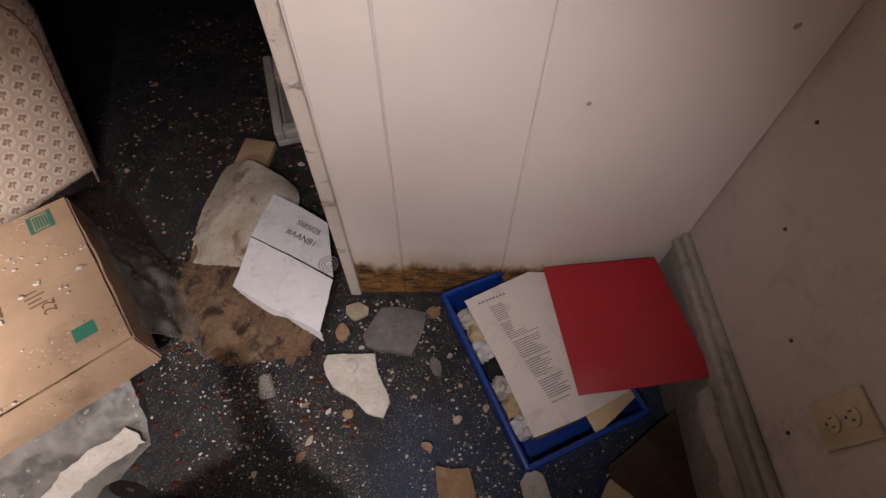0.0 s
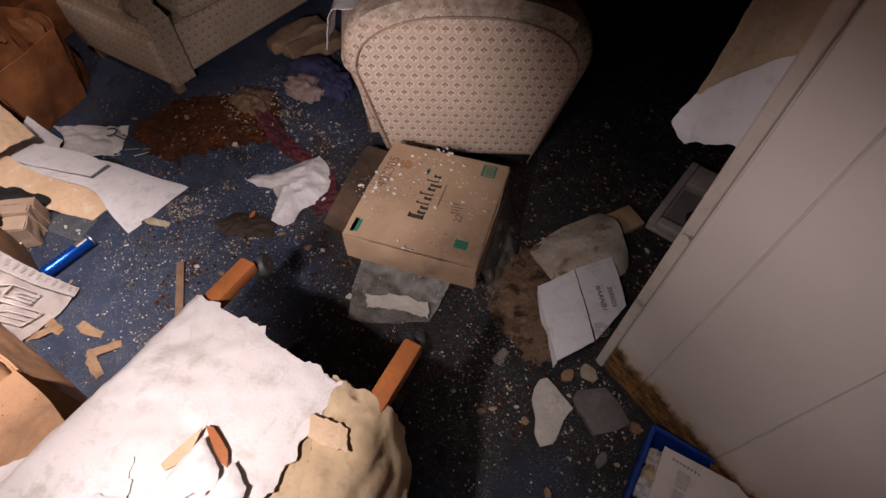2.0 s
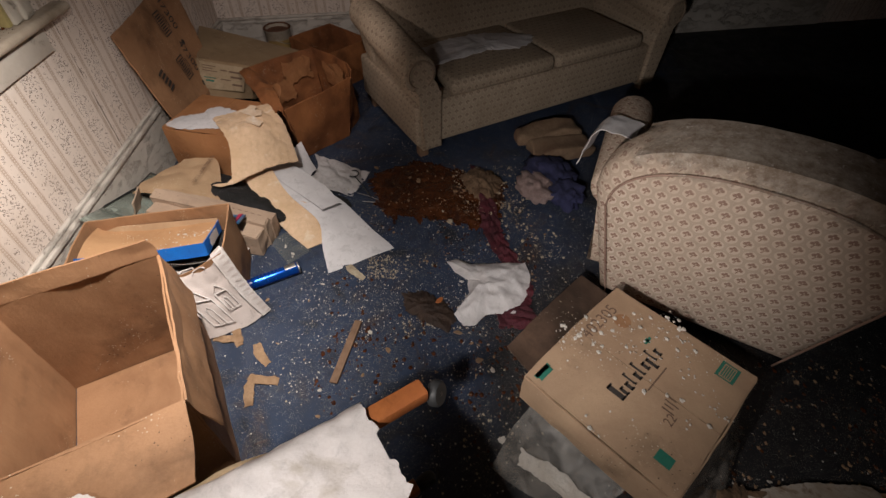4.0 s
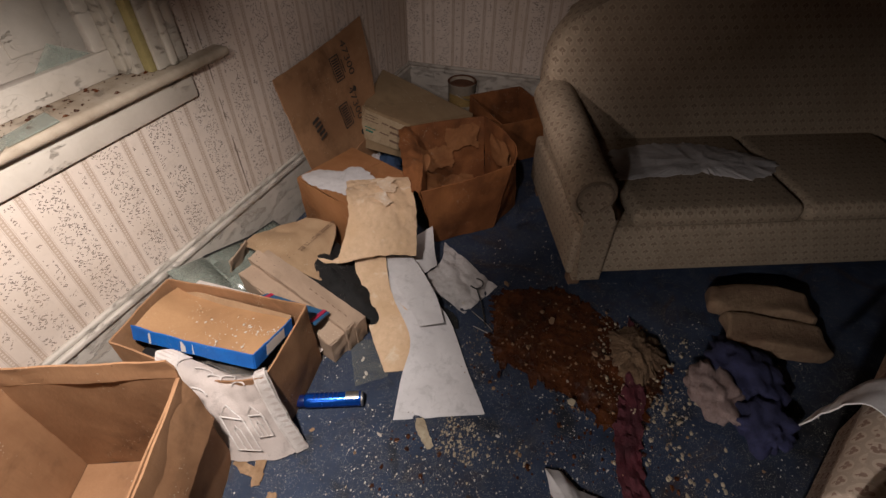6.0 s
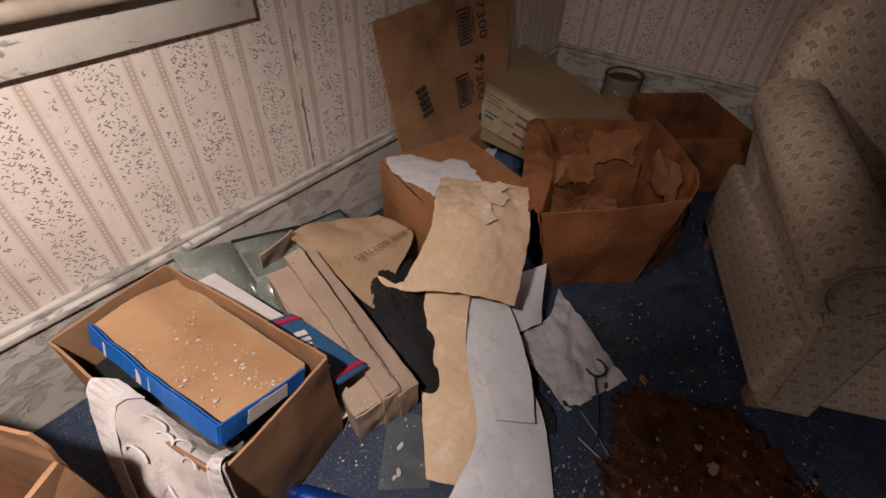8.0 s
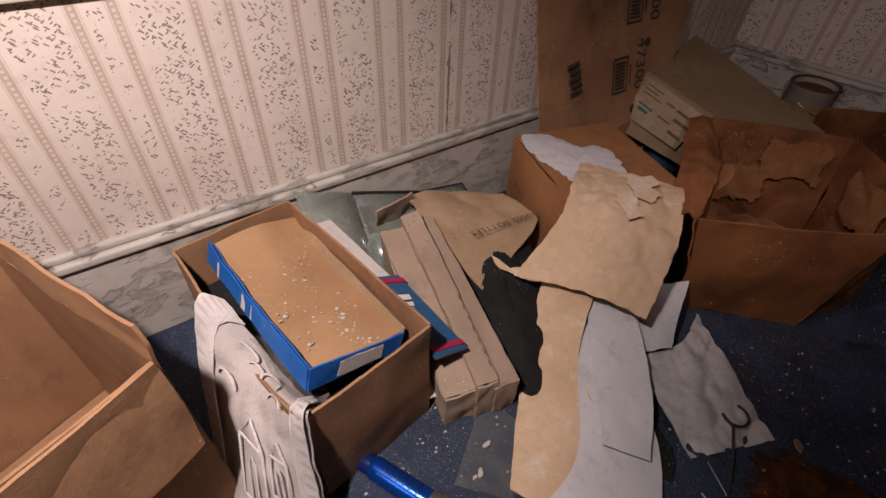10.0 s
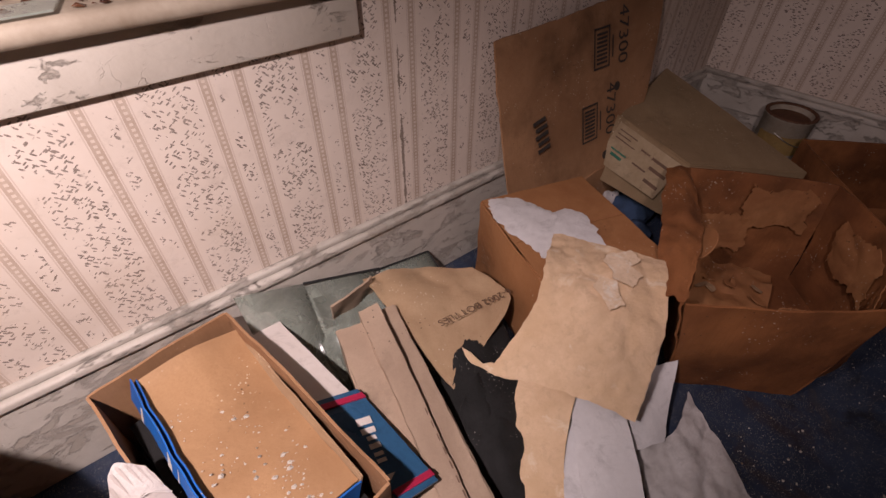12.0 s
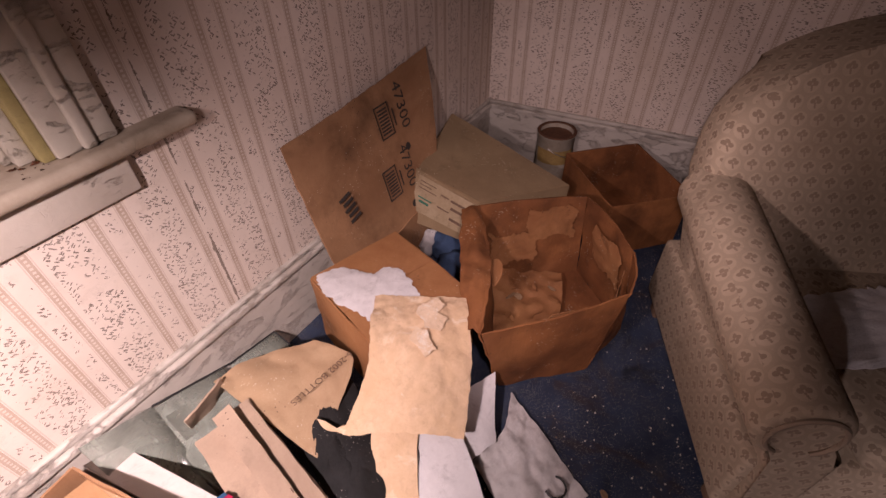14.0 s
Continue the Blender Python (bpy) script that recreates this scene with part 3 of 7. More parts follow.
M_navy = plain("navy_cloth", (0.034, 0.036, 0.10), (0.014, 0.015, 0.038), 0.9, 9, 120, 0.6, 0.005)
M_denim = plain("blue_denim", (0.045, 0.085, 0.17), (0.03, 0.055, 0.11), 0.9, 8, 150, 0.5, 0.004, (0.3, 0.32, 0.35), 0.28)
M_black = plain("black_fabric", (0.012, 0.011, 0.012), (0.007, 0.007, 0.007), 0.85, 7, 90, 0.5, 0.004, (0.07, 0.067, 0.06), 0.36, spots=(0.30, 0.28, 0.25))
M_tray = plain("blue_plastic", (0.006, 0.045, 0.28), (0.004, 0.032, 0.20), 0.38, 6, 60, 0.08, 0.002, spec=0.5)
M_red = plain("red_card_cover", (0.33, 0.008, 0.016), (0.27, 0.006, 0.012), 0.42, 5, 70, 0.08, 0.002, (0.40, 0.10, 0.09), 0.27, grime=0.1)
M_sheetpaper = plain("page_paper", (0.66, 0.61, 0.58), (0.58, 0.52, 0.48), 0.8, 3, 60, 0.1, 0.002)
M_manila = plain("manila_card", (0.56, 0.44, 0.28), (0.44, 0.33, 0.19), 0.8, 6, 60, 0.2, 0.002, (0.2, 0.11, 0.05), 0.32)
M_ink = plain("black_ink", (0.025, 0.023, 0.022), (0.05, 0.04, 0.035), 0.7, 20, 90, 0.05, 0.001)
M_greyink = plain("grey_print", (0.16, 0.15, 0.15), (0.22, 0.2, 0.2), 0.7, 20, 90, 0.05, 0.001)
M_brownink = plain("dark_brown_print", (0.10, 0.06, 0.04), (0.15, 0.09, 0.06), 0.8, 20, 90, 0.05, 0.001)
M_green = plain("green_print", (0.02, 0.12, 0.085), (0.03, 0.16, 0.11), 0.6, 20, 90, 0.05, 0.001)
M_blue = plain("blue_carton_print", (0.012, 0.145, 0.52), (0.012, 0.10, 0.38), 0.5, 7, 70, 0.1, 0.002, spots=(0.4, 0.36, 0.3))
M_can_blue = plain("blue_metallic_lacquer", (0.010, 0.10, 0.55), (0.008, 0.07, 0.38), 0.26, 8, 60, 0.05, 0.001, metal=0.7)
M_can_cap = plain("dark_blue_cap", (0.008, 0.018, 0.11), (0.006, 0.012, 0.07), 0.35, 8, 60, 0.05, 0.001)
M_steel = plain("dull_steel", (0.45, 0.44, 0.42), (0.28, 0.25, 0.22), 0.45, 8, 60, 0.1, 0.002, metal=0.9)
M_rust = plain("rusty_tin", (0.16, 0.07, 0.035), (0.07, 0.032, 0.02), 0.75, 9, 70, 0.4, 0.003, metal=0.3)
M_tin_label = plain("dirty_tin_label", (0.42, 0.38, 0.32), (0.28, 0.23, 0.17), 0.6, 9, 60, 0.2, 0.002)
M_yellow = plain("yellow_label", (0.36, 0.25, 0.09), (0.22, 0.14, 0.05), 0.6, 9, 60, 0.1, 0.001)
M_rubber = plain("black_rubber", (0.018, 0.018, 0.019), (0.03, 0.03, 0.03), 0.55, 9, 60, 0.1, 0.001)
M_ivory = plain("ivory_plastic", (0.50, 0.43, 0.30), (0.42, 0.35, 0.23), 0.4, 5, 60, 0.05, 0.001)


def dusty_glass():
    k = Nodes("dusty_green_glass")
    v = k.coords()
    n = k.noise(v, 9.0, 8, 0.75, 0.5)
    return k.done((0.33, 0.37, 0.32), 0.16, k.bump(k.noise(v, 40.0, 4), 0.1, 0.002), Alpha=k.ramp(n, [(0.36, 0.30), (0.66, 0.72)]), Specular_IOR_Level=0.7)


M_glass = dusty_glass()


def clear_glass():
    k = Nodes("clear_dusty_glass")
    v = k.coords()
    return k.done((0.20, 0.21, 0.20), 0.10, None, Alpha=k.ramp(k.noise(v, 14.0, 8, 0.75), [(0.4, 0.10), (0.75, 0.45)]), Specular_IOR_Level=0.6)


M_glass_clear = clear_glass()


def film_material():
    k = Nodes("cloudy_plastic_film")
    v = k.coords()
    n = k.noise(v, 16.0, 6, 0.7, 0.5)
    return k.done((0.34, 0.31, 0.275), 0.42, k.bump(k.noise(v, 22.0, 5), 0.25, 0.004), Alpha=k.ramp(n, [(0.40, 0.12), (0.66, 0.42)]), Specular_IOR_Level=0.35)


M_film = film_material()
M_lace = plain("white_lace", (0.80, 0.77, 0.75), (0.50, 0.45, 0.42), 0.95, 6, 180, 0.6, 0.003)
M_lacehole = plain("lace_net", (0.58, 0.515, 0.485), (0.46, 0.40, 0.37), 0.95, 6, 200, 0.6, 0.003)
M_mag = plain("blue_cover", (0.030, 0.105, 0.215), (0.022, 0.075, 0.16), 0.35, 6, 60, 0.05, 0.001)
M_magenta = plain("magenta_print", (0.42, 0.02, 0.07), (0.32, 0.015, 0.05), 0.5, 6, 60, 0.05, 0.001)
M_yellowpaint = plain("yellow_old_paint", (0.35, 0.29, 0.12), (0.25, 0.20, 0.085), 0.7, 8, 60, 0.3, 0.003)
M_pink = plain("magenta_cloth", (0.30, 0.03, 0.10), (0.18, 0.02, 0.06), 0.9, 6, 90, 0.4, 0.004)
M_wad = plain("pinkish_padding", (0.30, 0.225, 0.205), (0.17, 0.115, 0.105), 0.95, 9, 90, 0.7, 0.006, (0.09, 0.05, 0.04), 0.36)
M_seatcloth = plain("grey_seat_cloth", (0.34, 0.31, 0.28), (0.24, 0.21, 0.18), 0.95, 6, 120, 0.5, 0.004, (0.14, 0.09, 0.05), 0.34)

# ---- the large structure ----
SOUTH, EAST, PART_Y, NORTH = -1.645, 0.577, 0.77, 4.6
HIGH = 2.5
bm = bmesh.new()
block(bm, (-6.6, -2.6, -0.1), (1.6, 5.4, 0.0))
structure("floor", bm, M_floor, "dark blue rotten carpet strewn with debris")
bm = bmesh.new()
block(bm, (-6.6, -2.6, HIGH), (1.6, 5.4, HIGH + 0.1))
structure("ceiling", bm, M_unseen, "unseen ceiling coloured dark to cut bounced light")

# window wall, with an opening for the window
WIN0, WIN1, SILL, HEAD = -2.34, -1.28, 1.00, 2.2
bm = bmesh.new()
block(bm, (-6.4, SOUTH - 0.22, 0), (WIN0, SOUTH, HIGH))
block(bm, (WIN1, SOUTH - 0.22, 0), (EAST + 0.1, SOUTH, HIGH))
block(bm, (WIN0, SOUTH - 0.22, 0), (WIN1, SOUTH, SILL))
block(bm, (WIN0, SOUTH - 0.22, HEAD), (WIN1, SOUTH, HIGH))
structure("wall_south", bm, M_paper_s, "cream wallpaper with tan stripes and grey sprigs")
# end wall, a few degrees out of square
WEST = pose(-4.36, -1.66, 0, 0, 0, 6.5)
bm = bmesh.new()
block(bm, (-0.15, -0.3, 0), (0, 6.6, HIGH))
w = structure("wall_west", bm, M_paper_w, "cream striped wallpaper, stained and dim")
w.matrix_world = WEST
bm = bmesh.new()
block(bm, (EAST, SOUTH - 0.22, 0), (EAST + 0.12, NORTH, HIGH))
structure("wall_east", bm, M_east, "dull off-white painted wall")
# out of view; dark so that it sends back little torch light
bm = bmesh.new()
block(bm, (-6.2, NORTH, 0), (EAST + 0.12, NORTH + 0.12, HIGH))
structure("wall_north", bm, M_unseen, "unseen far wall coloured dark to cut bounced light")
# partition of grooved white panels
bm = bmesh.new()
edges = [-0.315, -0.178, 0.11, EAST]
for a, b in zip(edges, edges[1:]):
    block(bm, (a + 0.001, PART_Y, 0.012), (b - 0.001, PART_Y + 0.09, HIGH), 0.003, 1)
block(bm, (-0.33, PART_Y + 0.006, 0), (EAST, PART_Y + 0.085, HIGH))
structure("wall_partition", bm, M_panel, "white painted panel wall rotted brown at its foot")
bm = bmesh.new()
block(bm, (-0.352, PART_Y - 0.008, 0), (-0.318, PART_Y + 0.10, HIGH), 0.006, 2)
structure("trim_partition", bm, M_trim, "white painted edge strip of the panel wall")


def baseboard(name, m, length, label, paint):
    bm = bmesh.new()
    block(bm, (0, 0, 0), (length, 0.022, 0.30), 0.004, 2)
    block(bm, (0, 0, 0.30), (length, 0.034, 0.325), 0.008, 3)
    block(bm, (0, 0, 0.325), (length, 0.020, 0.345), 0.006, 2)
    bmesh.ops.transform(bm, matrix=m, verts=bm.verts)
    return structure(name, bm, paint, label)


baseboard("baseboard_south", pose(-4.34, SOUTH, 0), 4.9, "tall grey baseboard with flaking paint", M_base)
baseboard("baseboard_west", WEST @ pose(0, 5.5, 0, 0, 0, -90), 5.6, "tall grey baseboard with flaking paint", M_base)
baseboard("baseboard_east", pose(EAST, -1.6, 0, 0, 0, 90), PART_Y + 1.6, "tall scuffed grey baseboard", plain("grimy_grey_board", (0.36, 0.335, 0.30), (0.24, 0.215, 0.185), 0.7, 5, 50, 0.2, 0.003, (0.10, 0.07, 0.045), 0.30, grime=0.6))

# window: casing, sill, apron, sash and panes
win = thing("window_1", "old sash window, white paint flaking, broken panes", "window", pose(WIN0, SOUTH, SILL), kind="structure")
WW = WIN1 - WIN0
bm = bmesh.new()
block(bm, (-0.14, -0.02, 0.004), (-0.09, 0.024, 1.3), 0.006, 2)
block(bm, (-0.092, -0.02, 0.004), (-0.062, 0.034, 1.3), 0.008, 3)
block(bm, (-0.064, -0.02, 0.004), (-0.012, 0.022, 1.3), 0.005, 2)
part("window_casing", bm, M_casing, win)
bm = bmesh.new()
block(bm, (-0.012, -0.10, 0.004), (0.012, 0.012, 1.2), 0.004, 2)
part("parting_strip", bm, M_yellowpaint, win, "strip of old yellow paint")
bm = bmesh.new()
block(bm, (0.012, -0.14, 0.004), (0.045, -0.02, 1.2), 0.004, 2)
block(bm, (0.045, -0.16, 0.004), (0.06, -0.05, 1.2), 0.004, 2)
part("window_jamb", bm, M_casing, win)
bm = bmesh.new()
block(bm, (WW - 0.045, -0.16, 0.004), (WW + 0.12, 0.024, 1.3), 0.006, 2)
part("window_casing", bm, M_casing, win)
bm = bmesh.new()
block(bm, (-0.31, -0.21, -0.034), (WW + 0.3, 0.062, 0.002), 0.016, 4)
part("window_sill", bm, peeling_paint("worn_sill_paint", (0.46, 0.39, 0.31), (0.20, 0.15, 0.10)), win, "worn rounded sill with brown dirt")
bm = bmesh.new()
block(bm, (-0.13, 0.0, -0.135), (WW + 0.13, 0.022, -0.033), 0.005, 2)
part("apron", bm, M_trim, win, "cracked white board under the sill")
bm = bmesh.new()
block(bm, (0.06, -0.13, 0.002), (WW - 0.05, -0.085, 0.085), 0.006, 2)
block(bm, (0.06, -0.125, 0.085), (0.105, -0.09, 1.2), 0.005, 2)
block(bm, (WW - 0.095, -0.125, 0.085), (WW - 0.05, -0.09, 1.2), 0.005, 2)
part("sash", bm, M_trim, win)
for k, pts in enumerate((((0.10, 0.08), (0.30, 0.08), (0.22, 0.15)), ((0.42, 0.08), (0.62, 0.08), (0.66, 0.34), (0.55, 0.2)))):
    bm = bmesh.new()
    extruded(bm, pts, 0.003, pose(0, -0.107, 0, 90, 0, 0))
    part("pane", bm, M_glass, win, "broken shard left in the sash")
bm = bmesh.new()
block(bm, (0.06, -0.205, 0.03), (0.36, -0.175, 1.2), 0.004, 2)
block(bm, (0.14, -0.178, 0.12), (0.30, -0.168, 1.1), 0.004, 2)
part("shutter_panel", bm, M_trim, win, "cream panelled board behind the glass")
bm = bmesh.new()
sheet(bm, [[(0.36, -0.20, 0.0), (0.55, -0.17, 0.0), (1.0, -0.2, 0.0)], [(0.36, -0.19, 1.2), (0.55, -0.2, 1.2), (1.0, -0.19, 1.2)]], 20, 20, 0.003, 0, 0.02, 0.15, 3)
part("curtain", bm, M_pink, win, "magenta cloth hanging behind the glass")
for k, (x, y, a) in enumerate(((0.02, -0.02, 10), (0.19, -0.04, 40), (0.30, 0.01, -15))):
    bm = bmesh.new()
    extruded(bm, [(0, 0), (0.15, 0.01), (0.19, 0.07), (0.04, 0.09)], 0.003, Matrix.Translation((WIN0 + 0.34 + x, SOUTH - 0.02 + y, SILL + 0.004)) @ pose(0, 0, 0, 2, 0, a))
    tagged(part("glass_shard", bm, M_glass), "dirty green shard of broken window glass", "glass shard", "broken glass")

# ---- furniture ----
def arch(half, foot, low, top, n=14, power=2.4):
    """The outline of a chair back: straight sides that swell a little, under a rounded top."""
    pts = [(-foot, 0.0)]
    for i in range(n + 1):
        a = math.pi * (1 - i / n)
        c, s = math.cos(a), math.sin(a)
        pts.append((half * math.copysign(abs(c) ** (2 / power), c), low + (top - low) * abs(s) ** (2 / power)))
    return pts + [(foot, 0.0)]


def roll_arm(bm, r, length, high, low, flare, side):
    """A rolled upholstered arm: its section pushed back along y. side: -1 or 1."""
    sec = [(side * (r * 0.55), low), (side * (r * 0.62), high - 2.0 * r)]
    for i in range(15):
        a = math.radians(-60 + 285 * i / 14)
        sec.append((side * (flare + r * math.cos(a)), high - r + r * math.sin(a)))
    sec += [(-side * r * 0.75, high - 2.1 * r), (-side * r * 0.75, low)]
    if side < 0:
        sec = sec[::-1]
    extruded(bm, sec, length, Matrix(((1, 0, 0, 0), (0, 0, 1, 0), (0, 1, 0, 0), (0, 0, 0, 1))), 0.018, 3)
    bmesh.ops.reverse_faces(bm, faces=bm.faces)
    return bm


def caster(m, parent):
    bm = bmesh.new()
    lathe(bm, [(0.014, -0.016), (0.030, -0.016), (0.036, -0.009), (0.037, 0.0), (0.036, 0.009), (0.030, 0.016), (0.014, 0.016)], m, 20)
    c = part("caster", bm, M_rubber, parent, "small black caster wheel")
    bm = bmesh.new()
    lathe(bm, [(0.007, -0.016), (0.007, 0.016)], m, 8)
    part("axle", bm, M_steel, c)


# sofa: x along its length, y towards its back
SOFA = Matrix(((-0.43, -0.903, 0, -2.82), (0.903, -0.43, 0, -0.165), (0, 0, 1, 0), (0, 0, 0, 1)))
sofa = thing("sofa", "cream sprigged fabric sofa with rolled arms, dusty and worn", "sofa", SOFA)
LEN = 2.05
bm = bmesh.new()
block(bm, (0.03, 0.03, 0.09), (LEN - 0.03, 0.86, 0.36), 0.02, 3)
part("seat_base", bm, M_sofa, sofa, "", True, 0.7, True)
for x0, x1 in ((0.27, 1.02), (1.03, LEN - 0.27)):
    bm = bmesh.new()
    block(bm, (x0, 0.02, 0.355), (x1, 0.70, 0.455), 0.04, 4)
    part("seat_cushion", bm, M_sofa, sofa, "", True, 0.9, True)
bm = bmesh.new()
patch(bm, [(0.26, 0.25), (0.30, 0.50), (0.52, 0.56), (0.76, 0.55), (0.95, 0.46), (1.08, 0.36), (0.98, 0.26), (0.86, 0.22), (0.66, 0.29), (0.48, 0.27)], 0.457, 0.016, 0.010, 0.09, 5, 0.003, 16, 0.012, 0.02)
tagged(part("torn_seat_cloth", bm, M_cloth), "whitish torn cloth lying on the sofa seat", "cloth").matrix_world = SOFA
for side, x in ((-1, 0.115), (1, LEN - 0.115)):
    bm = bmesh.new()
    roll_arm(bm, 0.100, 0.76, 0.68, 0.07, 0.062, side)
    for v in bm.verts:
        if v.co.z > 0.30:
            v.co.z += 0.10 * (v.co.y / 0.74) * min(1.0, (v.co.z - 0.30) / 0.2) - 0.03
    bmesh.ops.transform(bm, matrix=pose(x, 0.0, 0), verts=bm.verts)
    arm = part("arm", bm, M_sofa, sofa, "", True, 0.9, True)
    bm = bmesh.new()
    ring = [(x + side * 0.062 + 0.074 * math.cos(a), -0.004, 0.552 + 0.074 * math.sin(a)) for a in [math.radians(-60 + 12 * i) for i in range(26)]]
    tube(bm, ring, 0.006, 6)
    part("piping", bm, M_sofa, arm, "", True)
bm = bmesh.new()
extruded(bm, arch(1.03, 0.93, 0.60, 1.06, 26, 2.9), 0.20, Matrix(((1, 0, 0, LEN / 2), (0, 0.20, 1, 0.56), (0, 1, -0.06, 0.10), (0, 0, 0, 1))), 0.06, 5)
bmesh.ops.recalc_face_normals(bm, faces=bm.faces)
part("backrest", bm, M_sofa, sofa, "", True, 0.9, True)
for x in (0.09, LEN - 0.09):
    for y in (0.08, 0.80):
        bm = bmesh.new()
        block(bm, (x - 0.03, y - 0.03, 0.0), (x + 0.03, y + 0.03, 0.10), 0.008, 2)
        part("leg", bm, M_stick, sofa, "dark wooden foot")

# armchair, seen from behind: y towards its outer back
ARM = Matrix(((-0.567, 0.824, 0, -1.575), (-0.824, -0.567, 0, 0.965), (0, 0, 1, 0), (0, 0, 0, 1)))
chair = thing("armchair", "sprigged cream armchair with rounded back, mouldy along its top", "armchair", ARM)
bm = bmesh.new()
extruded(bm, arch(0.52, 0.39, 0.56, 0.875, 22, 2.35), 0.20, Matrix(((1, 0, 0, -0.01), (0, 0.13, -1, 0.035), (0, 1, 0.10, 0.012), (0, 0, 0, 1))), 0.075, 7)
bmesh.ops.recalc_face_normals(bm, faces=bm.faces)
chair_back = part("backrest", bm, M_chair, chair, "", True, 0.9, True)
bm = bmesh.new()
tube(bm, [(x - 0.01, 0.052 + 0.13 * y, y + 0.012) for x, y in arch(0.455, 0.34, 0.54, 0.80, 26, 2.35)], 0.0045, 6)
part("piping", bm, M_chair, chair_back, "worn piping round the outer back")
bm = bmesh.new()
block(bm, (-0.36, -0.74, 0.10), (0.42, -0.06, 0.42), 0.03, 3)
part("seat", bm, M_chair, chair, "", True, 0.9, True)
for side, x in ((-1, -0.37), (1, 0.43)):
    bm = bmesh.new()
    roll_arm(bm, 0.10, 0.66, 0.60, 0.08, 0.03, side)
    bmesh.ops.transform(bm, matrix=pose(x + side * 0.09, -0.72, 0, 0, 0, side * 9), verts=bm.verts)
    part("arm", bm, M_chair, chair, "", True, 0.9, True)
for x in (-0.32, 0.38):
    for y in (-0.68, -0.14):
        bm = bmesh.new()
        block(bm, (x - 0.025, y - 0.025, 0.0), (x + 0.025, y + 0.025, 0.11), 0.006, 2)
        part("leg", bm, M_wood, chair, "wooden foot")
bm = bmesh.new()
sheet(bm, [[(0.64, -0.42, 0.46), (0.655, -0.33, 0.46), (0.66, -0.27, 0.42)], [(0.60, -0.44, 0.60), (0.61, -0.36, 0.605), (0.61, -0.28, 0.60)], [(0.45, -0.42, 0.61), (0.46, -0.35, 0.61), (0.46, -0.27, 0.61)]], 14, 18, 0.004, 0.006, 0.006, 0.06, 11)
ob = tagged(part("arm_cloth", bm, M_cloth), "white cloth strip draped over the armchair arm", "cloth")
ob.matrix_world = ARM

# armchair tipped on its face: y out along its legs, its lined back upwards
TIP = Matrix(((0.87, -0.493, 0, -0.98), (0.493, 0.87, 0, -0.335), (0, 0, 1, 0), (0, 0, 0, 1)))
tipped = thing("overturned_armchair", "armchair tipped on its face, white back lining torn", "armchair", TIP)
bm = bmesh.new()
block(bm, (0.02, -0.78, 0.30), (0.60, -0.02, 0.555), 0.05, 4)
part("back_frame", bm, M_tanfab, tipped, "tan torn upholstery", True, 0.9)
# underside and seat; the shadow below the back is put in as black
bm = bmesh.new()
block(bm, (0.03, -0.66, 0.02), (0.59, -0.03, 0.33), 0.03, 3)
part("seat_block", bm, M_black, tipped, "underside and seat, black in place of shadow", True, 0.9)
for x, s in ((0.0, -1), (0.64, 1)):
    bm = bmesh.new()
    lump(bm, (x + 0.02 * s, -0.40, 0.27), (0.10, 0.36, 0.27), 3 + s, 0.12, 4, 1.5)
    part("arm", bm, M_tanfab, tipped, "", True, 1.5)
for x in (0.03, 0.59):
    bm = bmesh.new()
    block(bm, (x - 0.026, -0.10, 0.507), (x + 0.026, 0.16, 0.552), 0.007, 2)
    bmesh.ops.transform(bm, matrix=pose(0, 0, 0.007, -1.5, 0, 0), verts=bm.verts)
    leg = part("leg", bm, M_wood, tipped, "squared orange wooden leg")
    caster(pose(x + 0.01, 0.205, 0.495, 0, 70, 35), leg)
    bm = bmesh.new()
    tube(bm, [(x, 0.155, 0.525), (x, 0.18, 0.520)], 0.006, 6)
    part("caster_stem", bm, M_steel, leg)
for x in (0.09, 0.53):
    bm = bmesh.new()
    block(bm, (x - 0.022, -0.05, 0.06), (x + 0.022, 0.10, 0.10), 0.006, 2)
    leg = part("leg", bm, M_wood, tipped, "squared orange wooden leg")
    caster(pose(x, 0.13, 0.075, 0, 90, 0), leg)
# lining: stretched over the back, torn away along one side and hanging down the other
bm = bmesh.new()
sheet(bm, [[(-0.06, 0.0, 0.36), (-0.045, 0.012, 0.47), (0.0, 0.015, 0.566), (0.14, 0.012, 0.572), (0.30, 0.0, 0.572), (0.50, -0.01, 0.570)],
           [(-0.10, -0.32, 0.34), (-0.06, -0.30, 0.47), (-0.01, -0.28, 0.572), (0.14, -0.28, 0.585), (0.33, -0.29, 0.586), (0.50, -0.31, 0.580)],
           [(-0.17, -0.58, 0.36), (-0.09, -0.57, 0.47), (-0.02, -0.55, 0.574), (0.15, -0.55, 0.588), (0.35, -0.55, 0.588), (0.58, -0.52, 0.582)],
           [(-0.20, -0.76, 0.40), (-0.11, -0.80, 0.48), (-0.02, -0.82, 0.570), (0.16, -0.82, 0.575), (0.38, -0.81, 0.572), (0.60, -0.79, 0.566)]],
      110, 110, 0.003, 0.026, 0.006, 0.16, 4, 0.004)
part("back_lining", bm, M_lining, tipped, "dirty white lining cloth with torn edges")
bm = bmesh.new()
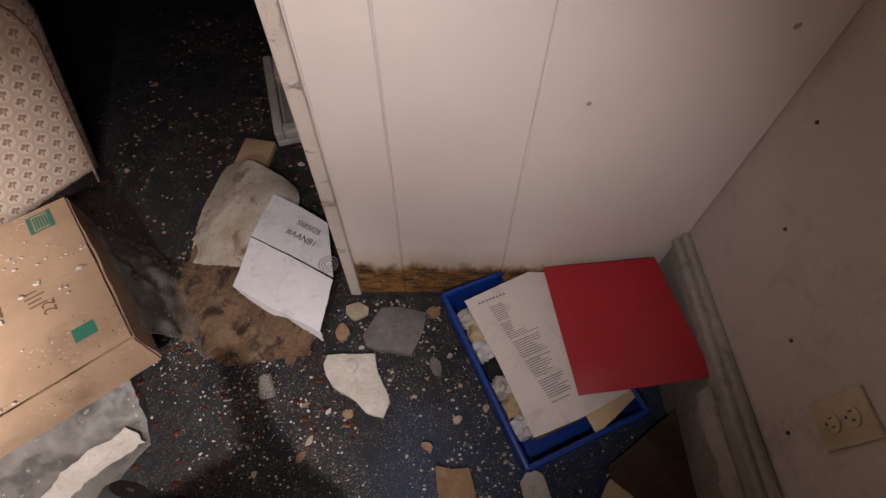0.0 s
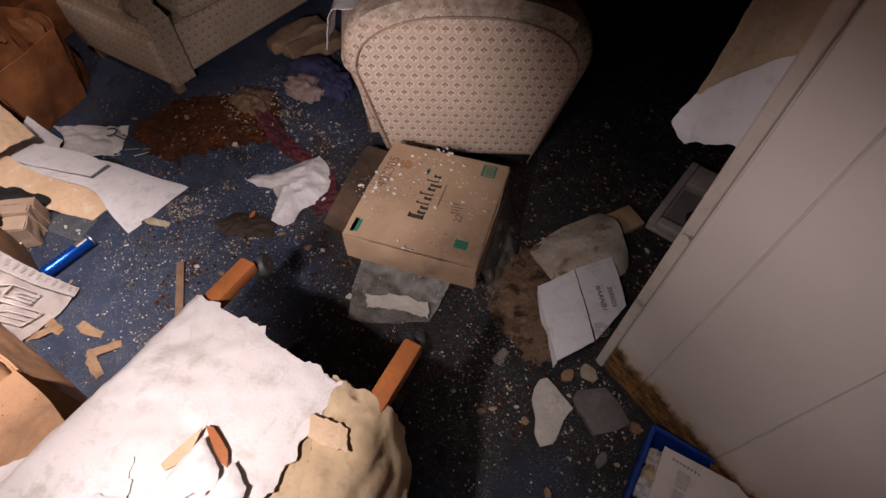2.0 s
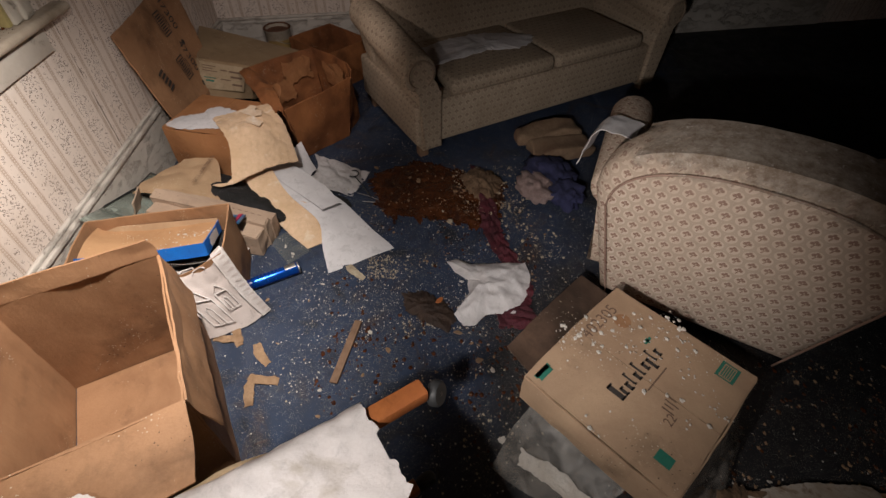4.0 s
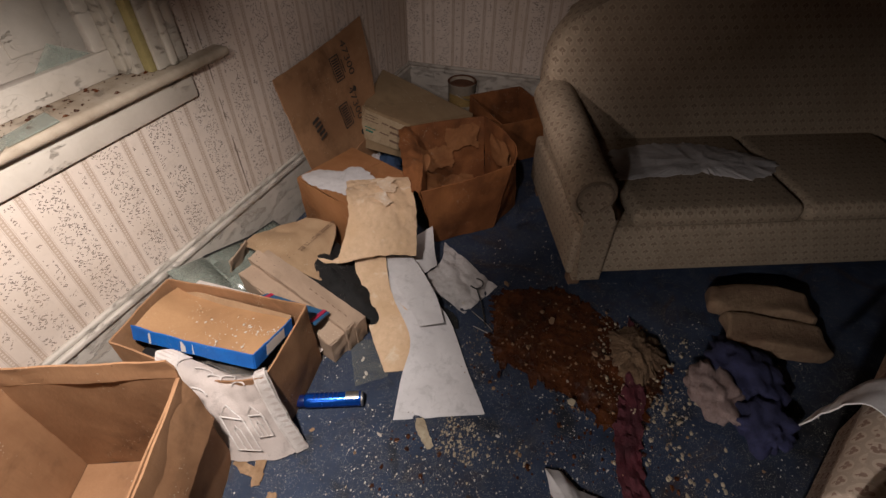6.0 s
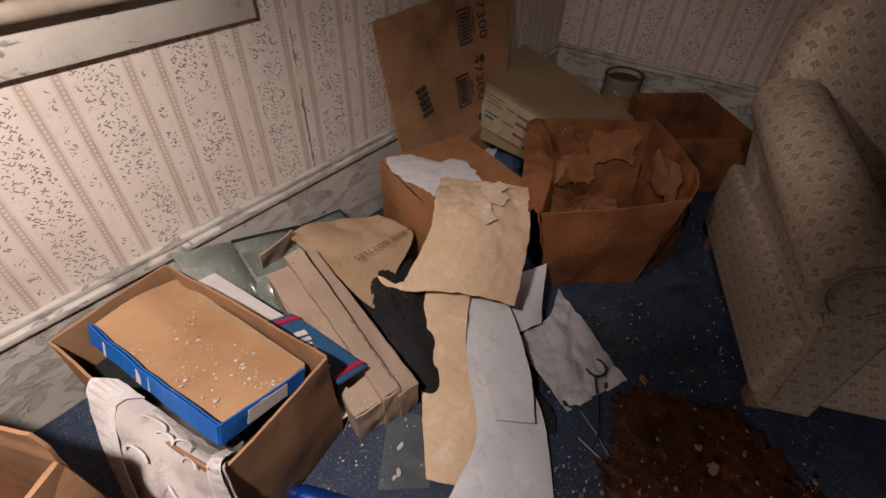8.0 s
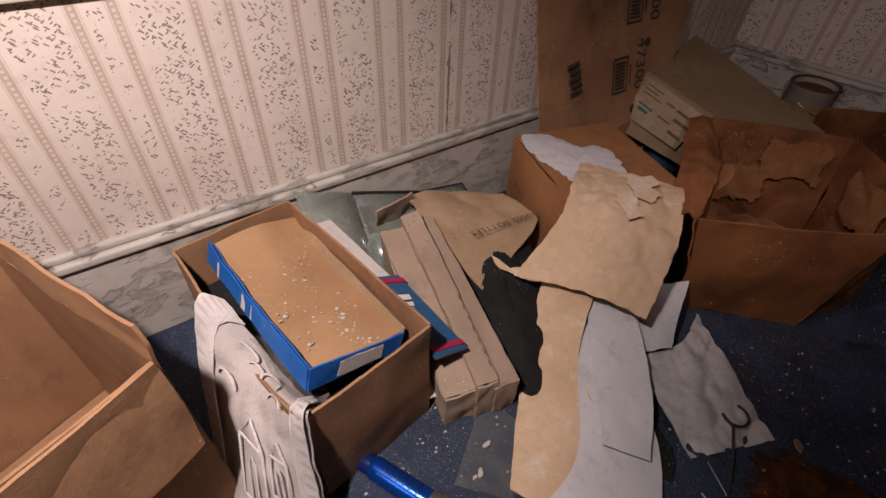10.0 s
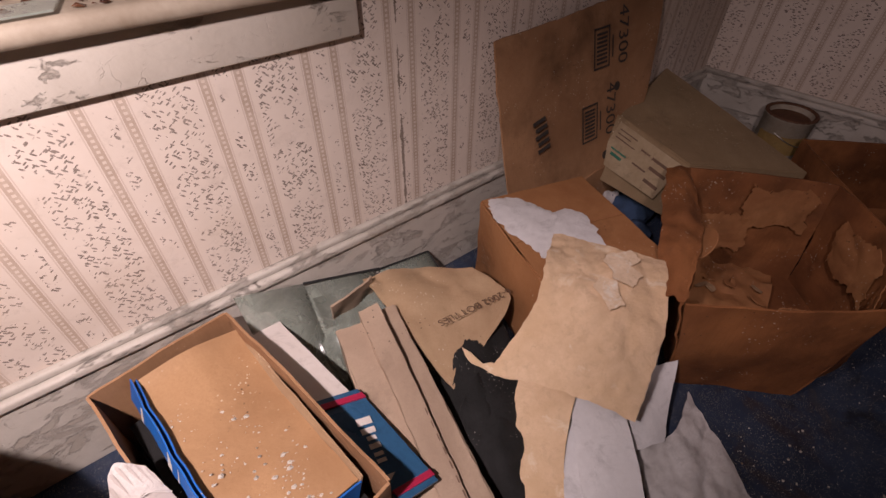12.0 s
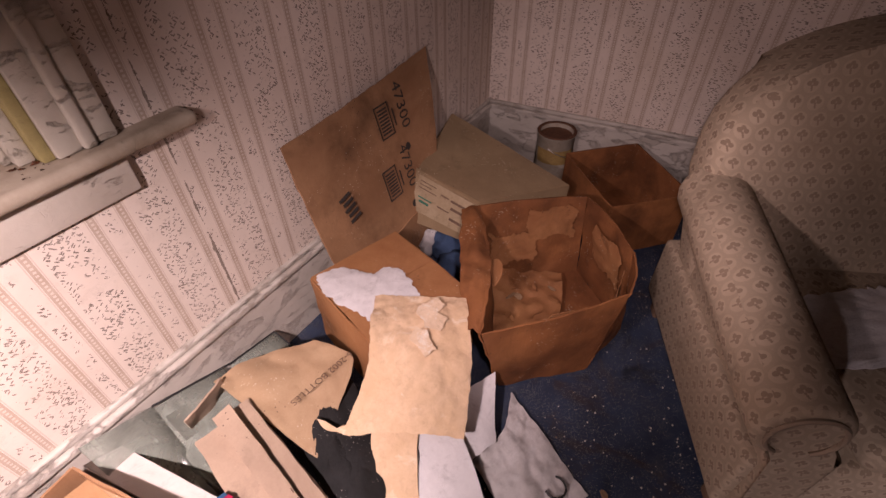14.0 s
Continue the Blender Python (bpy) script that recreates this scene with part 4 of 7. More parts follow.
sheet(bm, [[(-0.837, -0.984, 0.515), (-0.831, -0.92, 0.518), (-0.812, -0.844, 0.52), (-0.794, -0.747, 0.53)], [(-0.785, -0.991, 0.52), (-0.766, -0.91, 0.535), (-0.745, -0.823, 0.55), (-0.751, -0.734, 0.56)], [(-0.717, -1.008, 0.52), (-0.688, -0.91, 0.55), (-0.665, -0.824, 0.572), (-0.694, -0.736, 0.58)]], 40, 30, 0.003, 0.016, 0.006, 0.10, 14, 0.003)
bmesh.ops.transform(bm, matrix=TIP.inverted(), verts=bm.verts)
part("torn_flap", bm, M_lining, tipped, "torn flap of lining")
bm = bmesh.new()
sheet(bm, [[(0.46, 0.0, 0.560), (0.54, 0.0, 0.570), (0.625, 0.0, 0.545), (0.66, 0.0, 0.45)], [(0.50, -0.12, 0.575), (0.57, -0.12, 0.582), (0.66, -0.13, 0.55), (0.74, -0.13, 0.42)],
           [(0.56, -0.28, 0.572), (0.60, -0.28, 0.580), (0.70, -0.30, 0.53), (0.80, -0.32, 0.36)], [(0.54, -0.48, 0.560), (0.60, -0.5, 0.568), (0.74, -0.5, 0.50), (0.84, -0.5, 0.30)]], 40, 40, 0.004, 0.012, 0.010, 0.09, 6, 0.003)
part("torn_side_cover", bm, M_tanfab, tipped, "tan cover peeled back over the side")
for k, net in enumerate(([[(0.02, -0.62, 0.585), (0.12, -0.46, 0.597), (0.20, -0.36, 0.594)], [(0.06, -0.78, 0.583), (0.20, -0.62, 0.600), (0.27, -0.44, 0.597)]],
                         [[(0.34, -0.44, 0.598), (0.44, -0.38, 0.597), (0.56, -0.40, 0.592)], [(0.36, -0.60, 0.598), (0.46, -0.62, 0.598), (0.60, -0.60, 0.590)]],
                         [[(0.475, -0.105, 0.592), (0.57, -0.095, 0.597)], [(0.505, -0.155, 0.594), (0.605, -0.14, 0.602)]])):
    bm = bmesh.new()
    sheet(bm, net, 24, 20, 0.0025, 0.014, 0.005, 0.07, 21 + k, 0.001)
    part("torn_flap", bm, M_foam if k == 2 else M_lining, tipped, "torn flap of lining")
bm = bmesh.new()
extruded(bm, [(0.292, -0.240), (0.309, -0.234), (0.345, -0.246), (0.374, -0.258), (0.397, -0.284), (0.380, -0.283), (0.350, -0.272), (0.324, -0.258)], 0.003, pose(0, 0, 0.596))
part("bare_frame", bm, M_wood, tipped, "bare orange wood under the tear")
bm = bmesh.new()
extruded(bm, [(0.288, -0.245), (0.298, -0.273), (0.306, -0.314), (0.284, -0.350), (0.266, -0.345), (0.270, -0.320), (0.277, -0.290)], 0.003, pose(0, 0, 0.597))
part("bare_padding", bm, M_foam, tipped, "yellow padding under the tear")
for k, (pts, lift) in enumerate((([(0.306, -0.262), (0.345, -0.275), (0.385, -0.292), (0.405, -0.33), (0.36, -0.37), (0.30, -0.36), (0.300, -0.31)], 0.600), ([(0.16, -0.50), (0.19, -0.45), (0.25, -0.42), (0.30, -0.46), (0.26, -0.56), (0.18, -0.58)], 0.596), ([(0.40, -0.27), (0.45, -0.29), (0.49, -0.35), (0.45, -0.42), (0.40, -0.37)], 0.597))):
    bm = bmesh.new()
    patch(bm, pts, lift, 0.012, 0.006, 0.05, 60 + k, 0.002, 8, 0.01, 0.007)
    part("torn_flap", bm, M_lining, tipped, "torn lifted flap of lining")


# ---- cardboard boxes ----
def carton(name, label, m, length, width, high, card, flaps=(), lid=False, thick=0.006, seed=0, group="cardboard boxes", sag=0.006, dips=()):
    """A carton standing at the pose m, its corner at the origin: four walls, a bottom, and flaps (side, reach, degrees outwards) or a closed top."""
    box = thing(name, label, "cardboard box", m, group)
    L, W, H = length, width, high
    walls = [((0, 0), (L, 0)), ((L, 0), (L, W)), ((L, W), (0, W)), ((0, W), (0, 0))]
    for k, (a, b) in enumerate(walls):
        bm = bmesh.new()
        mid = ((a[0] + b[0]) / 2, (a[1] + b[1]) / 2)
        out = Vector((mid[0] - L / 2, mid[1] - W / 2, 0)).normalized() * sag
        net = [[(a[0], a[1], z), (mid[0] + out.x * s, mid[1] + out.y * s, z), (b[0], b[1], z)] for z, s in ((0.003, 0.3), (H * 0.5, 1.6), (H, 0.6))]
        for side, depth in dips:
            if side == k:
                net[2] = [(a[0], a[1], H)] + [(a[0] + (b[0] - a[0]) * f, a[1] + (b[1] - a[1]) * f, H - depth * q) for f, q in ((0.25, 0.35), (0.5, 1.0), (0.75, 0.8))] + [(b[0], b[1], H)]
        sheet(bm, net, 18, 12, thick, 0.0, 0.0035, 0.13, seed * 10 + k, 0.0012)
        part("side_panel", bm, card, box)
    bm = bmesh.new()
    sheet(bm, quad((0.004, 0.004, 0.006), (L - 0.004, 0.004, 0.006), (L - 0.004, W - 0.004, 0.006), (0.004, W - 0.004, 0.006)), 12, 12, thick, 0, 0.002, 0.2, seed)
    part("bottom", bm, card, box)
    if lid:
        for y0, y1 in ((0.0, W * 0.497), (W * 0.503, W)):
            bm = bmesh.new()
            sheet(bm, quad((0, y0, H + 0.003), (L, y0, H + 0.003), (L, y1, H + 0.003), (0, y1, H + 0.003)), 16, 10, thick, 0.001, 0.003, 0.2, seed + 5)
            part("lid_flap", bm, card, box)
    for k, (side, reach, deg) in enumerate(flaps):
        a, b = walls[side]
        d = Vector((b[0] - a[0], b[1] - a[1], 0)).normalized()
        out = Vector((d.y, -d.x, 0))
        c, s = math.cos(radians(deg)), math.sin(radians(deg))
        tip = out * reach * s + Vector((0, 0, reach * c))
        A, B = Vector((*a, H)), Vector((*b, H))
        mid = A.lerp(B, 0.5)
        bm = bmesh.new()
        sheet(bm, [[A, mid, B], [A + tip * 0.5, mid + tip * 0.55, B + tip * 0.5], [A + tip + d * 0.012, mid + tip * 1.03, B + tip - d * 0.012]], 18, 10, thick, 0.003, 0.006, 0.12, seed * 3 + k, 0.0015)
        part("flap", bm, card, box)
    return box


def frame_of(p, q, z=0.0):
    """A pose at the plan point p whose x axis points to the plan point q."""
    a = math.degrees(math.atan2(q[1] - p[1], q[0] - p[0]))
    return pose(p[0], p[1], z, 0, 0, a)


# large open carton by the overturned chair
big = carton("open_carton", "large open brown carton, flaps folded out", frame_of((-1.41, -1.50), (-0.86, -1.24)), 0.61, 0.485, 0.50, M_box_brown, ((2, 0.21, 171), (1, 0.22, 95), (3, 0.07, 2)), seed=1)
# box under the window holding a blue lid
BX = pose(-1.985, -1.555, 0, 0, 0, 9)
carton("shallow_box", "brown open box standing below the window", BX, 0.30, 0.57, 0.345, M_box_brown, (), seed=2, dips=((1, 0.10),))
LIDM = BX @ pose(0.016, 0.03, 0.236, 0.5, -17, -2)
inner = thing("blue_carton_lid", "flat carton lid with printed blue sides, dusty", "carton lid", LIDM)
LW, LL = 0.232, 0.478
bm = bmesh.new()
sheet(bm, [[(0, 0.0, 0.072), (LW * 0.5, 0.0, 0.066), (LW - 0.006, 0.0, 0.030)], [(0, 0.05, 0.044), (LW * 0.5, 0.05, 0.040), (LW - 0.006, 0.05, 0.012)], [(0, 0.25, 0.030), (LW * 0.5, 0.25, 0.018), (LW - 0.006, 0.25, 0.004)], [(0, LL - 0.006, 0.034), (LW * 0.5, LL - 0.006, 0.020), (LW - 0.006, LL - 0.006, 0.004)]], 24, 40, 0.004, 0.001, 0.003, 0.16, 31)
part("top", bm, M_lidcard, inner, "dusty kraft card curling up at one end")
for x0, h in ((LW, 0.046), (LW - 0.010, 0.038)):
    bm = bmesh.new()
    sheet(bm, [[(x0, 0.0, -0.012), (x0 + 0.003, LL / 2, -0.012), (x0, LL, -0.012)], [(x0, 0.0, h), (x0 + 0.004, LL * 0.45, h - 0.006), (x0, LL, h)]], 30, 6, 0.003, 0.0015, 0.003, 0.09, 33)
    part("side", bm, M_blue, inner, "blue printed side")
bm = bmesh.new()
sheet(bm, [[(LW, LL, -0.012), (0.0, LL, -0.012)], [(LW, LL, 0.046), (0.0, LL, 0.040)]], 18, 5, 0.004, 0.001, 0.003, 0.1, 34)
part("side", bm, M_blue, inner, "blue printed end")
bm = bmesh.new()
sheet(bm, [[(0, LL, -0.01), (0, 0, -0.01)], [(0, LL, 0.05), (0, 0, 0.07)]], 18, 4, 0.004, 0.001, 0.003, 0.1, 36)
part("side", bm, M_kraft, inner)
bm = bmesh.new()
sheet(bm, quad((0.055, LL + 0.0045, -0.006), (0.165, LL + 0.0045, -0.006), (0.165, LL + 0.0045, 0.036), (0.055, LL + 0.0045, 0.034)), 6, 4, 0.001, 0.003)
part("label", bm, M_sheetpaper, inner, "pale label")
for y, w in ((0.20, 0.020), (0.245, 0.005), (0.07, 0.010)):
    bm = bmesh.new()
    sheet(bm, [[(LW + 0.0065, y, -0.008), (LW + 0.0065, y + w, -0.008)], [(LW + 0.0065, y + 0.004, 0.034), (LW + 0.0065, y + w, 0.036)]], 6, 10, 0.001, 0.003, 0.0005, 0.05, 37)
    part("worn_mark", bm, M_sheetpaper, inner, "pale mark where the print has worn off")
bm = bmesh.new()
sheet(bm, quad((0.02, 0.02, 0.15), (0.28, 0.02, 0.15), (0.28, 0.54, 0.15), (0.02, 0.54, 0.15)), 10, 14, 0.12, 0, 0.01, 0.2, 3)
tagged(part("box_filling", bm, M_black), "dark cloth stuffed inside the open box", "cloth").matrix_world = BX
bm = bmesh.new()
sheet(bm, [[(0.22, 0.28, 0.24), (0.25, 0.30, 0.26), (0.285, 0.32, 0.30)], [(0.215, 0.50, 0.23), (0.25, 0.52, 0.24), (0.285, 0.54, 0.28)]], 14, 12, 0.003, 0.004, 0.01, 0.08, 36)
tagged(part("plastic_sheet", bm, M_film), "cloudy plastic sheet tucked in the box", "plastic").matrix_world = BX @ pose(0, 0, 0)

# box lying by the wall, open box beside it, and others in the corner
lb = carton("closed_box", "orange-brown box with torn white paper on its lid", frame_of((-3.15, -1.42), (-2.79, -1.53)), 0.375, 0.44, 0.315, M_box_orange, (), True, seed=3)
damp = thing("damp_open_box", "damp orange-brown open box with crumpled corner", "cardboard box", Matrix(), "cardboard boxes")
RIM = [Vector(p) for p in ((-3.41, -1.19, 0.37), (-2.86, -0.885, 0.365), (-3.25, -0.55, 0.365), (-3.45, -0.59, 0.37), (-3.69, -0.84, 0.37))]
FOOT = [Vector(p) for p in ((-3.36, -1.15, 0.003), (-2.94, -0.84, 0.003), (-3.17, -0.60, 0.003), (-3.42, -0.54, 0.003), (-3.64, -0.80, 0.003))]
for k in range(5):
    a, c, a0, c0 = RIM[k], RIM[(k + 1) % 5], FOOT[k], FOOT[(k + 1) % 5]
    mid, mid0 = a.lerp(c, 0.5), a0.lerp(c0, 0.5)
    out = Vector(((c - a).y, -(c - a).x, 0)).normalized() * (-0.035 if k == 0 else 0.012)
    bm = bmesh.new()
    sheet(bm, [[a0, mid0, c0], [a0.lerp(a, 0.5), mid0.lerp(mid, 0.5) + out, c0.lerp(c, 0.5)], [a, mid + out, c]], 24, 18, 0.006, 0.0, 0.008, 0.13, 40 + k, 0.003)
    part("side_panel", bm, M_box_damp, damp)
bm = bmesh.new()
extruded(bm, [(p.x, p.y) for p in FOOT], 0.006, pose(0, 0, 0.002))
part("bottom", bm, M_box_damp, damp)
bm = bmesh.new()
sheet(bm, [[(-3.41, -1.19, 0.37), (-3.155, -1.005, 0.37), (-2.86, -0.885, 0.365)], [(-3.39, -1.215, 0.380), (-3.14, -1.055, 0.385), (-2.86, -0.92, 0.36)], [(-3.36, -1.245, 0.365), (-3.10, -1.10, 0.36), (-2.86, -0.95, 0.31)]], 30, 18, 0.006, 0.012, 0.010, 0.07, 48, 0.004)
part("flap", bm, M_box_damp, damp, "crumpled flap")
M_ply = cardboard("torn_card_ply", (0.345, 0.165, 0.068), (0.25, 0.105, 0.042), 0.42)


def in_box(k, u, v, inset):
    """A point on the inner face of one wall of the damp box."""
    a, c, a0, c0 = RIM[k], RIM[(k + 1) % 5], FOOT[k], FOOT[(k + 1) % 5]
    p = a0.lerp(c0, u).lerp(a.lerp(c, u), v)
    return p + (Vector((-3.30, -0.85, p.z)) - p).normalized() * inset


for k, lo, hi, b, t in ((4, 0.08, 0.55, 0.55, 0.90), (4, 0.45, 0.92, 0.25, 0.60), (3, 0.1, 0.7, 0.45, 0.85), (2, 0.2, 0.9, 0.30, 0.75), (1, 0.35, 0.8, 0.5, 0.85)):
    bm = bmesh.new()
    sheet(bm, [[in_box(k, lo + (hi - lo) * i / 3, b + (t - b) * j / 2 + 0.05 * ((i + j) % 2), 0.020) for i in range(4)] for j in range(3)], 26, 20, 0.002, 0.030, 0.004, 0.06, 49 + k + int(10 * lo), 0.002)
    part("torn_ply", bm, M_ply, damp, "pale torn layer of card")
OB = frame_of((-3.40, -1.18), (-2.87, -0.87))
bm = bmesh.new()
sheet(bm, [[(0.06, 0.05, 0.10), (0.25, 0.05, 0.05), (0.42, 0.04, 0.06)], [(0.05, 0.20, 0.05), (0.25, 0.20, 0.03), (0.42, 0.15, 0.05)], [(0.06, 0.36, 0.06), (0.22, 0.34, 0.04), (0.34, 0.30, 0.07)]], 24, 20, 0.012, 0, 0.02, 0.08, 41, 0.006)
tagged(part("wet_rubbish", bm, M_ply), "damp torn scraps in the bottom of a box", "rubbish").matrix_world = OB
rng = random.Random(31)
for k in range(14):
    bm = bmesh.new()
    chip(bm, (rng.uniform(0.10, 0.40), rng.uniform(0.08, 0.32), rng.uniform(0.06, 0.08)), (rng.uniform(0.012, 0.035), rng.uniform(0.01, 0.02)), 0.004, 640 + k, 0.4)
    tagged(part("card_scrap", bm, M_ply if k % 3 else M_tan_piece), "torn scrap of card inside the damp box", "scrap", "scraps in the damp box").matrix_world = OB
bm = bmesh.new()
extruded(bm, [(0.055 * math.cos(a), 0.055 * math.sin(a)) for a in [math.radians(18 * i) for i in range(20)]], 0.004, OB @ pose(0.33, 0.035, 0.33, 55, 0, 10), 0.001, 1)
tagged(part("card_disc", bm, M_box_orange), "round piece of card stuck to the box edge", "card piece")
carton("small_open_box", "small open brown box standing by the wall", frame_of((-4.11, -1.07), (-3.79, -0.75)), 0.45, 0.38, 0.285, M_box_damp, (), seed=5, sag=0.003)
# khaki box tipped in the corner
kb = thing("khaki_box", "khaki box lying askew, its end printed in pale ink", "cardboard box", Matrix(), "cardboard boxes")
P1, P2, P3, P4 = Vector((-3.44, -1.50, 0.42)), Vector((-3.43, -1.20, 0.365)), Vector((-3.83, -0.96, 0.30)), Vector((-3.90, -1.61, 0.45))
Q1, Q2, Q3, Q4 = Vector((-3.36, -1.53, 0.20)), Vector((-3.40, -1.22, 0.16)), Vector((-3.82, -0.98, 0.0)), Vector((-3.90, -1.61, 0.0))
for k, (nm, p) in enumerate((("top_panel", (P1, P2, P3, P4)), ("front_panel", (Q1, Q2, P2, P1)), ("side_panel", (Q2, Q3, P3, P2)), ("back_panel", (Q3, Q4, P4, P3)), ("end_panel", (Q4, Q1, P1, P4)))):
    bm = bmesh.new()
    sheet(bm, quad(*p), 16, 12, 0.005, 0.0, 0.003, 0.15, 60 + k)
    part(nm, bm, M_box_tan, kb)
bm = bmesh.new()
sheet(bm, quad(P1, Q1, Q1 + Vector((-0.03, -0.09, -0.01)), P1 + Vector((-0.05, -0.08, -0.01))), 8, 10, 0.004, 0.002, 0.003, 0.1, 70)
part("end_flap", bm, M_box_tan, kb)
ku, kv = (P2 - P1).normalized(), (P1 - Q1).normalized()
kn = ku.cross(kv).normalized()
kv = kn.cross(ku)
KM = Matrix(((ku.x, kv.x, kn.x, P1.x), (ku.y, kv.y, kn.y, P1.y), (ku.z, kv.z, kn.z, P1.z), (0, 0, 0, 1))) @ pose(0, 0, 0.008)
bm = bmesh.new()
extruded(bm, [(0.015, -0.175), (0.28, -0.16), (0.29, -0.012), (0.015, -0.012)], 0.001, KM)
part("end_label", bm, plain("faded_box_label", (0.40, 0.315, 0.205), (0.29, 0.215, 0.13), 0.8, 8, 60, 0.2, 0.002, (0.20, 0.14, 0.08), 0.40), kb, "pale printed label", False)
for r in ((0.03, -0.03, 0.11, -0.034), (0.03, -0.045, 0.09, -0.049), (0.03, -0.06, 0.12, -0.064), (0.14, -0.045, 0.18, -0.051), (0.19, -0.045, 0.27, -0.055), (0.20, -0.075, 0.27, -0.087), (0.14, -0.10, 0.20, -0.106), (0.21, -0.12, 0.27, -0.132)):
    bars([r], KM @ pose(0, 0, 0.002), M_brownink, kb)
for r in ((0.04, -0.10, 0.11, -0.106), (0.05, -0.115, 0.10, -0.126)):
    bars([r], KM @ pose(0, 0, 0.002), M_green, kb, "printing", "faded blue-green mark")

# flattened carton leaning on the window wall
LEANM = Matrix.Translation((-2.93, -1.50, 0.0))
lean = thing("leaning_card", "flattened brown carton leaning on the wall", "cardboard sheet", LEANM, "cardboard boxes")
bm = bmesh.new()
sheet(bm, [[(0.03, 0.02, 0.18), (-0.30, 0.02, 0.22), (-0.62, 0.02, 0.26)], [(0.045, -0.06, 0.48), (-0.35, -0.06, 0.50), (-0.70, -0.04, 0.53)], [(0.045, -0.125, 0.765), (-0.38, -0.130, 0.785), (-0.79, -0.135, 0.82)]], 40, 36, 0.006, 0.006, 0.004, 0.2, 71)
part("card_panel", bm, M_box_brown, lean)
bm = bmesh.new()
sheet(bm, [[(0.03, 0.03, 0.0), (-0.62, 0.03, 0.0)], [(0.03, 0.022, 0.19), (-0.62, 0.022, 0.27)]], 20, 10, 0.006, 0.003, 0.004, 0.2, 72)
part("lower_flap", bm, M_box_brown, lean)


def on_lean(x, z, roll=0):
    """A pose on the face of the leaning card."""
    return pose(x, 0.036 - 0.262 * (z - 0.2), z, 75, 0, 180) @ pose(0, 0, 0, 0, 0, roll)


for x, z in ((-0.42, 0.66), (-0.36, 0.43)):
    letters("47300", 0.075, M_ink, lean, on_lean(x - 0.115, z + 0.02, -90))
    for r in [(-0.065, -0.042, 0.065, -0.036), (-0.065, 0.036, 0.065, 0.042), (-0.065, -0.042, -0.059, 0.042), (0.059, -0.042, 0.065, 0.042)] + [(-0.048 + 0.013 * i, -0.028, -0.041 + 0.013 * i, 0.028) for i in range(8)]:
        bars([r], on_lean(x, z, -90), M_ink, lean, "printing", "printed bar")
    bars([(-0.03, 0.055, 0.04, 0.062)], on_lean(x, z, -90), M_ink, lean)
    bm = bmesh.new()
    lathe(bm, [(0.016, 0.0), (0.016, 0.0006)], on_lean(x - 0.09, z - 0.14), 16)
    part("printing", bm, M_ink, lean, "small round mark")
for i in range(5):
    bars([(-0.06 + 0.024 * i, -0.035 + 0.006 * (i % 2), -0.046 + 0.024 * i, 0.025)], on_lean(-0.12, 0.46, -80), M_ink, lean, "printing", "faded stamp")

# pale box with green printing on top of a crushed wet one
crushed = carton("crushed_wet_box", "dark crushed wet carton under another box", frame_of((-1.26, 0.24), (-0.90, 0.56)), 0.46, 0.52, 0.14, M_box_dark, ((3, 0.16, 75),), True, seed=7)
EB = frame_of((-1.20, 0.165), (-0.80, 0.495), 0.146)
eb = carton("printed_box", "pale brown sealed box, crumb-strewn, with green printing", EB, 0.525, 0.545, 0.135, M_box_pink, (), True, seed=8)
top = pose(0, 0, 0.1455)
bars([(0.02, 0.015, 0.035, 0.085), (0.02 + 0.0, 0.02, 0.05, 0.08)], top, M_green, eb, "printing", "green bar with pale writing")
bars([(0.42, 0.06, 0.47, 0.10)], top, M_green, eb, "printing", "green square")
bars([(0.42, 0.46, 0.43, 0.52), (0.47, 0.46, 0.48, 0.52), (0.42, 0.455, 0.48, 0.46), (0.42, 0.52, 0.48, 0.525)] + [(0.435 + 0.007 * i, 0.465, 0.439 + 0.007 * i, 0.515) for i in range(5)], top, M_green, eb, "printing", "green printed panel")
letters("22", 0.042, M_brownink, eb, top @ pose(0.40, 0.20, 0, 0, 0, 90))
# a maker's mark drawn as plain shapes, and a number by the edge
for i, (lo, hi, w) in enumerate(((0.205, 0.268, 0.020), (0.236, 0.268, 0.012), (0.238, 0.270, 0.014), (0.214, 0.266, 0.007), (0.238, 0.268, 0.013), (0.210, 0.268, 0.008), (0.236, 0.267, 0.014), (0.238, 0.285, 0.013), (0.216, 0.266, 0.007), (0.238, 0.268, 0.012))):
    a = 0.150 + 0.026 * i
    bars([(lo, a, hi, a + w), (lo, a, lo + 0.007, a + w + 0.006), (hi - 0.006, a, hi, a + w + 0.004)], top, M_ink, eb, "printing", "dark maker's mark as plain shapes")
bars([(0.195, 0.405, 0.215, 0.418), (0.20, 0.392, 0.21, 0.43)], top, M_green, eb, "printing", "green leaf mark")
letters("402305", 0.062, M_brownink, eb, top @ pose(0.045, 0.36, 0, 0, 0, 90))
bars([(0.30, 0.24, 0.305, 0.36), (0.36, 0.22, 0.40, 0.225), (0.36, 0.235, 0.39, 0.24), (0.355, 0.25, 0.40, 0.255), (0.36, 0.265, 0.385, 0.27)], top, M_brownink, eb)
bm = bmesh.new()
lathe(bm, [(0.030, 0.0), (0.030, 0.0012)], top @ pose(0.10, 0.42, 0), 24)
part("round_stain", bm, M_box_brown, eb, "round brown stain")
bm = bmesh.new()
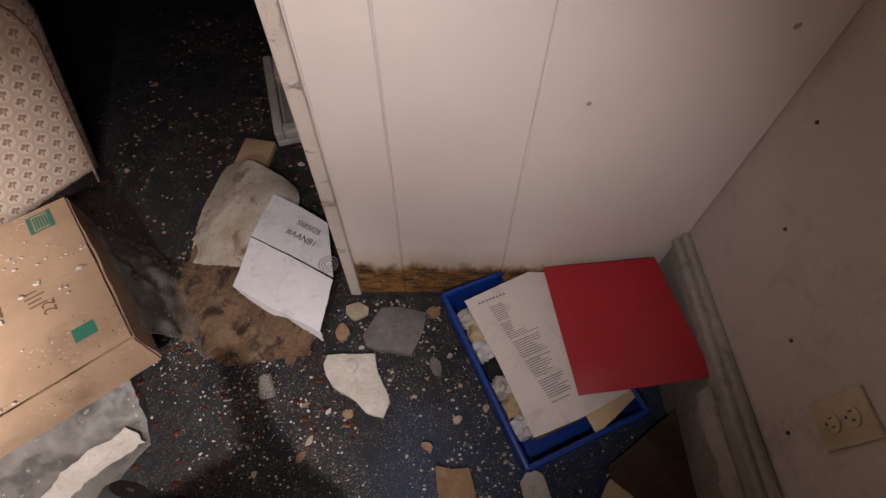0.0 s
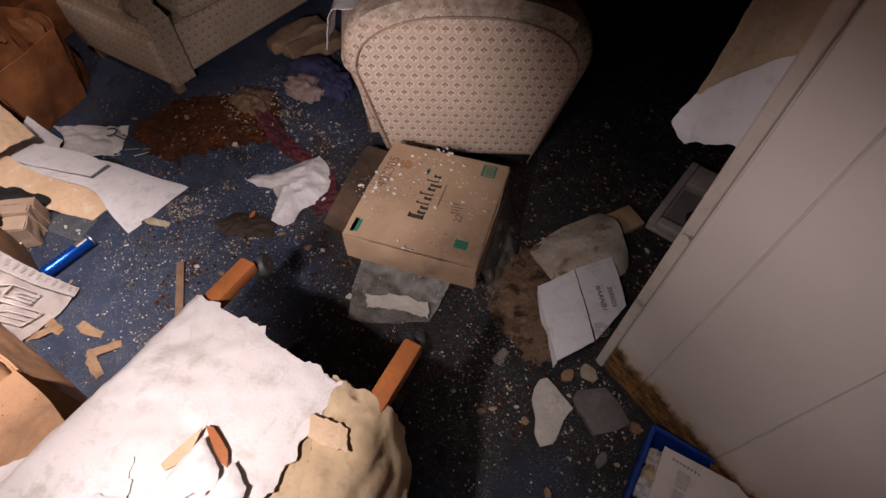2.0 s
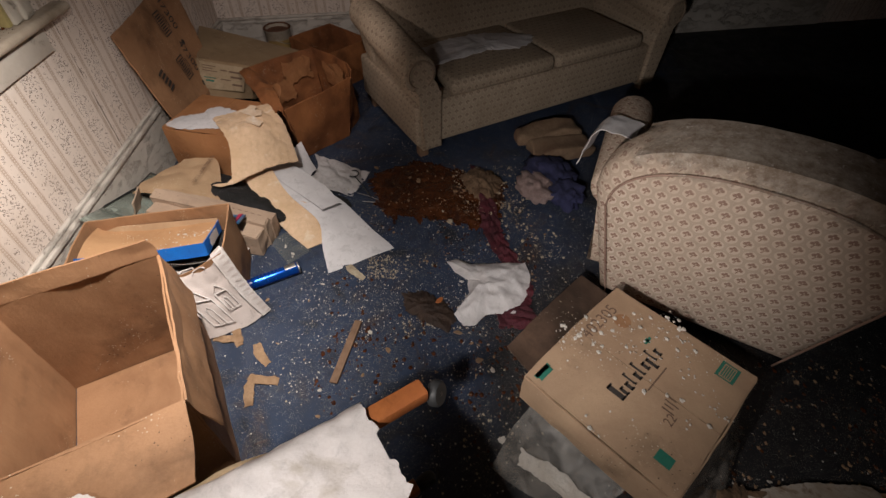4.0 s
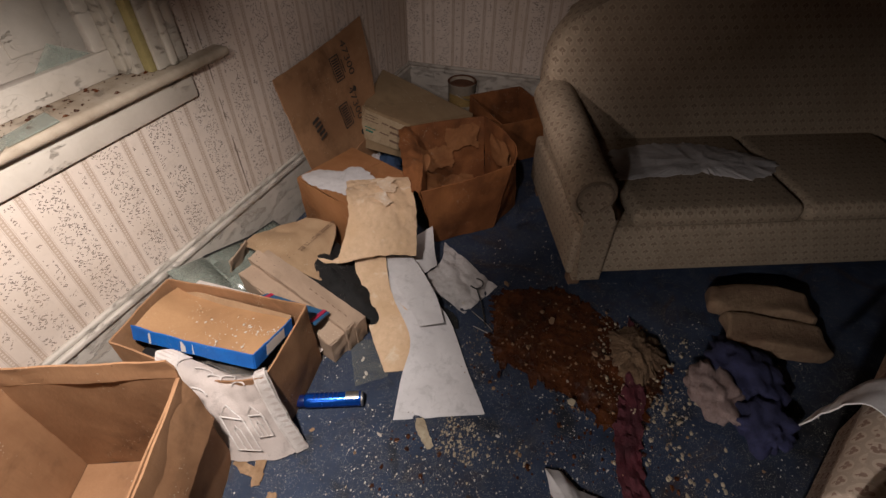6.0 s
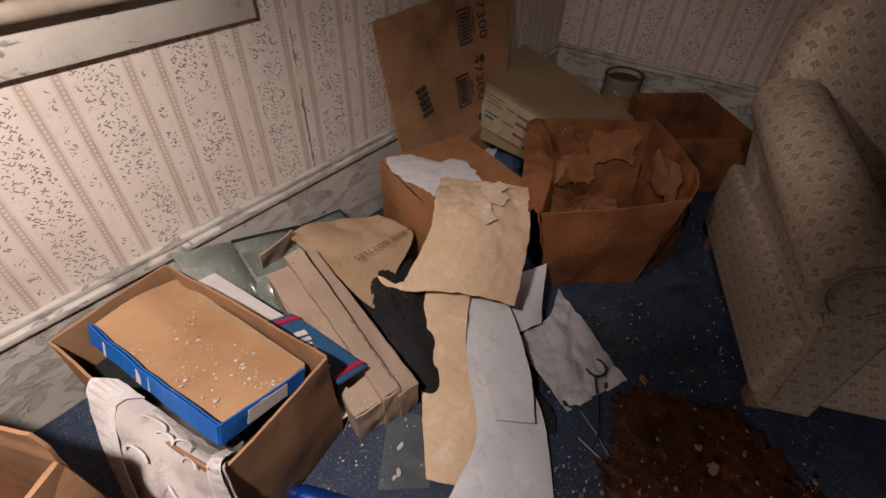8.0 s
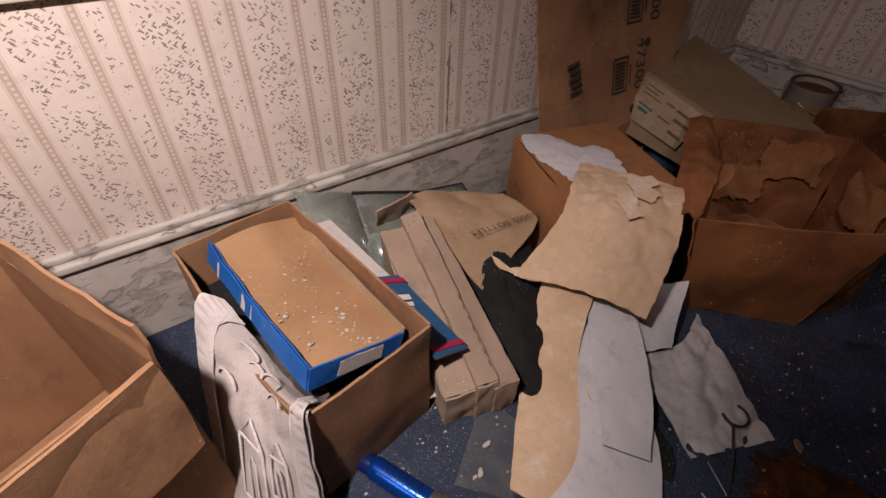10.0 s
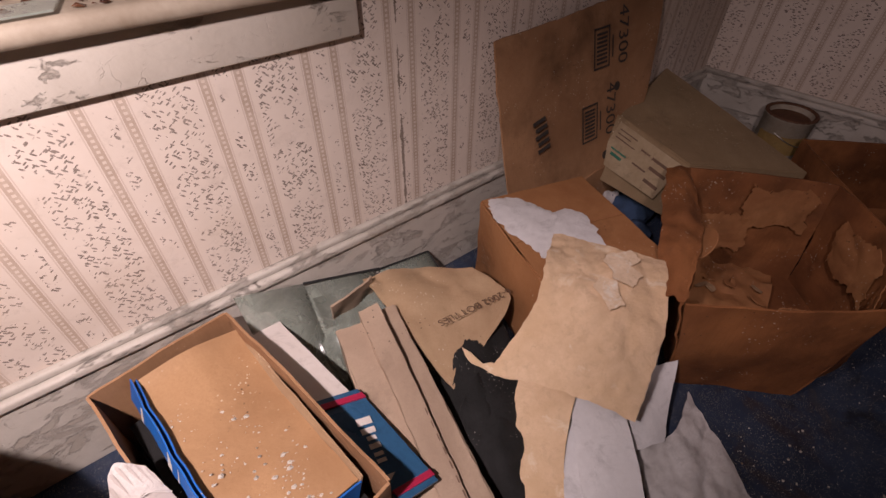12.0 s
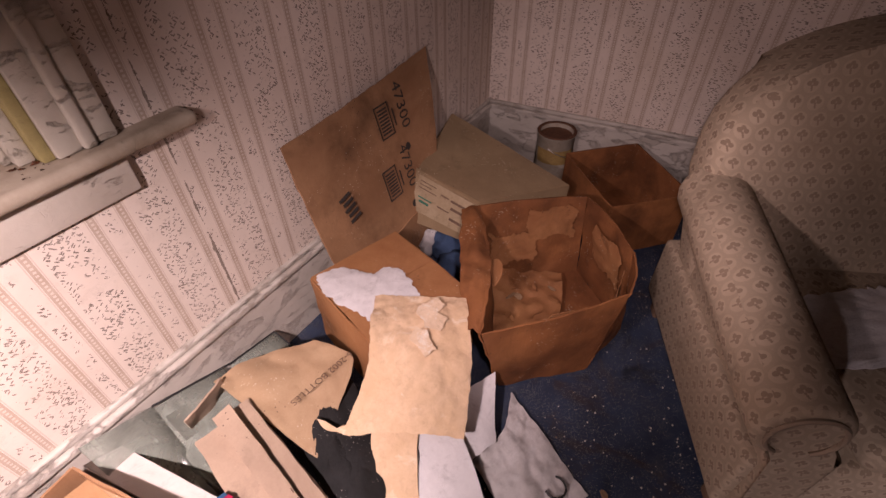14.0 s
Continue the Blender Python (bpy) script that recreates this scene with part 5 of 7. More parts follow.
sheet(bm, [[(0.03, 0.05, -0.06), (0.22, 0.05, -0.06), (0.42, 0.05, -0.06)], [(0.03, -0.06, -0.12), (0.22, -0.07, -0.12), (0.40, -0.05, -0.125)], [(0.07, -0.21, -0.138), (0.22, -0.18, -0.138), (0.38, -0.12, -0.138)]], 24, 20, 0.0015, 0.008, 0.004, 0.06, 81, 0.002)
bag2 = tagged(part("plastic_bag", bm, M_film), "clear crumpled plastic bag under the box", "plastic bag")
bag2.matrix_world = EB
bm = bmesh.new()
sheet(bm, [[(0.10, -0.09, -0.116), (0.22, -0.06, -0.112), (0.36, -0.055, -0.112)], [(0.12, -0.14, -0.126), (0.24, -0.12, -0.122), (0.37, -0.11, -0.124)]], 20, 12, 0.002, 0.02, 0.003, 0.06, 84)
part("paper_tatter", bm, M_plaster, bag2, "grey-white tatter inside the bag")
bm = bmesh.new()
sheet(bm, [[(0.535, 0.05, 0.09), (0.54, 0.3, 0.08), (0.54, 0.5, 0.09)], [(0.59, 0.05, -0.05), (0.61, 0.3, -0.06), (0.58, 0.5, -0.04)], [(0.60, 0.0, -0.138), (0.66, 0.25, -0.138), (0.62, 0.5, -0.138)]], 24, 18, 0.0015, 0.012, 0.016, 0.07, 82, 0.004)
tagged(part("plastic_wrap", bm, M_film), "torn plastic wrap hanging off the box", "plastic").matrix_world = EB
# ---- blue tray of papers in the corner by the partition ----
def tray():
    m = frame_of((0.14, 0.24), (0.44, 0.37))
    L, W, H, f = 0.34, 0.50, 0.125, 0.015
    t = thing("storage_tray", "blue plastic tray holding papers, resting on the carpet", "plastic tray", m)
    for k, (p, q) in enumerate((((0, 0), (L, 0)), ((L, 0), (L, W)), ((L, W), (0, W)), ((0, W), (0, 0)))):
        c = Vector((L / 2, W / 2, 0))
        a, b = Vector((*p, H)), Vector((*q, H))
        a0, b0 = a + (c - a) * 0.06, b + (c - b) * 0.06
        a0.z = b0.z = 0.004
        bm = bmesh.new()
        sheet(bm, [[a0, b0], [a, b]], 6, 4, 0.004)
        part("side", bm, M_tray, t)
        bm = bmesh.new()
        tube(bm, [a, a.lerp(b, 0.5), b], 0.0085, 8)
        part("rim", bm, M_tray, t)
    bm = bmesh.new()
    block(bm, (0.02, 0.02, 0.0), (L - 0.02, W - 0.02, 0.006), 0.002, 1)
    part("bottom", bm, M_tray, t)
    return m


TRAY = tray()


def at_tray(name, bm, mat, label, category, group=""):
    ob = tagged(part(name, bm, mat), label, category, group)
    ob.matrix_world = TRAY
    return ob


for k in range(7):
    bm = bmesh.new()
    lump(bm, (0.045 + 0.012 * (k % 2), 0.10 + 0.055 * k, 0.06), (0.035, 0.03, 0.028), 90 + k, 0.5, 3)
    at_tray("crumpled_scrap", bm, (M_white, M_manila, M_plaster, M_black)[k % 4], "crumpled scrap filling the tray", "scrap", "scraps in the tray")
bm = bmesh.new()
block(bm, (0.07, 0.06, 0.008), (0.31, 0.44, 0.108), 0.004, 1)
at_tray("paper_stack", bm, M_manila, "stack of yellowed papers in the tray", "papers")
bm = bmesh.new()
sheet(bm, [[(0.045, 0.055, 0.130), (0.18, 0.05, 0.132), (0.33, 0.06, 0.128)], [(0.05, 0.25, 0.136), (0.18, 0.25, 0.138), (0.33, 0.25, 0.134)], [(0.045, 0.455, 0.135), (0.18, 0.46, 0.142), (0.30, 0.47, 0.136)]], 20, 26, 0.0015, 0.001, 0.002, 0.2, 95)
page = at_tray("typed_page", bm, M_sheetpaper, "white typed page lying on the papers", "paper sheet")
rng = random.Random(4)
rows = []
for i in range(46):
    y = 0.405 - 0.0066 * i
    if i % 9 == 8:
        continue
    rows.append((0.098 + 0.0006 * i, y, 0.135 + rng.uniform(0.02, 0.062), y + 0.0022))
bars(rows, pose(0, 0, 0.1415), M_greyink, page, "printing", "small typed lines")
bars([(0.075 + 0.011 * i, 0.425, 0.082 + 0.011 * i, 0.431) for i in range(11)], pose(0, 0, 0.1435), M_greyink, page, "printing", "typed heading as plain bars")
bm = bmesh.new()
sheet(bm, quad((0.19, 0.0, 0.126), (0.335, 0.04, 0.126), (0.335, 0.14, 0.128), (0.19, 0.12, 0.128)), 10, 8, 0.001, 0.002, 0.003, 0.1, 96)
at_tray("manila_sheet", bm, M_manila, "stained manila sheet under the page", "paper sheet")
bm = bmesh.new()
sheet(bm, [[(0.222, 0.755, 0.19), (0.37, 0.750, 0.225), (0.510, 0.744, 0.262)], [(0.278, 0.405, 0.152), (0.42, 0.41, 0.205), (0.562, 0.417, 0.270)]], 24, 24, 0.004, 0.0, 0.003, 0.2, 94)
red = tagged(part("red_folder", bm, M_red), "glossy red folder lying across the tray", "folder")
bm = bmesh.new()
sheet(bm, [[(0.508, 0.744, 0.258), (0.520, 0.744, 0.215)], [(0.560, 0.417, 0.266), (0.570, 0.417, 0.222)]], 4, 14, 0.005, 0.001, 0.002)
part("spine", bm, M_red, red, "scuffed red spine")
bm = bmesh.new()
sheet(bm, [[(0.27, 0.72, 0.16), (0.50, 0.72, 0.21)], [(0.32, 0.425, 0.13), (0.545, 0.43, 0.215)]], 8, 8, 0.02, 0.002, 0.002)
part("inner_pages", bm, M_manila, red, "stained pages under the cover")
bm = bmesh.new()
sheet(bm, [[(0.36, 0.26, 0.03), (0.46, 0.33, 0.05), (0.56, 0.40, 0.06)], [(0.38, 0.14, 0.02), (0.48, 0.2, 0.04), (0.57, 0.25, 0.06)], [(0.36, -0.02, 0.01), (0.48, 0.02, 0.02), (0.57, 0.05, 0.05)]], 18, 18, 0.01, 0.004, 0.006, 0.1, 97)
tagged(part("dark_binder", bm, M_box_dark), "dark brown binder cover by the wall", "binder")
bm = bmesh.new()
sheet(bm, quad((0.36, 0.235, 0.03), (0.54, 0.08, 0.03), (0.42, -0.06, 0.02), (0.26, 0.08, 0.02)), 14, 14, 0.012, 0.003, 0.003, 0.1, 98)
tagged(part("pale_folder", bm, M_manila), "pale card folder on the carpet", "folder")
bm = bmesh.new()
sheet(bm, quad((0.571, 0.40, 0.01), (0.571, 0.12, 0.01), (0.555, 0.12, 0.26), (0.552, 0.40, 0.26)), 12, 12, 0.004, 0.004, 0.004, 0.1, 99)
tagged(part("grey_board", bm, M_base), "grey board leaning on the baseboard", "board")

# electrical outlet on the east wall
outlet = thing("wall_outlet", "ivory double electrical outlet on the wall", "outlet", pose(EAST, 0.25, 0.56, 90, 0, -90))
bm = bmesh.new()
block(bm, (-0.038, -0.06, -0.002), (0.038, 0.06, 0.006), 0.003, 2)
part("cover_plate", bm, M_ivory, outlet)
for y in (-0.022, 0.022):
    bm = bmesh.new()
    lathe(bm, [(0.017, 0.005), (0.017, 0.0085), (0.0155, 0.0095)], pose(0, y, 0), 20)
    soc = part("socket", bm, M_ivory, outlet)
    bars([(-0.008, y - 0.001, -0.0055, y + 0.008), (0.0055, y, 0.008, y + 0.008), (-0.0022, y - 0.011, 0.0022, y - 0.006)], pose(0, 0, 0.0099), M_rubber, soc, "slot")
bm = bmesh.new()
lathe(bm, [(0.003, 0.005), (0.003, 0.0075)], None, 10)
part("screw", bm, M_steel, outlet)
for k, (y, z) in enumerate(((0.69, 0.78), (0.58, 0.62), (0.40, 0.52), (0.52, 0.86), (0.26, 0.42))):
    bm = bmesh.new()
    lathe(bm, [(0.004, 0.0), (0.003, 0.003)], pose(EAST, y, z, 0, -90, 0), 8)
    tagged(part("nail_head", bm, M_rust), "rusty nail head in the wall", "nail", "nails in the wall")

# ---- white carton, paper bag and broken plaster by the partition ----
bm = bmesh.new()
sheet(bm, [[(-0.90, 0.70, 0.012), (-0.72, 0.54, 0.014), (-0.45, 0.55, 0.02)], [(-0.88, 0.86, 0.04), (-0.68, 0.80, 0.05), (-0.45, 0.78, 0.06)], [(-0.86, 1.0, 0.03), (-0.66, 1.0, 0.06), (-0.48, 0.98, 0.06)]], 80, 80, 0.004, 0.045, 0.014, 0.10, 101, 0.005)
tagged(part("rotten_paper_bag", bm, plain("rotten_bag_paper", (0.21, 0.135, 0.08), (0.10, 0.055, 0.028), 0.9, 9, 70, 0.8, 0.008, (0.030, 0.017, 0.010), 0.50, spots=(0.5, 0.44, 0.34), grime=0.8)), "brown rotten paper bag flattened on the carpet", "paper bag")
bm = bmesh.new()
sheet(bm, [[(-0.87, 0.86, 0.03), (-0.72, 0.82, 0.07), (-0.55, 0.84, 0.08)], [(-0.88, 1.08, 0.05), (-0.74, 1.06, 0.10), (-0.54, 1.04, 0.10)], [(-0.86, 1.27, 0.03), (-0.74, 1.24, 0.09), (-0.58, 1.14, 0.06)]], 70, 70, 0.003, 0.012, 0.020, 0.24, 102, 0.0012)
bag = tagged(part("white_paper_sack", bm, plain("sack_paper", (0.50, 0.46, 0.41), (0.34, 0.28, 0.21), 0.85, 8, 60, 0.5, 0.005, (0.17, 0.11, 0.06), 0.44, grime=0.6)), "crumpled pale paper sack printed with small codes", "paper sack")
bars([(-0.872, 0.93 + 0.03 * i, -0.855, 0.95 + 0.03 * i) for i in range(9)], pose(0, 0, 0.085, 0, -8, 0), M_greyink, bag)
wb = thing("white_carton", "flattened white carton printed with black codes", "cardboard box", Matrix())
bm = bmesh.new()
sheet(bm, [[(-0.69, 0.745, 0.085), (-0.54, 0.66, 0.10), (-0.41, 0.60, 0.085)], [(-0.66, 0.90, 0.12), (-0.53, 0.83, 0.125), (-0.385, 0.75, 0.12)]], 20, 14, 0.004, 0.003, 0.003, 0.15, 103)
part("lower_panel", bm, M_white, wb)
bm = bmesh.new()
sheet(bm, [[(-0.66, 0.905, 0.124), (-0.53, 0.835, 0.128), (-0.385, 0.757, 0.124)], [(-0.625, 1.075, 0.12), (-0.53, 1.02, 0.125), (-0.43, 0.955, 0.12)]], 20, 14, 0.004, 0.002, 0.002, 0.15, 104)
part("upper_panel", bm, M_white, wb)
bm = bmesh.new()
sheet(bm, [[(-0.69, 0.745, 0.083), (-0.41, 0.60, 0.083)], [(-0.655, 0.715, 0.03), (-0.405, 0.592, 0.045)]], 14, 8, 0.004, 0.006, 0.006, 0.1, 105)
part("end_panel", bm, M_white, wb)
tm = Matrix.Translation((-0.475, 0.925, 0.1345)) @ pose(0, 0, 0, 0, 0, -30)
letters("5585025", 0.026, M_ink, wb, tm @ pose(-0.01, 0.0, 0.0))
letters("#AANB1", 0.030, M_ink, wb, tm @ pose(-0.005, -0.042, 0.0))
bm = bmesh.new()
for r in (0.028, 0.020, 0.012):
    tube(bm, [(-0.405 + r * math.cos(a), 0.80 + r * math.sin(a), 0.1285) for a in [math.radians(20 * i) for i in range(19)]], 0.0014, 4)
part("printing", bm, M_greyink, wb, "round grey stamp")
bm = bmesh.new()
block(bm, (-0.06, -0.07, 0), (0.06, 0.07, 0.035), 0.006, 2)
bmesh.ops.transform(bm, matrix=pose(-0.78, 1.35, 0.005, 4, 3, -8), verts=bm.verts)
tagged(part("small_carton", bm, M_kraft), "small tan carton on the dirty floor", "carton")
bm = bmesh.new()
extruded(bm, [(-0.088, 0.062), (-0.04, 0.068), (0.01, 0.064), (0.052, 0.072), (0.050, 0.045), (0.060, 0.010), (0.088, -0.03), (0.102, -0.068), (0.086, -0.110), (0.060, -0.106), (0.038, -0.098), (0.018, -0.078), (0.002, -0.060), (-0.036, -0.046), (-0.060, -0.030), (-0.085, 0.004), (-0.096, 0.035)], 0.014, pose(-0.308, 0.495, 0.002, 2, 3, 0), 0.003, 2)
lathe(bm, [(0.022, 0.013), (0.020, 0.021), (0.012, 0.024)], pose(-0.325, 0.525, 0.002), 16)
tagged(part("plaster_chunk", bm, M_plaster), "broken white plaster piece with a round boss", "plaster piece", "broken plaster")
bm = bmesh.new()
extruded(bm, [(-0.058, 0.072), (0.0, 0.078), (0.086, 0.060), (0.078, 0.02), (0.070, -0.015), (0.045, -0.082), (0.010, -0.078), (-0.012, -0.066), (-0.050, -0.070), (-0.092, -0.054), (-0.104, -0.024)], 0.020, pose(-0.195, 0.638, 0.002, -3, 4, 0), 0.004, 2)
tagged(part("grey_tile_piece", bm, M_grey_piece), "grey broken slab with crumbling edge", "slab piece", "broken plaster")
for k, (x, y, s, mt) in enumerate(((-0.33, 0.70, 0.055, M_crumb), (-0.36, 0.635, 0.04, M_tan_piece), (-0.09, 0.70, 0.03, M_tan_piece), (-0.02, 0.20, 0.095, M_tan_piece), (0.17, 0.215, 0.07, M_plaster), (-0.08, 0.53, 0.035, M_grey_piece),
                                     (-0.02, 0.38, 0.018, M_crumb), (0.06, 0.41, 0.016, M_crumb), (-0.10, 0.31, 0.02, M_tan_piece), (-0.04, 0.56, 0.014, M_crumb))):
    bm = bmesh.new()
    chip(bm, (x, y, 0.004), (s, s * 0.7), 0.008 + s * 0.08, 200 + k, 0.06)
    tagged(part("debris_piece", bm, mt), "broken flake of wall covering on the carpet", "debris", "broken plaster")
bm = bmesh.new()
lathe(bm, [(0.018, 0.0), (0.024, 0.055), (0.022, 0.055), (0.016, 0.004)], pose(-0.56, 0.49, 0.022, 84, 0, 20), 16)
tagged(part("plastic_cup", bm, M_film), "small clear plastic cup on its side", "cup")

# behind the partition: peeled wall paper on its edge, a moulded frame
peel = thing("peeled_wallpaper", "stained wallpaper peeling off the partition edge", "wallpaper", pose(0, 0, -0.13))
bm = bmesh.new()
sheet(bm, [[(-0.345, 0.88, 1.115), (-0.40, 0.84, 1.118), (-0.455, 0.76, 1.125)], [(-0.345, 0.88, 1.20), (-0.42, 0.84, 1.19), (-0.49, 0.75, 1.16)], [(-0.345, 0.88, 1.36), (-0.42, 0.86, 1.30), (-0.485, 0.78, 1.22)]], 24, 20, 0.002, 0.010, 0.004, 0.1, 111)
part("white_back", bm, M_white, peel, "white torn backing")
bm = bmesh.new()
sheet(bm, [[(-0.345, 0.885, 1.34), (-0.42, 0.865, 1.285), (-0.487, 0.785, 1.205)], [(-0.345, 0.885, 1.70), (-0.42, 0.88, 1.66), (-0.47, 0.83, 1.60)], [(-0.345, 0.885, 2.1), (-0.39, 0.885, 2.1), (-0.42, 0.87, 2.1)]], 20, 30, 0.003, 0.006, 0.006, 0.12, 112)
part("printed_face", bm, plain("stained_wallpaper_scrap", (0.46, 0.37, 0.26), (0.34, 0.25, 0.16), 0.9, 8, 70, 0.4, 0.004, (0.2, 0.11, 0.05), 0.36), peel, "yellow-brown stained paper")
plate = thing("plastic_housing", "grimy white plastic housing with a dark recess", "housing", pose(-0.70, 1.40, 0.02, 8, 0, 16))
M_housing = plain("grimy_plastic", (0.46, 0.43, 0.40), (0.30, 0.27, 0.24), 0.6, 7, 60, 0.2, 0.003, (0.10, 0.07, 0.05), 0.34)
bm = bmesh.new()
block(bm, (0, 0, 0), (0.26, 0.42, 0.030), 0.006, 2)
part("base", bm, M_housing, plate)
for lo, hi in (((0.0, 0.0, 0.028), (0.035, 0.42, 0.075)), ((0.035, 0.0, 0.028), (0.26, 0.05, 0.075)), ((0.035, 0.29, 0.028), (0.26, 0.42, 0.070))):
    bm = bmesh.new()
    block(bm, lo, hi, 0.008, 3)
    part("rim", bm, M_housing, plate, "raised rounded rim")
bm = bmesh.new()
block(bm, (0.045, 0.06, 0.029), (0.25, 0.28, 0.036), 0.003, 1)
recess = part("recess", bm, M_greyink, plate, "dark recessed plate")
bm = bmesh.new()
lathe(bm, [(0.055, 0.034), (0.055, 0.040), (0.046, 0.041)], pose(0.17, 0.15, 0), 26)
part("opening", bm, M_rubber, recess, "dark round opening")

# ---- floor clutter between the boxes and the sofa ----
# foam backing, white sheets and clothes trailing off the closed box
bm = bmesh.new()
sheet(bm, [[(-2.83, -1.27, 0.342), (-2.90, -1.13, 0.35), (-2.975, -1.0, 0.348)], [(-2.72, -1.20, 0.350), (-2.80, -1.06, 0.362), (-2.88, -0.93, 0.345)], [(-2.60, -1.13, 0.300), (-2.68, -1.0, 0.338), (-2.76, -0.86, 0.285)], [(-2.45, -1.12, 0.17), (-2.54, -0.96, 0.20), (-2.62, -0.80, 0.19)]], 60, 64, 0.007, 0.006, 0.009, 0.11, 121, 0.004)
foam = tagged(part("backing_sheet", bm, M_foam), "stiff yellowed sheet of backing draped from a box", "backing sheet")
M_foam_skin = plain("peeled_backing_skin", (0.68, 0.53, 0.39), (0.56, 0.41, 0.28), 0.9, 12, 60, 0.5, 0.004, (0.66, 0.62, 0.56), 0.46)
for k, pts in enumerate(([(-2.85, -1.10), (-2.90, -1.07), (-2.895, -1.03), (-2.855, -1.035), (-2.85, -0.995), (-2.80, -0.99), (-2.785, -1.04), (-2.81, -1.06), (-2.815, -1.095)], [(-2.76, -1.06), (-2.775, -1.02), (-2.74, -0.97), (-2.705, -0.985), (-2.72, -1.02), (-2.725, -1.055)])):
    bm = bmesh.new()
    patch(bm, pts, 0.0, 0.0, 0.0, 0.05, 250 + k, 0.0015, 8, 0.006, 0.006)
    slope = 0.06 if k == 0 else 0.26
    for v in bm.verts:
        v.co.z = v.co.z - 0.0015 + (0.3705 if k == 0 else 0.3665) - slope * ((v.co.x + 2.84) * 0.86 + (v.co.y + 1.05) * 0.5 if k == 0 else (v.co.x + 2.74) * 0.86 + (v.co.y + 1.02) * 0.5)
    part("peeled_patch", bm, M_foam_skin, foam, "peeled pale patch with torn edges")
# a torn corner that hangs out to one side
bm = bmesh.new()
sheet(bm, [[(-2.47, -1.13, 0.185), (-2.53, -1.02, 0.20)], [(-2.44, -1.17, 0.165), (-2.47, -1.08, 0.175)], [(-2.45, -1.22, 0.17), (-2.455, -1.19, 0.17)]], 12, 14, 0.006, 0.004, 0.004, 0.06, 129)
part("torn_corner", bm, M_foam, foam, "curled torn corner")
bm = bmesh.new()
sheet(bm, [[(-2.56, -1.10, 0.15), (-2.60, -0.95, 0.16)], [(-2.42, -1.00, 0.09), (-2.44, -0.84, 0.10)], [(-2.26, -0.86, 0.03), (-2.36, -0.68, 0.05)], [(-2.12, -0.72, 0.012), (-2.16, -0.64, 0.012)]], 24, 34, 0.004, 0.004, 0.010, 0.12, 123, 0.003)
tagged(part("backing_strip", bm, M_foam), "long yellowed backing strip lying on the carpet", "backing sheet")
bm = bmesh.new()
sheet(bm, [[(-2.58, -0.98, 0.12), (-2.66, -0.86, 0.12)], [(-2.42, -0.82, 0.09), (-2.52, -0.68, 0.08)], [(-2.28, -0.68, 0.05), (-2.44, -0.56, 0.04)], [(-2.10, -0.64, 0.025), (-2.26, -0.42, 0.02)], [(-1.95, -0.60, 0.006), (-2.10, -0.29, 0.006)]], 40, 70, 0.002, 0.0015, 0.009, 0.22, 124, 0.001)
white_sheet = tagged(part("white_paper_sheet", bm, M_white), "long folded white paper sheet on the carpet", "paper sheet")
bm = bmesh.new()
sheet(bm, [[(-2.625, -1.00, 0.140), (-2.71, -0.91, 0.142)], [(-2.50, -0.86, 0.118), (-2.60, -0.755, 0.112)], [(-2.395, -0.73, 0.092), (-2.50, -0.65, 0.088)], [(-2.335, -0.66, 0.078), (-2.405, -0.575, 0.066)]], 24, 36, 0.002, 0.002, 0.006, 0.14, 120, 0.001)
part("folded_flap", bm, M_white, white_sheet, "upper fold of the white sheet")
bm = bmesh.new()
sheet(bm, [[(-2.66, -0.95, 0.13), (-2.90, -0.84, 0.14)], [(-2.56, -0.80, 0.08), (-2.72, -0.74, 0.06)]], 14, 12, 0.002, 0.006, 0.006, 0.1, 125)
tagged(part("folded_paper", bm, M_white), "folded white paper under the backing sheet", "paper sheet")
bm = bmesh.new()
sheet(bm, [[(-2.64, -0.78, 0.03), (-2.78, -0.74, 0.05), (-2.92, -0.78, 0.04)], [(-2.58, -0.66, 0.02), (-2.73, -0.6, 0.03), (-2.86, -0.66, 0.03)], [(-2.53, -0.53, 0.008), (-2.64, -0.48, 0.01), (-2.74, -0.44, 0.008)]], 60, 56, 0.004, 0.004, 0.014, 0.08, 126, 0.004)
tagged(part("white_shirt", bm, M_cloth), "creased off-white cloth lying on the carpet", "cloth")
bm = bmesh.new()
sheet(bm, [[(-2.62, -0.84, 0.03), (-2.50, -0.66, 0.03)], [(-2.52, -0.70, 0.02), (-2.49, -0.56, 0.02)], [(-2.42, -0.62, 0.006), (-2.44, -0.52, 0.006)]], 12, 14, 0.005, 0.006, 0.008, 0.06, 127)
tagged(part("black_cloth", bm, M_black), "black cloth under the white sheet", "cloth")
bm = bmesh.new()
tube(bm, [(-2.70 + 0.032 * math.cos(a), -0.53 + 0.032 * math.sin(a), 0.035) for a in [math.radians(200 - 24 * i) for i in range(11)]] + [(-2.665, -0.515, 0.035), (-2.60, -0.47, 0.02), (-2.50, -0.42, 0.008)], 0.0035, 8)
tagged(part("wire_hook", bm, M_rubber), "bent black wire hanger hook on the cloth", "hanger")
for x, y, a in ((-2.52, -0.44, 60), (-2.46, -0.40, 75), (-2.13, -1.02, 35)):
    bm = bmesh.new()
    tube(bm, [(-0.07, 0, 0.005), (0, 0.004, 0.007), (0.07, 0, 0.005)], 0.0022, 6)
    bmesh.ops.transform(bm, matrix=pose(x, y, 0, 0, 0, a), verts=bm.verts)
    tagged(part("wire_piece", bm, M_steel), "thin straight piece of wire on the carpet", "wire", "wires")
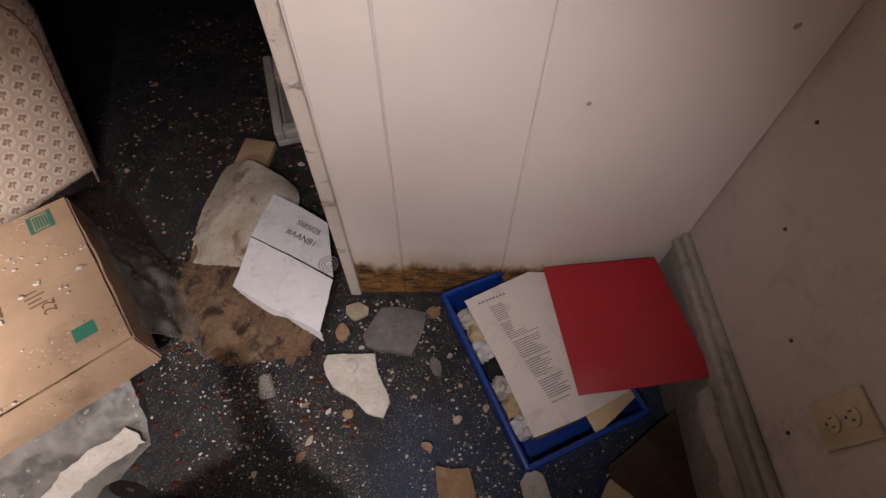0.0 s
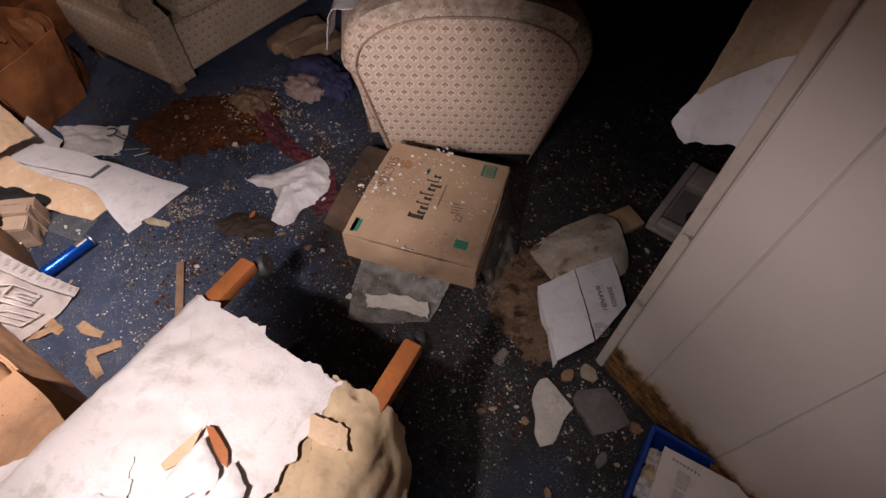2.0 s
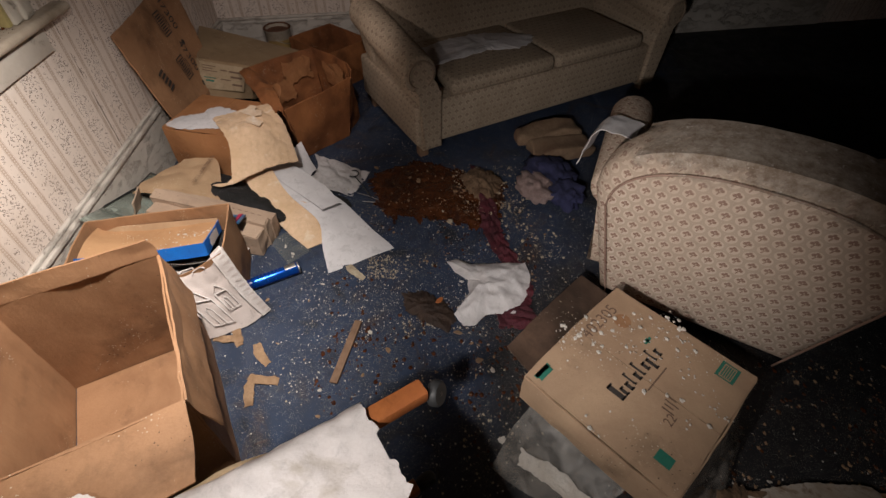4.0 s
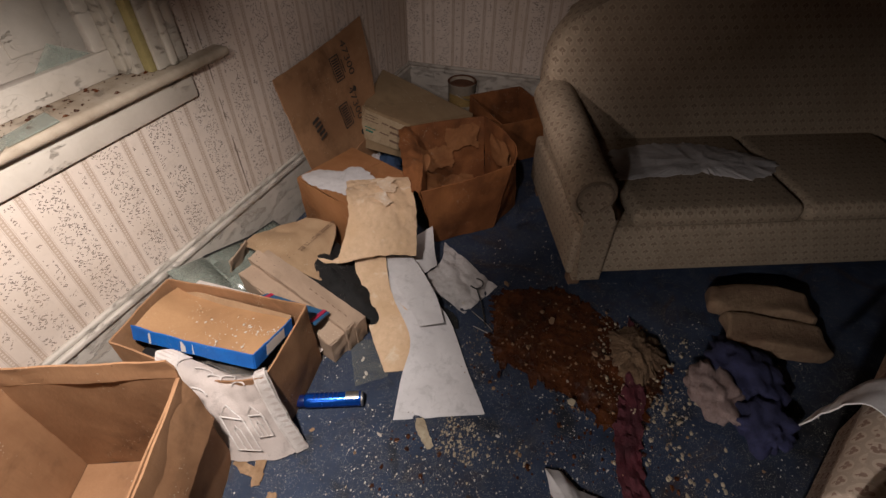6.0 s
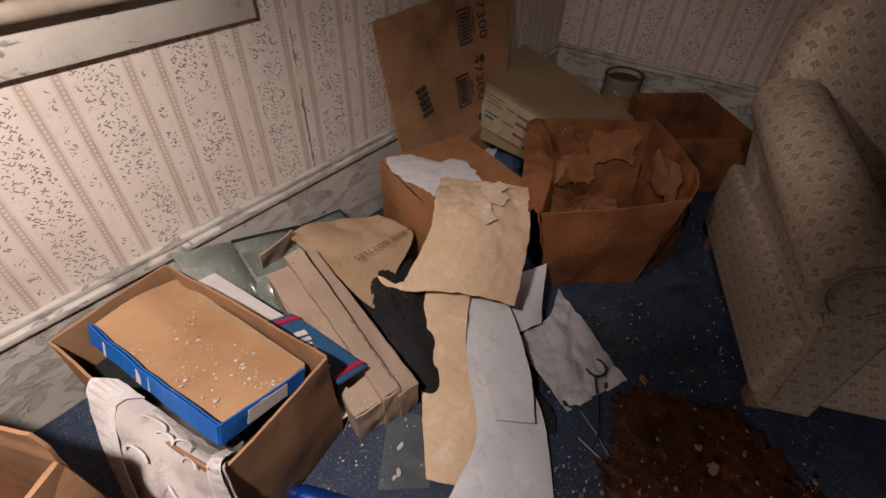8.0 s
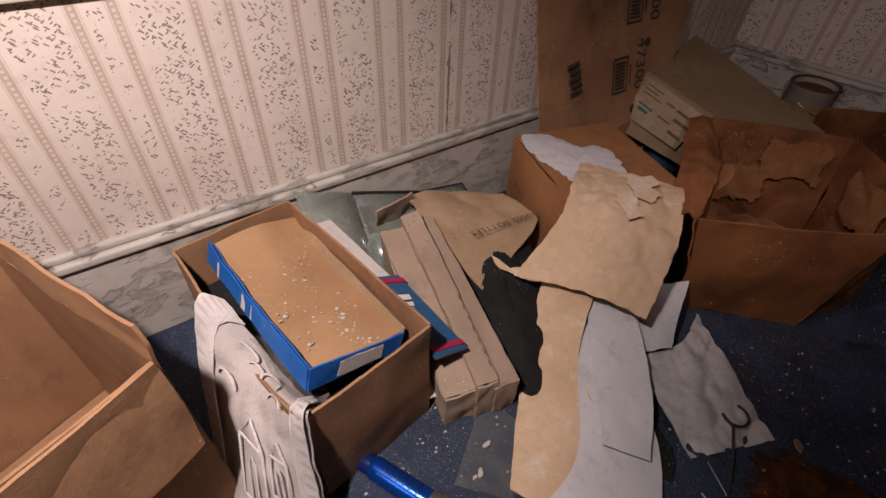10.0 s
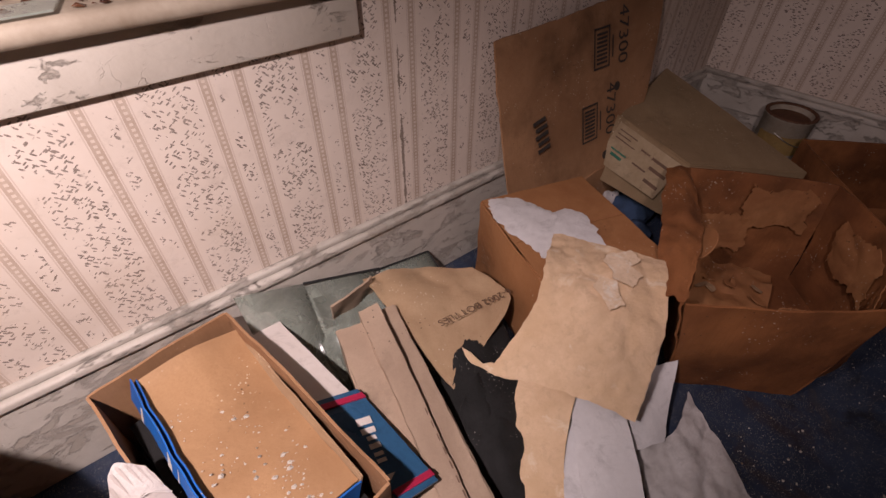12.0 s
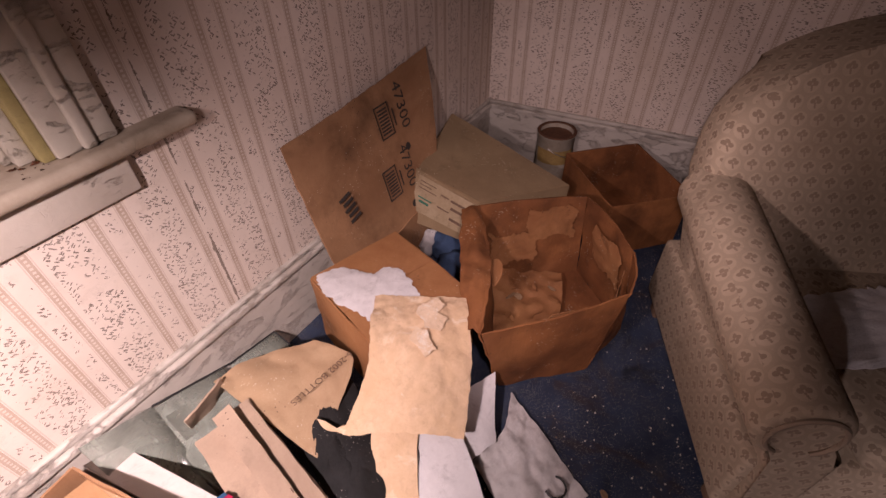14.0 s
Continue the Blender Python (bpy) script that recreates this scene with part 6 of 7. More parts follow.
bm = bmesh.new()
sheet(bm, [[(-2.36, -1.20, 0.12), (-2.52, -1.30, 0.16), (-2.68, -1.34, 0.12)], [(-2.30, -1.04, 0.08), (-2.42, -1.06, 0.12), (-2.56, -1.1, 0.10)], [(-2.28, -0.92, 0.01), (-2.36, -0.86, 0.02), (-2.46, -0.84, 0.02)]], 24, 26, 0.01, 0.0, 0.008, 0.10, 128, 0.003)
jacket = tagged(part("black_jacket", bm, M_black), "black crumpled garment with dusty marks", "garment")
bm = bmesh.new()
sheet(bm, [[(-2.60, -1.13, 0.176), (-2.615, -1.105, 0.174)], [(-2.555, -1.105, 0.170), (-2.57, -1.08, 0.168)]], 6, 6, 0.002, 0.001, 0.002, 0.05, 130)
part("tag", bm, M_sheetpaper, jacket, "small white tag")
bm = bmesh.new()
sheet(bm, [[(-2.34, -1.10, 0.125), (-2.42, -1.14, 0.145), (-2.50, -1.16, 0.135)], [(-2.30, -0.98, 0.075), (-2.37, -0.98, 0.105), (-2.44, -0.99, 0.095)], [(-2.27, -0.87, 0.012), (-2.33, -0.83, 0.04), (-2.40, -0.82, 0.02)]], 20, 26, 0.006, 0.002, 0.010, 0.07, 131, 0.003)
part("sleeve", bm, M_black, jacket, "folded black sleeve")

# folded kraft cartons and glass along the wall
strip = thing("folded_card_strip", "long folded corrugated carton strip with dusty folds", "cardboard strip", Matrix())
for k, (o, h, wdt) in enumerate(((0.0, 0.215, 0.09), (0.075, 0.245, 0.055), (0.12, 0.215, 0.06))):
    a, b = Vector((-2.20 - o * 0.93, -1.44 + o * 0.05, 0.0)), Vector((-2.085 - o * 1.0, -0.935 + o * 0.34, 0.0))
    d = (b - a).normalized()
    s = Vector((d.y, -d.x, 0)) * -wdt
    bm = bmesh.new()
    sheet(bm, [[a + Vector((0, 0, h)), a + s + Vector((0, 0, h + 0.01 * (k == 1)))], [a.lerp(b, 0.5) + Vector((0, 0, h * 0.82)), a.lerp(b, 0.5) + s + Vector((0, 0, h * 0.82))], [b + Vector((0, 0, h * 0.55)), b + s + Vector((0, 0, h * 0.55))]], 8, 26, 0.012, 0.004, 0.003, 0.1, 131 + k)
    part("fold", bm, M_strip, strip)
    bm = bmesh.new()
    q = a + s if k == 2 else a
    q2 = b + s if k == 2 else b
    sheet(bm, [[q + Vector((0, 0, 0.008)), q + Vector((0, 0, h))], [q2 + Vector((0, 0, 0.008)), q2 + Vector((0, 0, h * 0.55))]], 8, 22, 0.006, 0.004, 0.004, 0.1, 141 + k)
    part("side_fold", bm, M_strip, strip)
    bm = bmesh.new()
    sheet(bm, [[b + Vector((0, 0, 0.006)), b + s + Vector((0, 0, 0.006))], [b + Vector((0, 0, h * 0.56)), b + s + Vector((0, 0, h * 0.56))]], 8, 8, 0.006, 0.006, 0.006, 0.05, 148 + k)
    part("end_fold", bm, M_strip, strip, "crushed folded end")
    for i in range(0 if k == 2 else 16):
        p, q = (a.lerp(b, 0.04 + 0.058 * i), a.lerp(b, 0.07 + 0.058 * i))
        zz = [h * (1 - 0.36 * f - 0.09 * f * f) + 0.0085 for f in (0.04 + 0.058 * i, 0.07 + 0.058 * i)]
        bm = bmesh.new()
        w = s.normalized() * 0.003
        bm.faces.new([bm.verts.new(v) for v in (p + s * 0.9 + Vector((0, 0, zz[0])), q + s * 0.9 + Vector((0, 0, zz[1])), q + s * 0.9 + w + Vector((0, 0, zz[1])), p + s * 0.9 + w + Vector((0, 0, zz[0])))])
        part("perforation", bm, M_brownink, strip, "", False)
kp = thing("kraft_carton_piece", "torn kraft carton piece printed with the word BOTTLES", "cardboard piece", Matrix())
bm = bmesh.new()
sheet(bm, [[(-2.36, -1.57, 0.21), (-2.50, -1.53, 0.20), (-2.65, -1.41, 0.20)], [(-2.36, -1.42, 0.20), (-2.52, -1.36, 0.19), (-2.67, -1.26, 0.19)], [(-2.37, -1.16, 0.12), (-2.43, -1.18, 0.13), (-2.52, -1.20, 0.15)]], 30, 26, 0.005, 0.004, 0.008, 0.10, 145, 0.003)
part("card_panel", bm, M_kraft, kp)
bm = bmesh.new()
sheet(bm, [[(-2.24, -1.56, 0.02), (-2.38, -1.58, 0.02)], [(-2.22, -1.50, 0.25), (-2.37, -1.54, 0.24)]], 10, 12, 0.006, 0.006, 0.008, 0.08, 146)
part("end_flap", bm, M_strip, kp)
letters("6-2002 BOTTLES", 0.034, M_brownink, kp, Matrix.Translation((-2.555, -1.285, 0.203)) @ pose(0, 0, 0, 5, 0, -8))
for k, pts in enumerate(([(-2.02, -1.60, 0.335), (-2.20, -1.62, 0.25), (-2.16, -1.34, 0.05), (-2.02, -1.36, 0.10)], [(-2.18, -1.615, 0.25), (-2.42, -1.62, 0.17), (-2.40, -1.30, 0.03), (-2.15, -1.33, 0.05)], [(-2.44, -1.61, 0.16), (-2.63, -1.61, 0.13), (-2.64, -1.44, 0.008), (-2.50, -1.40, 0.008)])):
    bm = bmesh.new()
    sheet(bm, quad(*pts), 2, 2, 0.004)
    tagged(part("glass_sheet", bm, M_glass, None, "", False), "dirty greenish pane of glass leaning on the baseboard", "glass pane", "loose panes")
bm = bmesh.new()
extruded(bm, [(-2.20, -0.93), (-2.26, -0.82), (-2.11, -0.70), (-2.02, -0.80)], 0.003, pose(0, 0, 0.002), 0.0008, 1)
tagged(part("glass_sheet", bm, M_glass_clear, None, "", False), "clear dusty pane of glass lying on the carpet", "glass pane", "loose panes")
for x, y, a, sx in ((-2.085, -0.785, 40, 0.022), (-2.14, -0.83, 10, 0.018), (-1.88, -0.62, 70, 0.014)):
    bm = bmesh.new()
    chip(bm, (x, y, 0.007), (sx, sx * 0.45), 0.004, int(700 + a), 0.05, 6, a)
    tagged(part("plaster_chip", bm, M_plaster), "small white plaster chip on the carpet", "plaster piece", "broken plaster")
for pts in ([(-2.20, -1.615, 0.255), (-2.44, -1.61, 0.17)], [(-2.44, -1.612, 0.165), (-2.63, -1.61, 0.135), (-2.65, -1.44, 0.012)]):
    bm = bmesh.new()
    tube(bm, pts, 0.004, 6)
    tagged(part("glazing_strip", bm, M_rubber), "black rubber strip along the glass edge", "strip", "glazing strips")
mag = thing("booklet", "white-backed booklet with a blue printed cover", "booklet", Matrix())
bm = bmesh.new()
sheet(bm, [[(-2.00, -1.60, 0.270), (-2.085, -1.585, 0.245)], [(-2.062, -1.22, 0.235), (-2.145, -1.22, 0.205)]], 8, 20, 0.008, 0.001, 0.002, 0.2, 151)
part("spine_page", bm, M_sheetpaper, mag)
bm = bmesh.new()
sheet(bm, [[(-2.058, -1.27, 0.250), (-2.155, -1.26, 0.215)], [(-2.092, -0.985, 0.218), (-2.182, -0.985, 0.188)]], 12, 16, 0.008, 0.001, 0.002, 0.2, 152)
part("cover", bm, M_mag, mag, "blue printed cover")
bm = bmesh.new()
sheet(bm, [[(-2.060, -1.255, 0.2505), (-2.157, -1.245, 0.2155)], [(-2.062, -1.24, 0.249), (-2.159, -1.23, 0.214)]], 8, 3, 0.010)
part("cover_band", bm, M_magenta, mag, "magenta line")
bm = bmesh.new()
sheet(bm, [[(-2.089, -1.015, 0.2225), (-2.180, -1.012, 0.1925)], [(-2.091, -1.0, 0.221), (-2.182, -0.997, 0.191)]], 8, 3, 0.010)
part("cover_band", bm, M_magenta, mag, "magenta line")
bm = bmesh.new()
sheet(bm, [[(-2.05, -1.04, 0.10), (-2.20, -1.05, 0.04)], [(-2.06, -0.99, 0.06), (-2.18, -0.98, 0.012)]], 8, 8, 0.003, 0.004, 0.002, 0.1, 153)
part("inner_page", bm, M_sheetpaper, mag)
MAGM = Matrix.Translation((-2.114, -1.12, 0.2265)) @ pose(0, 0, 0, -6.4, -20, 0) @ pose(0, 0, 0, 0, 0, -97)
for x, w, h in ((-0.085, 0.012, 0.03), (-0.045, 0.009, 0.022), (-0.030, 0.009, 0.022), (-0.012, 0.012, 0.026), (0.008, 0.010, 0.022), (0.024, 0.014, 0.034), (0.046, 0.018, 0.036)):
    bars([(x, -h / 2, x + w, h / 2)], MAGM, M_sheetpaper, mag, "printing", "white printed bar")

# lace cloth hanging out of the box
lace = thing("lace_cloth", "white figured lace cloth spilling from the box", "lace cloth", Matrix())
LNET = [[(-1.745, -1.29, 0.345), (-1.785, -1.165, 0.245), (-1.805, -1.06, 0.245), (-1.815, -0.965, 0.325)], [(-1.700, -1.31, 0.362), (-1.738, -1.17, 0.262), (-1.758, -1.06, 0.268), (-1.783, -0.938, 0.360)],
        [(-1.655, -1.25, 0.25), (-1.69, -1.13, 0.21), (-1.72, -1.02, 0.20), (-1.765, -0.905, 0.24)], [(-1.625, -1.17, 0.13), (-1.655, -1.07, 0.11), (-1.69, -0.97, 0.11), (-1.755, -0.87, 0.12)], [(-1.59, -1.09, 0.012), (-1.62, -1.00, 0.012), (-1.665, -0.90, 0.012), (-1.745, -0.83, 0.012)]]
bm = bmesh.new()
sheet(bm, LNET, 40, 44, 0.002, 0.006, 0.008, 0.09, 161, 0.001)
part("net_ground", bm, M_lacehole, lace, "fine net")


def on_net(net, u, v, lift):
    rows = [[Vector(p) for p in r] for r in net]
    p = along([along(r, u) for r in rows], v)
    du = along([along(r, min(u + 0.02, 1)) for r in rows], v) - along([along(r, max(u - 0.02, 0)) for r in rows], v)
    dv = along([along(r, u) for r in rows], min(v + 0.02, 1)) - along([along(r, u) for r in rows], max(v - 0.02, 0))
    n = du.cross(dv).normalized()
    if n.z < 0:
        n = -n
    return p + n * lift


for edge in (0, 1):
    lo, hi = ((0.0, 0.15), (0.85, 1.0))[edge]
    bm = bmesh.new()
    sheet(bm, [[on_net(LNET, u, v / 10, 0.004) for u in (lo, (lo + hi) / 2, hi)] for v in range(11)], 8, 50, 0.0012, 0.006, 0.0, 0.1, 165 + edge)
    part("border", bm, M_lace, lace, "dense white scalloped border")
    for k in range(17):
        v0 = (k + 0.55) / 17
        mid, reach = (lo + hi) / 2 + (0.012 if edge else -0.012), 0.052
        drop = [(mid + reach * math.cos(a) * (1 if edge else -1), v0 + 0.019 * math.sin(a) * (0.62 + 0.38 * math.cos(a))) for a in [math.radians(40 * i) for i in range(9)]]
        bm = bmesh.new()
        bm.faces.new([bm.verts.new(on_net(LNET, min(max(u, 0), 1), min(max(v, 0), 1), 0.0062)) for u, v in drop])
        part("eyelet", bm, M_lacehole, lace, "leaf-shaped net opening")
    bm = bmesh.new()
    tube(bm, [on_net(LNET, hi if edge == 0 else lo, v / 12, 0.005) for v in range(13)], 0.0022, 6)
    part("border_cord", bm, M_lace, lace)
for u0, v0, w, h in ((0.35, 0.62, 0.24, 0.26), (0.66, 0.58, 0.12, 0.20)):
    bm = bmesh.new()
    tube(bm, [on_net(LNET, u0 + a * w, v0 + b * h, 0.006) for a, b in ((0, 0), (0, 1), (1, 1), (1, 0), (0.5, -0.45), (0, 0), (1, 0))], 0.0028, 5)
    tube(bm, [on_net(LNET, u0 + a * w, v0 + b * h, 0.006) for a, b in ((0.35, 1), (0.35, 0.4), (0.5, 0.25), (0.65, 0.4), (0.65, 1))], 0.0024, 5)
    part("house_motif", bm, M_lace, lace)
for u0, v0, r in ((0.4, 0.25, 0.07), (0.55, 0.22, 0.09), (0.68, 0.30, 0.07), (0.25, 0.45, 0.06), (0.3, 0.2, 0.06)):
    bm = bmesh.new()
    tube(bm, [on_net(LNET, u0 + r * math.cos(a), v0 - 0.7 * r * math.sin(a), 0.006) for a in [math.radians(20 * i) for i in range(10)]], 0.003, 5)
    part("cloud_motif", bm, M_lace, lace)

# spray can on the carpet
A, B = Vector((-1.868, -0.964, 0.029)), Vector((-1.975, -0.735, 0.029))
can = thing("spray_can", "blue metallic spray can lying on the carpet", "spray can", Matrix.Translation(A) @ (B - A).to_track_quat("Z", "Y").to_matrix().to_4x4())
CL = (B - A).length
bm = bmesh.new()
lathe(bm, [(0.020, 0.030), (0.0265, 0.042), (0.027, 0.05), (0.027, CL - 0.012), (0.0265, CL - 0.008)], None, 24)
part("body", bm, M_can_blue, can)
bm = bmesh.new()
lathe(bm, [(0.012, 0.0), (0.020, 0.002), (0.0235, 0.012), (0.0235, 0.034), (0.020, 0.036)], None, 20)
part("cap", bm, M_can_cap, can, "dark blue cap")
bm = bmesh.new()
lathe(bm, [(0.0255, CL - 0.009), (0.0275, CL - 0.006), (0.0275, CL - 0.001), (0.024, CL)], None, 24)
part("base_rim", bm, M_steel, can, "steel rim")
bm = bmesh.new()
sheet(bm, [[(0.0276 * math.cos(a), 0.0276 * math.sin(a), z) for a in [math.radians(30 + 15 * i) for i in range(7)]] for z in (CL - 0.065, CL - 0.015)], 12, 4, 0.0006)
part("label", bm, M_steel, can, "silver label")
for k in range(6):
    bm = bmesh.new()
    z0 = 0.07 + 0.017 * k
    sheet(bm, [[(0.0275 * math.cos(a), 0.0275 * math.sin(a), z) for a in [math.radians(40 + 14 * i) for i in range(6)]] for z in (z0, z0 + 0.006)], 10, 2, 0.0005)
    part("printing", bm, M_can_cap, can, "dark printed bar")

# paint tin in the corner
tin = thing("paint_tin", "old paint tin with rusty lid and yellow label", "paint tin", pose(-4.27, -1.19, 0.0) @ Matrix.Diagonal((1.28, 1.28, 0.9, 1)))
bm = bmesh.new()
lathe(bm, [(0.075, 0.0), (0.078, 0.006), (0.076, 0.012), (0.076, 0.325), (0.080, 0.33), (0.080, 0.338), (0.068, 0.338), (0.066, 0.31)], None, 28)
part("body", bm, M_tin_label, tin)
bm = bmesh.new()
lathe(bm, [(0.065, 0.305), (0.065, 0.313), (0.03, 0.315)], None, 24)
part("lid", bm, M_rust, tin, "rusty lid")
bm = bmesh.new()
tube(bm, [(0.074 * math.cos(a), 0.074 * math.sin(a), 0.338) for a in [math.radians(15 * i) for i in range(25)]], 0.007, 6)
part("rim", bm, M_rust, tin, "rusty rim")
bm = bmesh.new()
sheet(bm, [[(0.0775 * math.cos(a), 0.0775 * math.sin(a), z) for a in [math.radians(-40 + 15 * i) for i in range(9)]] for z in (0.17, 0.26)], 14, 4, 0.0006, 0.003)
part("label", bm, M_yellow, tin, "yellow label")
bm = bmesh.new()
tube(bm, [(0.078 * math.cos(a), 0.078 * math.sin(a), 0.27 - 0.06 * abs(math.sin(a))) for a in [math.radians(10 * i) for i in range(19)]], 0.003, 6)
part("handle", bm, M_steel, tin)

# white paper on the closed box lid
bm = bmesh.new()
patch(bm, [(-2.80, -1.515), (-2.88, -1.47), (-2.905, -1.40), (-2.915, -1.345), (-2.96, -1.335), (-2.985, -1.285), (-2.965, -1.225), (-2.905, -1.125), (-2.815, -1.20), (-2.74, -1.20), (-2.75, -1.295), (-2.74, -1.36), (-2.755, -1.44)], 0.326, 0.006, 0.004, 0.09, 171, 0.0015, 14, 0.008, 0.010)
tagged(part("torn_paper", bm, M_white), "torn white paper lying on a box lid", "paper sheet")
for k, (x, y, mt, r) in enumerate(((-3.46, -1.36, M_denim, (0.10, 0.08, 0.07)), (-3.34, -1.27, M_denim, (0.08, 0.07, 0.06)), (-3.42, -1.44, M_cloth, (0.07, 0.035, 0.075)))):
    bm = bmesh.new()
    lump(bm, (x, y, 0.05), r, 180 + k, 0.4, 3)
    tagged(part("crumpled_jeans" if k < 2 else "pale_rag", bm, mt, None, "", True, 2.0), "faded blue denim bundled between the boxes" if k < 2 else "pale rag among the bundled clothes", "clothes", "clothes in the corner")

# ---- rotten heap, cloths and cushions before the sofa ----
rng = random.Random(12)
bm = bmesh.new()
sheet(bm, [[(-2.74, -0.42, 0.004), (-2.82, -0.10, 0.006), (-2.60, 0.34, 0.004)], [(-2.56, -0.40, 0.012), (-2.56, -0.05, 0.018), (-2.40, 0.30, 0.012)], [(-2.36, -0.34, 0.006), (-2.28, 0.02, 0.01), (-2.20, 0.20, 0.006)]], 90, 80, 0.006, 0.11, 0.008, 0.14, 191, 0.005)
tagged(part("rotted_mass", bm, M_rot), "reddish brown rotted mass on the carpet", "rubbish heap", "", "")
for k in range(26):
    x, y = rng.uniform(-2.76, -2.25), rng.uniform(-0.42, 0.36)
    s = rng.choice((0.008, 0.010, 0.012, 0.016, 0.020, 0.026))
    bm = bmesh.new()
    chip(bm, (x, y, 0.016 + rng.uniform(0, 0.012)), (s, s * rng.uniform(0.4, 0.9)), 0.006, 300 + k, 0.35)
    tagged(part("debris_piece", bm, (M_crumb, M_tan_piece, M_rot, M_plaster)[rng.choice((0, 1, 1, 2, 2, 2, 3))]), "crumbly piece of rotted padding", "debris", "rotted debris")
for k, net in enumerate(([[(-2.78, 0.16, 0.03), (-2.70, 0.22, 0.03)], [(-2.50, 0.18, 0.04), (-2.45, 0.25, 0.04)], [(-2.20, 0.17, 0.02), (-2.16, 0.27, 0.02)], [(-1.92, 0.25, 0.012), (-1.90, 0.34, 0.012)]],
                         [[(-1.86, 0.12, 0.01), (-1.84, 0.34, 0.01)], [(-1.70, 0.14, 0.025), (-1.68, 0.32, 0.025)], [(-1.58, 0.18, 0.008), (-1.58, 0.30, 0.008)]])):
    bm = bmesh.new()
    sheet(bm, net, 22, 60, 0.004, 0.03, 0.014, 0.05, 195 + k, 0.006)
    tagged(part("crimson_rag", bm, M_crimson), "dark crimson rag trodden into the carpet", "rag", "rags")
bm = bmesh.new()
patch(bm, [(-1.985, -0.035), (-1.995, 0.02), (-1.955, 0.085), (-1.955, 0.245), (-1.945, 0.34), (-1.86, 0.35), (-1.765, 0.325), (-1.655, 0.24), (-1.655, 0.11), (-1.60, 0.06), (-1.60, 0.01), (-1.665, -0.025), (-1.775, 0.05), (-1.86, 0.055), (-1.91, 0.0)], 0.008, 0.040, 0.016, 0.085, 198, 0.004, 22, 0.010, 0.003)
tagged(part("white_rag", bm, M_cloth), "crumpled white rag on the carpet", "rag", "rags")
bm = bmesh.new()
patch(bm, [(-1.80, -0.25), (-1.81, -0.155), (-1.735, -0.055), (-1.64, -0.02), (-1.575, -0.06), (-1.645, -0.165), (-1.70, -0.24)], 0.004, 0.016, 0.012, 0.05, 203, 0.003, 14, 0.008, 0.016)
tagged(part("matted_rag", bm, plain("matted_brown_cloth", (0.055, 0.032, 0.020), (0.025, 0.014, 0.010), 0.55, 14, 90, 0.8, 0.006, (0.22, 0.16, 0.10), 0.34)), "dark brown matted rag on the carpet", "rag", "rags")
bm = bmesh.new()
chip(bm, (-1.735, -0.085, 0.030), (0.032, 0.018), 0.004, 620, 0.1)
tagged(part("orange_scrap", bm, M_wood), "small orange scrap on the matted rag", "scrap")
bm = bmesh.new()
patch(bm, [(-2.66, 0.10), (-2.74, 0.19), (-2.68, 0.30), (-2.60, 0.33), (-2.50, 0.28), (-2.40, 0.25), (-2.43, 0.18), (-2.52, 0.12)], 0.008, 0.045, 0.020, 0.05, 204, 0.004, 18, 0.008, 0.022)
tagged(part("crumbled_foam", bm, plain("crumbled_tan_foam", (0.20, 0.130, 0.075), (0.09, 0.050, 0.026), 0.9, 16, 70, 0.9, 0.008, (0.34, 0.26, 0.16), 0.34, grime=0.7)), "crumbled tan foam padding beside the rotted mass", "foam")
for k, (c, r, mt, lab, a) in enumerate((((-2.62, 0.62, 0.05), (0.16, 0.11, 0.06), M_navy, "dark navy bundled cloth", 30), ((-2.42, 0.66, 0.05), (0.10, 0.09, 0.06), M_navy, "dark navy bundled cloth", 0), ((-2.50, 0.50, 0.05), (0.12, 0.09, 0.05), M_wad, "pinkish grey wad of padding", 10))):
    bm = bmesh.new()
    lump(bm, c, r, 210 + k, 0.5, 4, 2.6, pose(0, 0, 0, 0, 0, a))
    tagged(part("cloth_bundle", bm, mt, None, "", True, 2.0), lab + " on the floor", "cloth", "rags")
for k, (x, y, z) in enumerate(((-3.02, 0.68, 0.07), (-2.86, 0.74, 0.055))):
    bm = bmesh.new()
    block(bm, (-0.21, -0.085, -0.045), (0.21, 0.085, 0.045), 0.035, 4)
    bmesh.ops.subdivide_edges(bm, edges=bm.edges, cuts=3, use_grid_fill=True)
    for v in bm.verts:
        v.co += 0.035 * noise.noise_vector(v.co * 8 + Vector((k, 0, 0)))
    bmesh.ops.transform(bm, matrix=pose(x, y, z, 6, 0, 104), verts=bm.verts)
    tagged(part("rotten_cushion", bm, plain("rotten_cushion_cloth", (0.27, 0.185, 0.115), (0.15, 0.09, 0.055), 0.95, 7, 70, 0.7, 0.006, (0.07, 0.035, 0.02), 0.36), None, "", True, 1.5), "brown rotten cushion lying before the sofa", "cushion", "cushions")
# laths and flakes
for x0, y0, x1, y1, w in ((-1.66, -0.44, -1.37, -0.52, 0.016), ):
    bm = bmesh.new()
    block(bm, (0, -w, 0.003), (math.hypot(x1 - x0, y1 - y0), w, 0.012), 0.002, 1)
    bmesh.ops.transform(bm, matrix=frame_of((x0, y0), (x1, y1)), verts=bm.verts)
    tagged(part("wood_lath", bm, M_stick), "weathered wooden lath on the carpet", "lath")
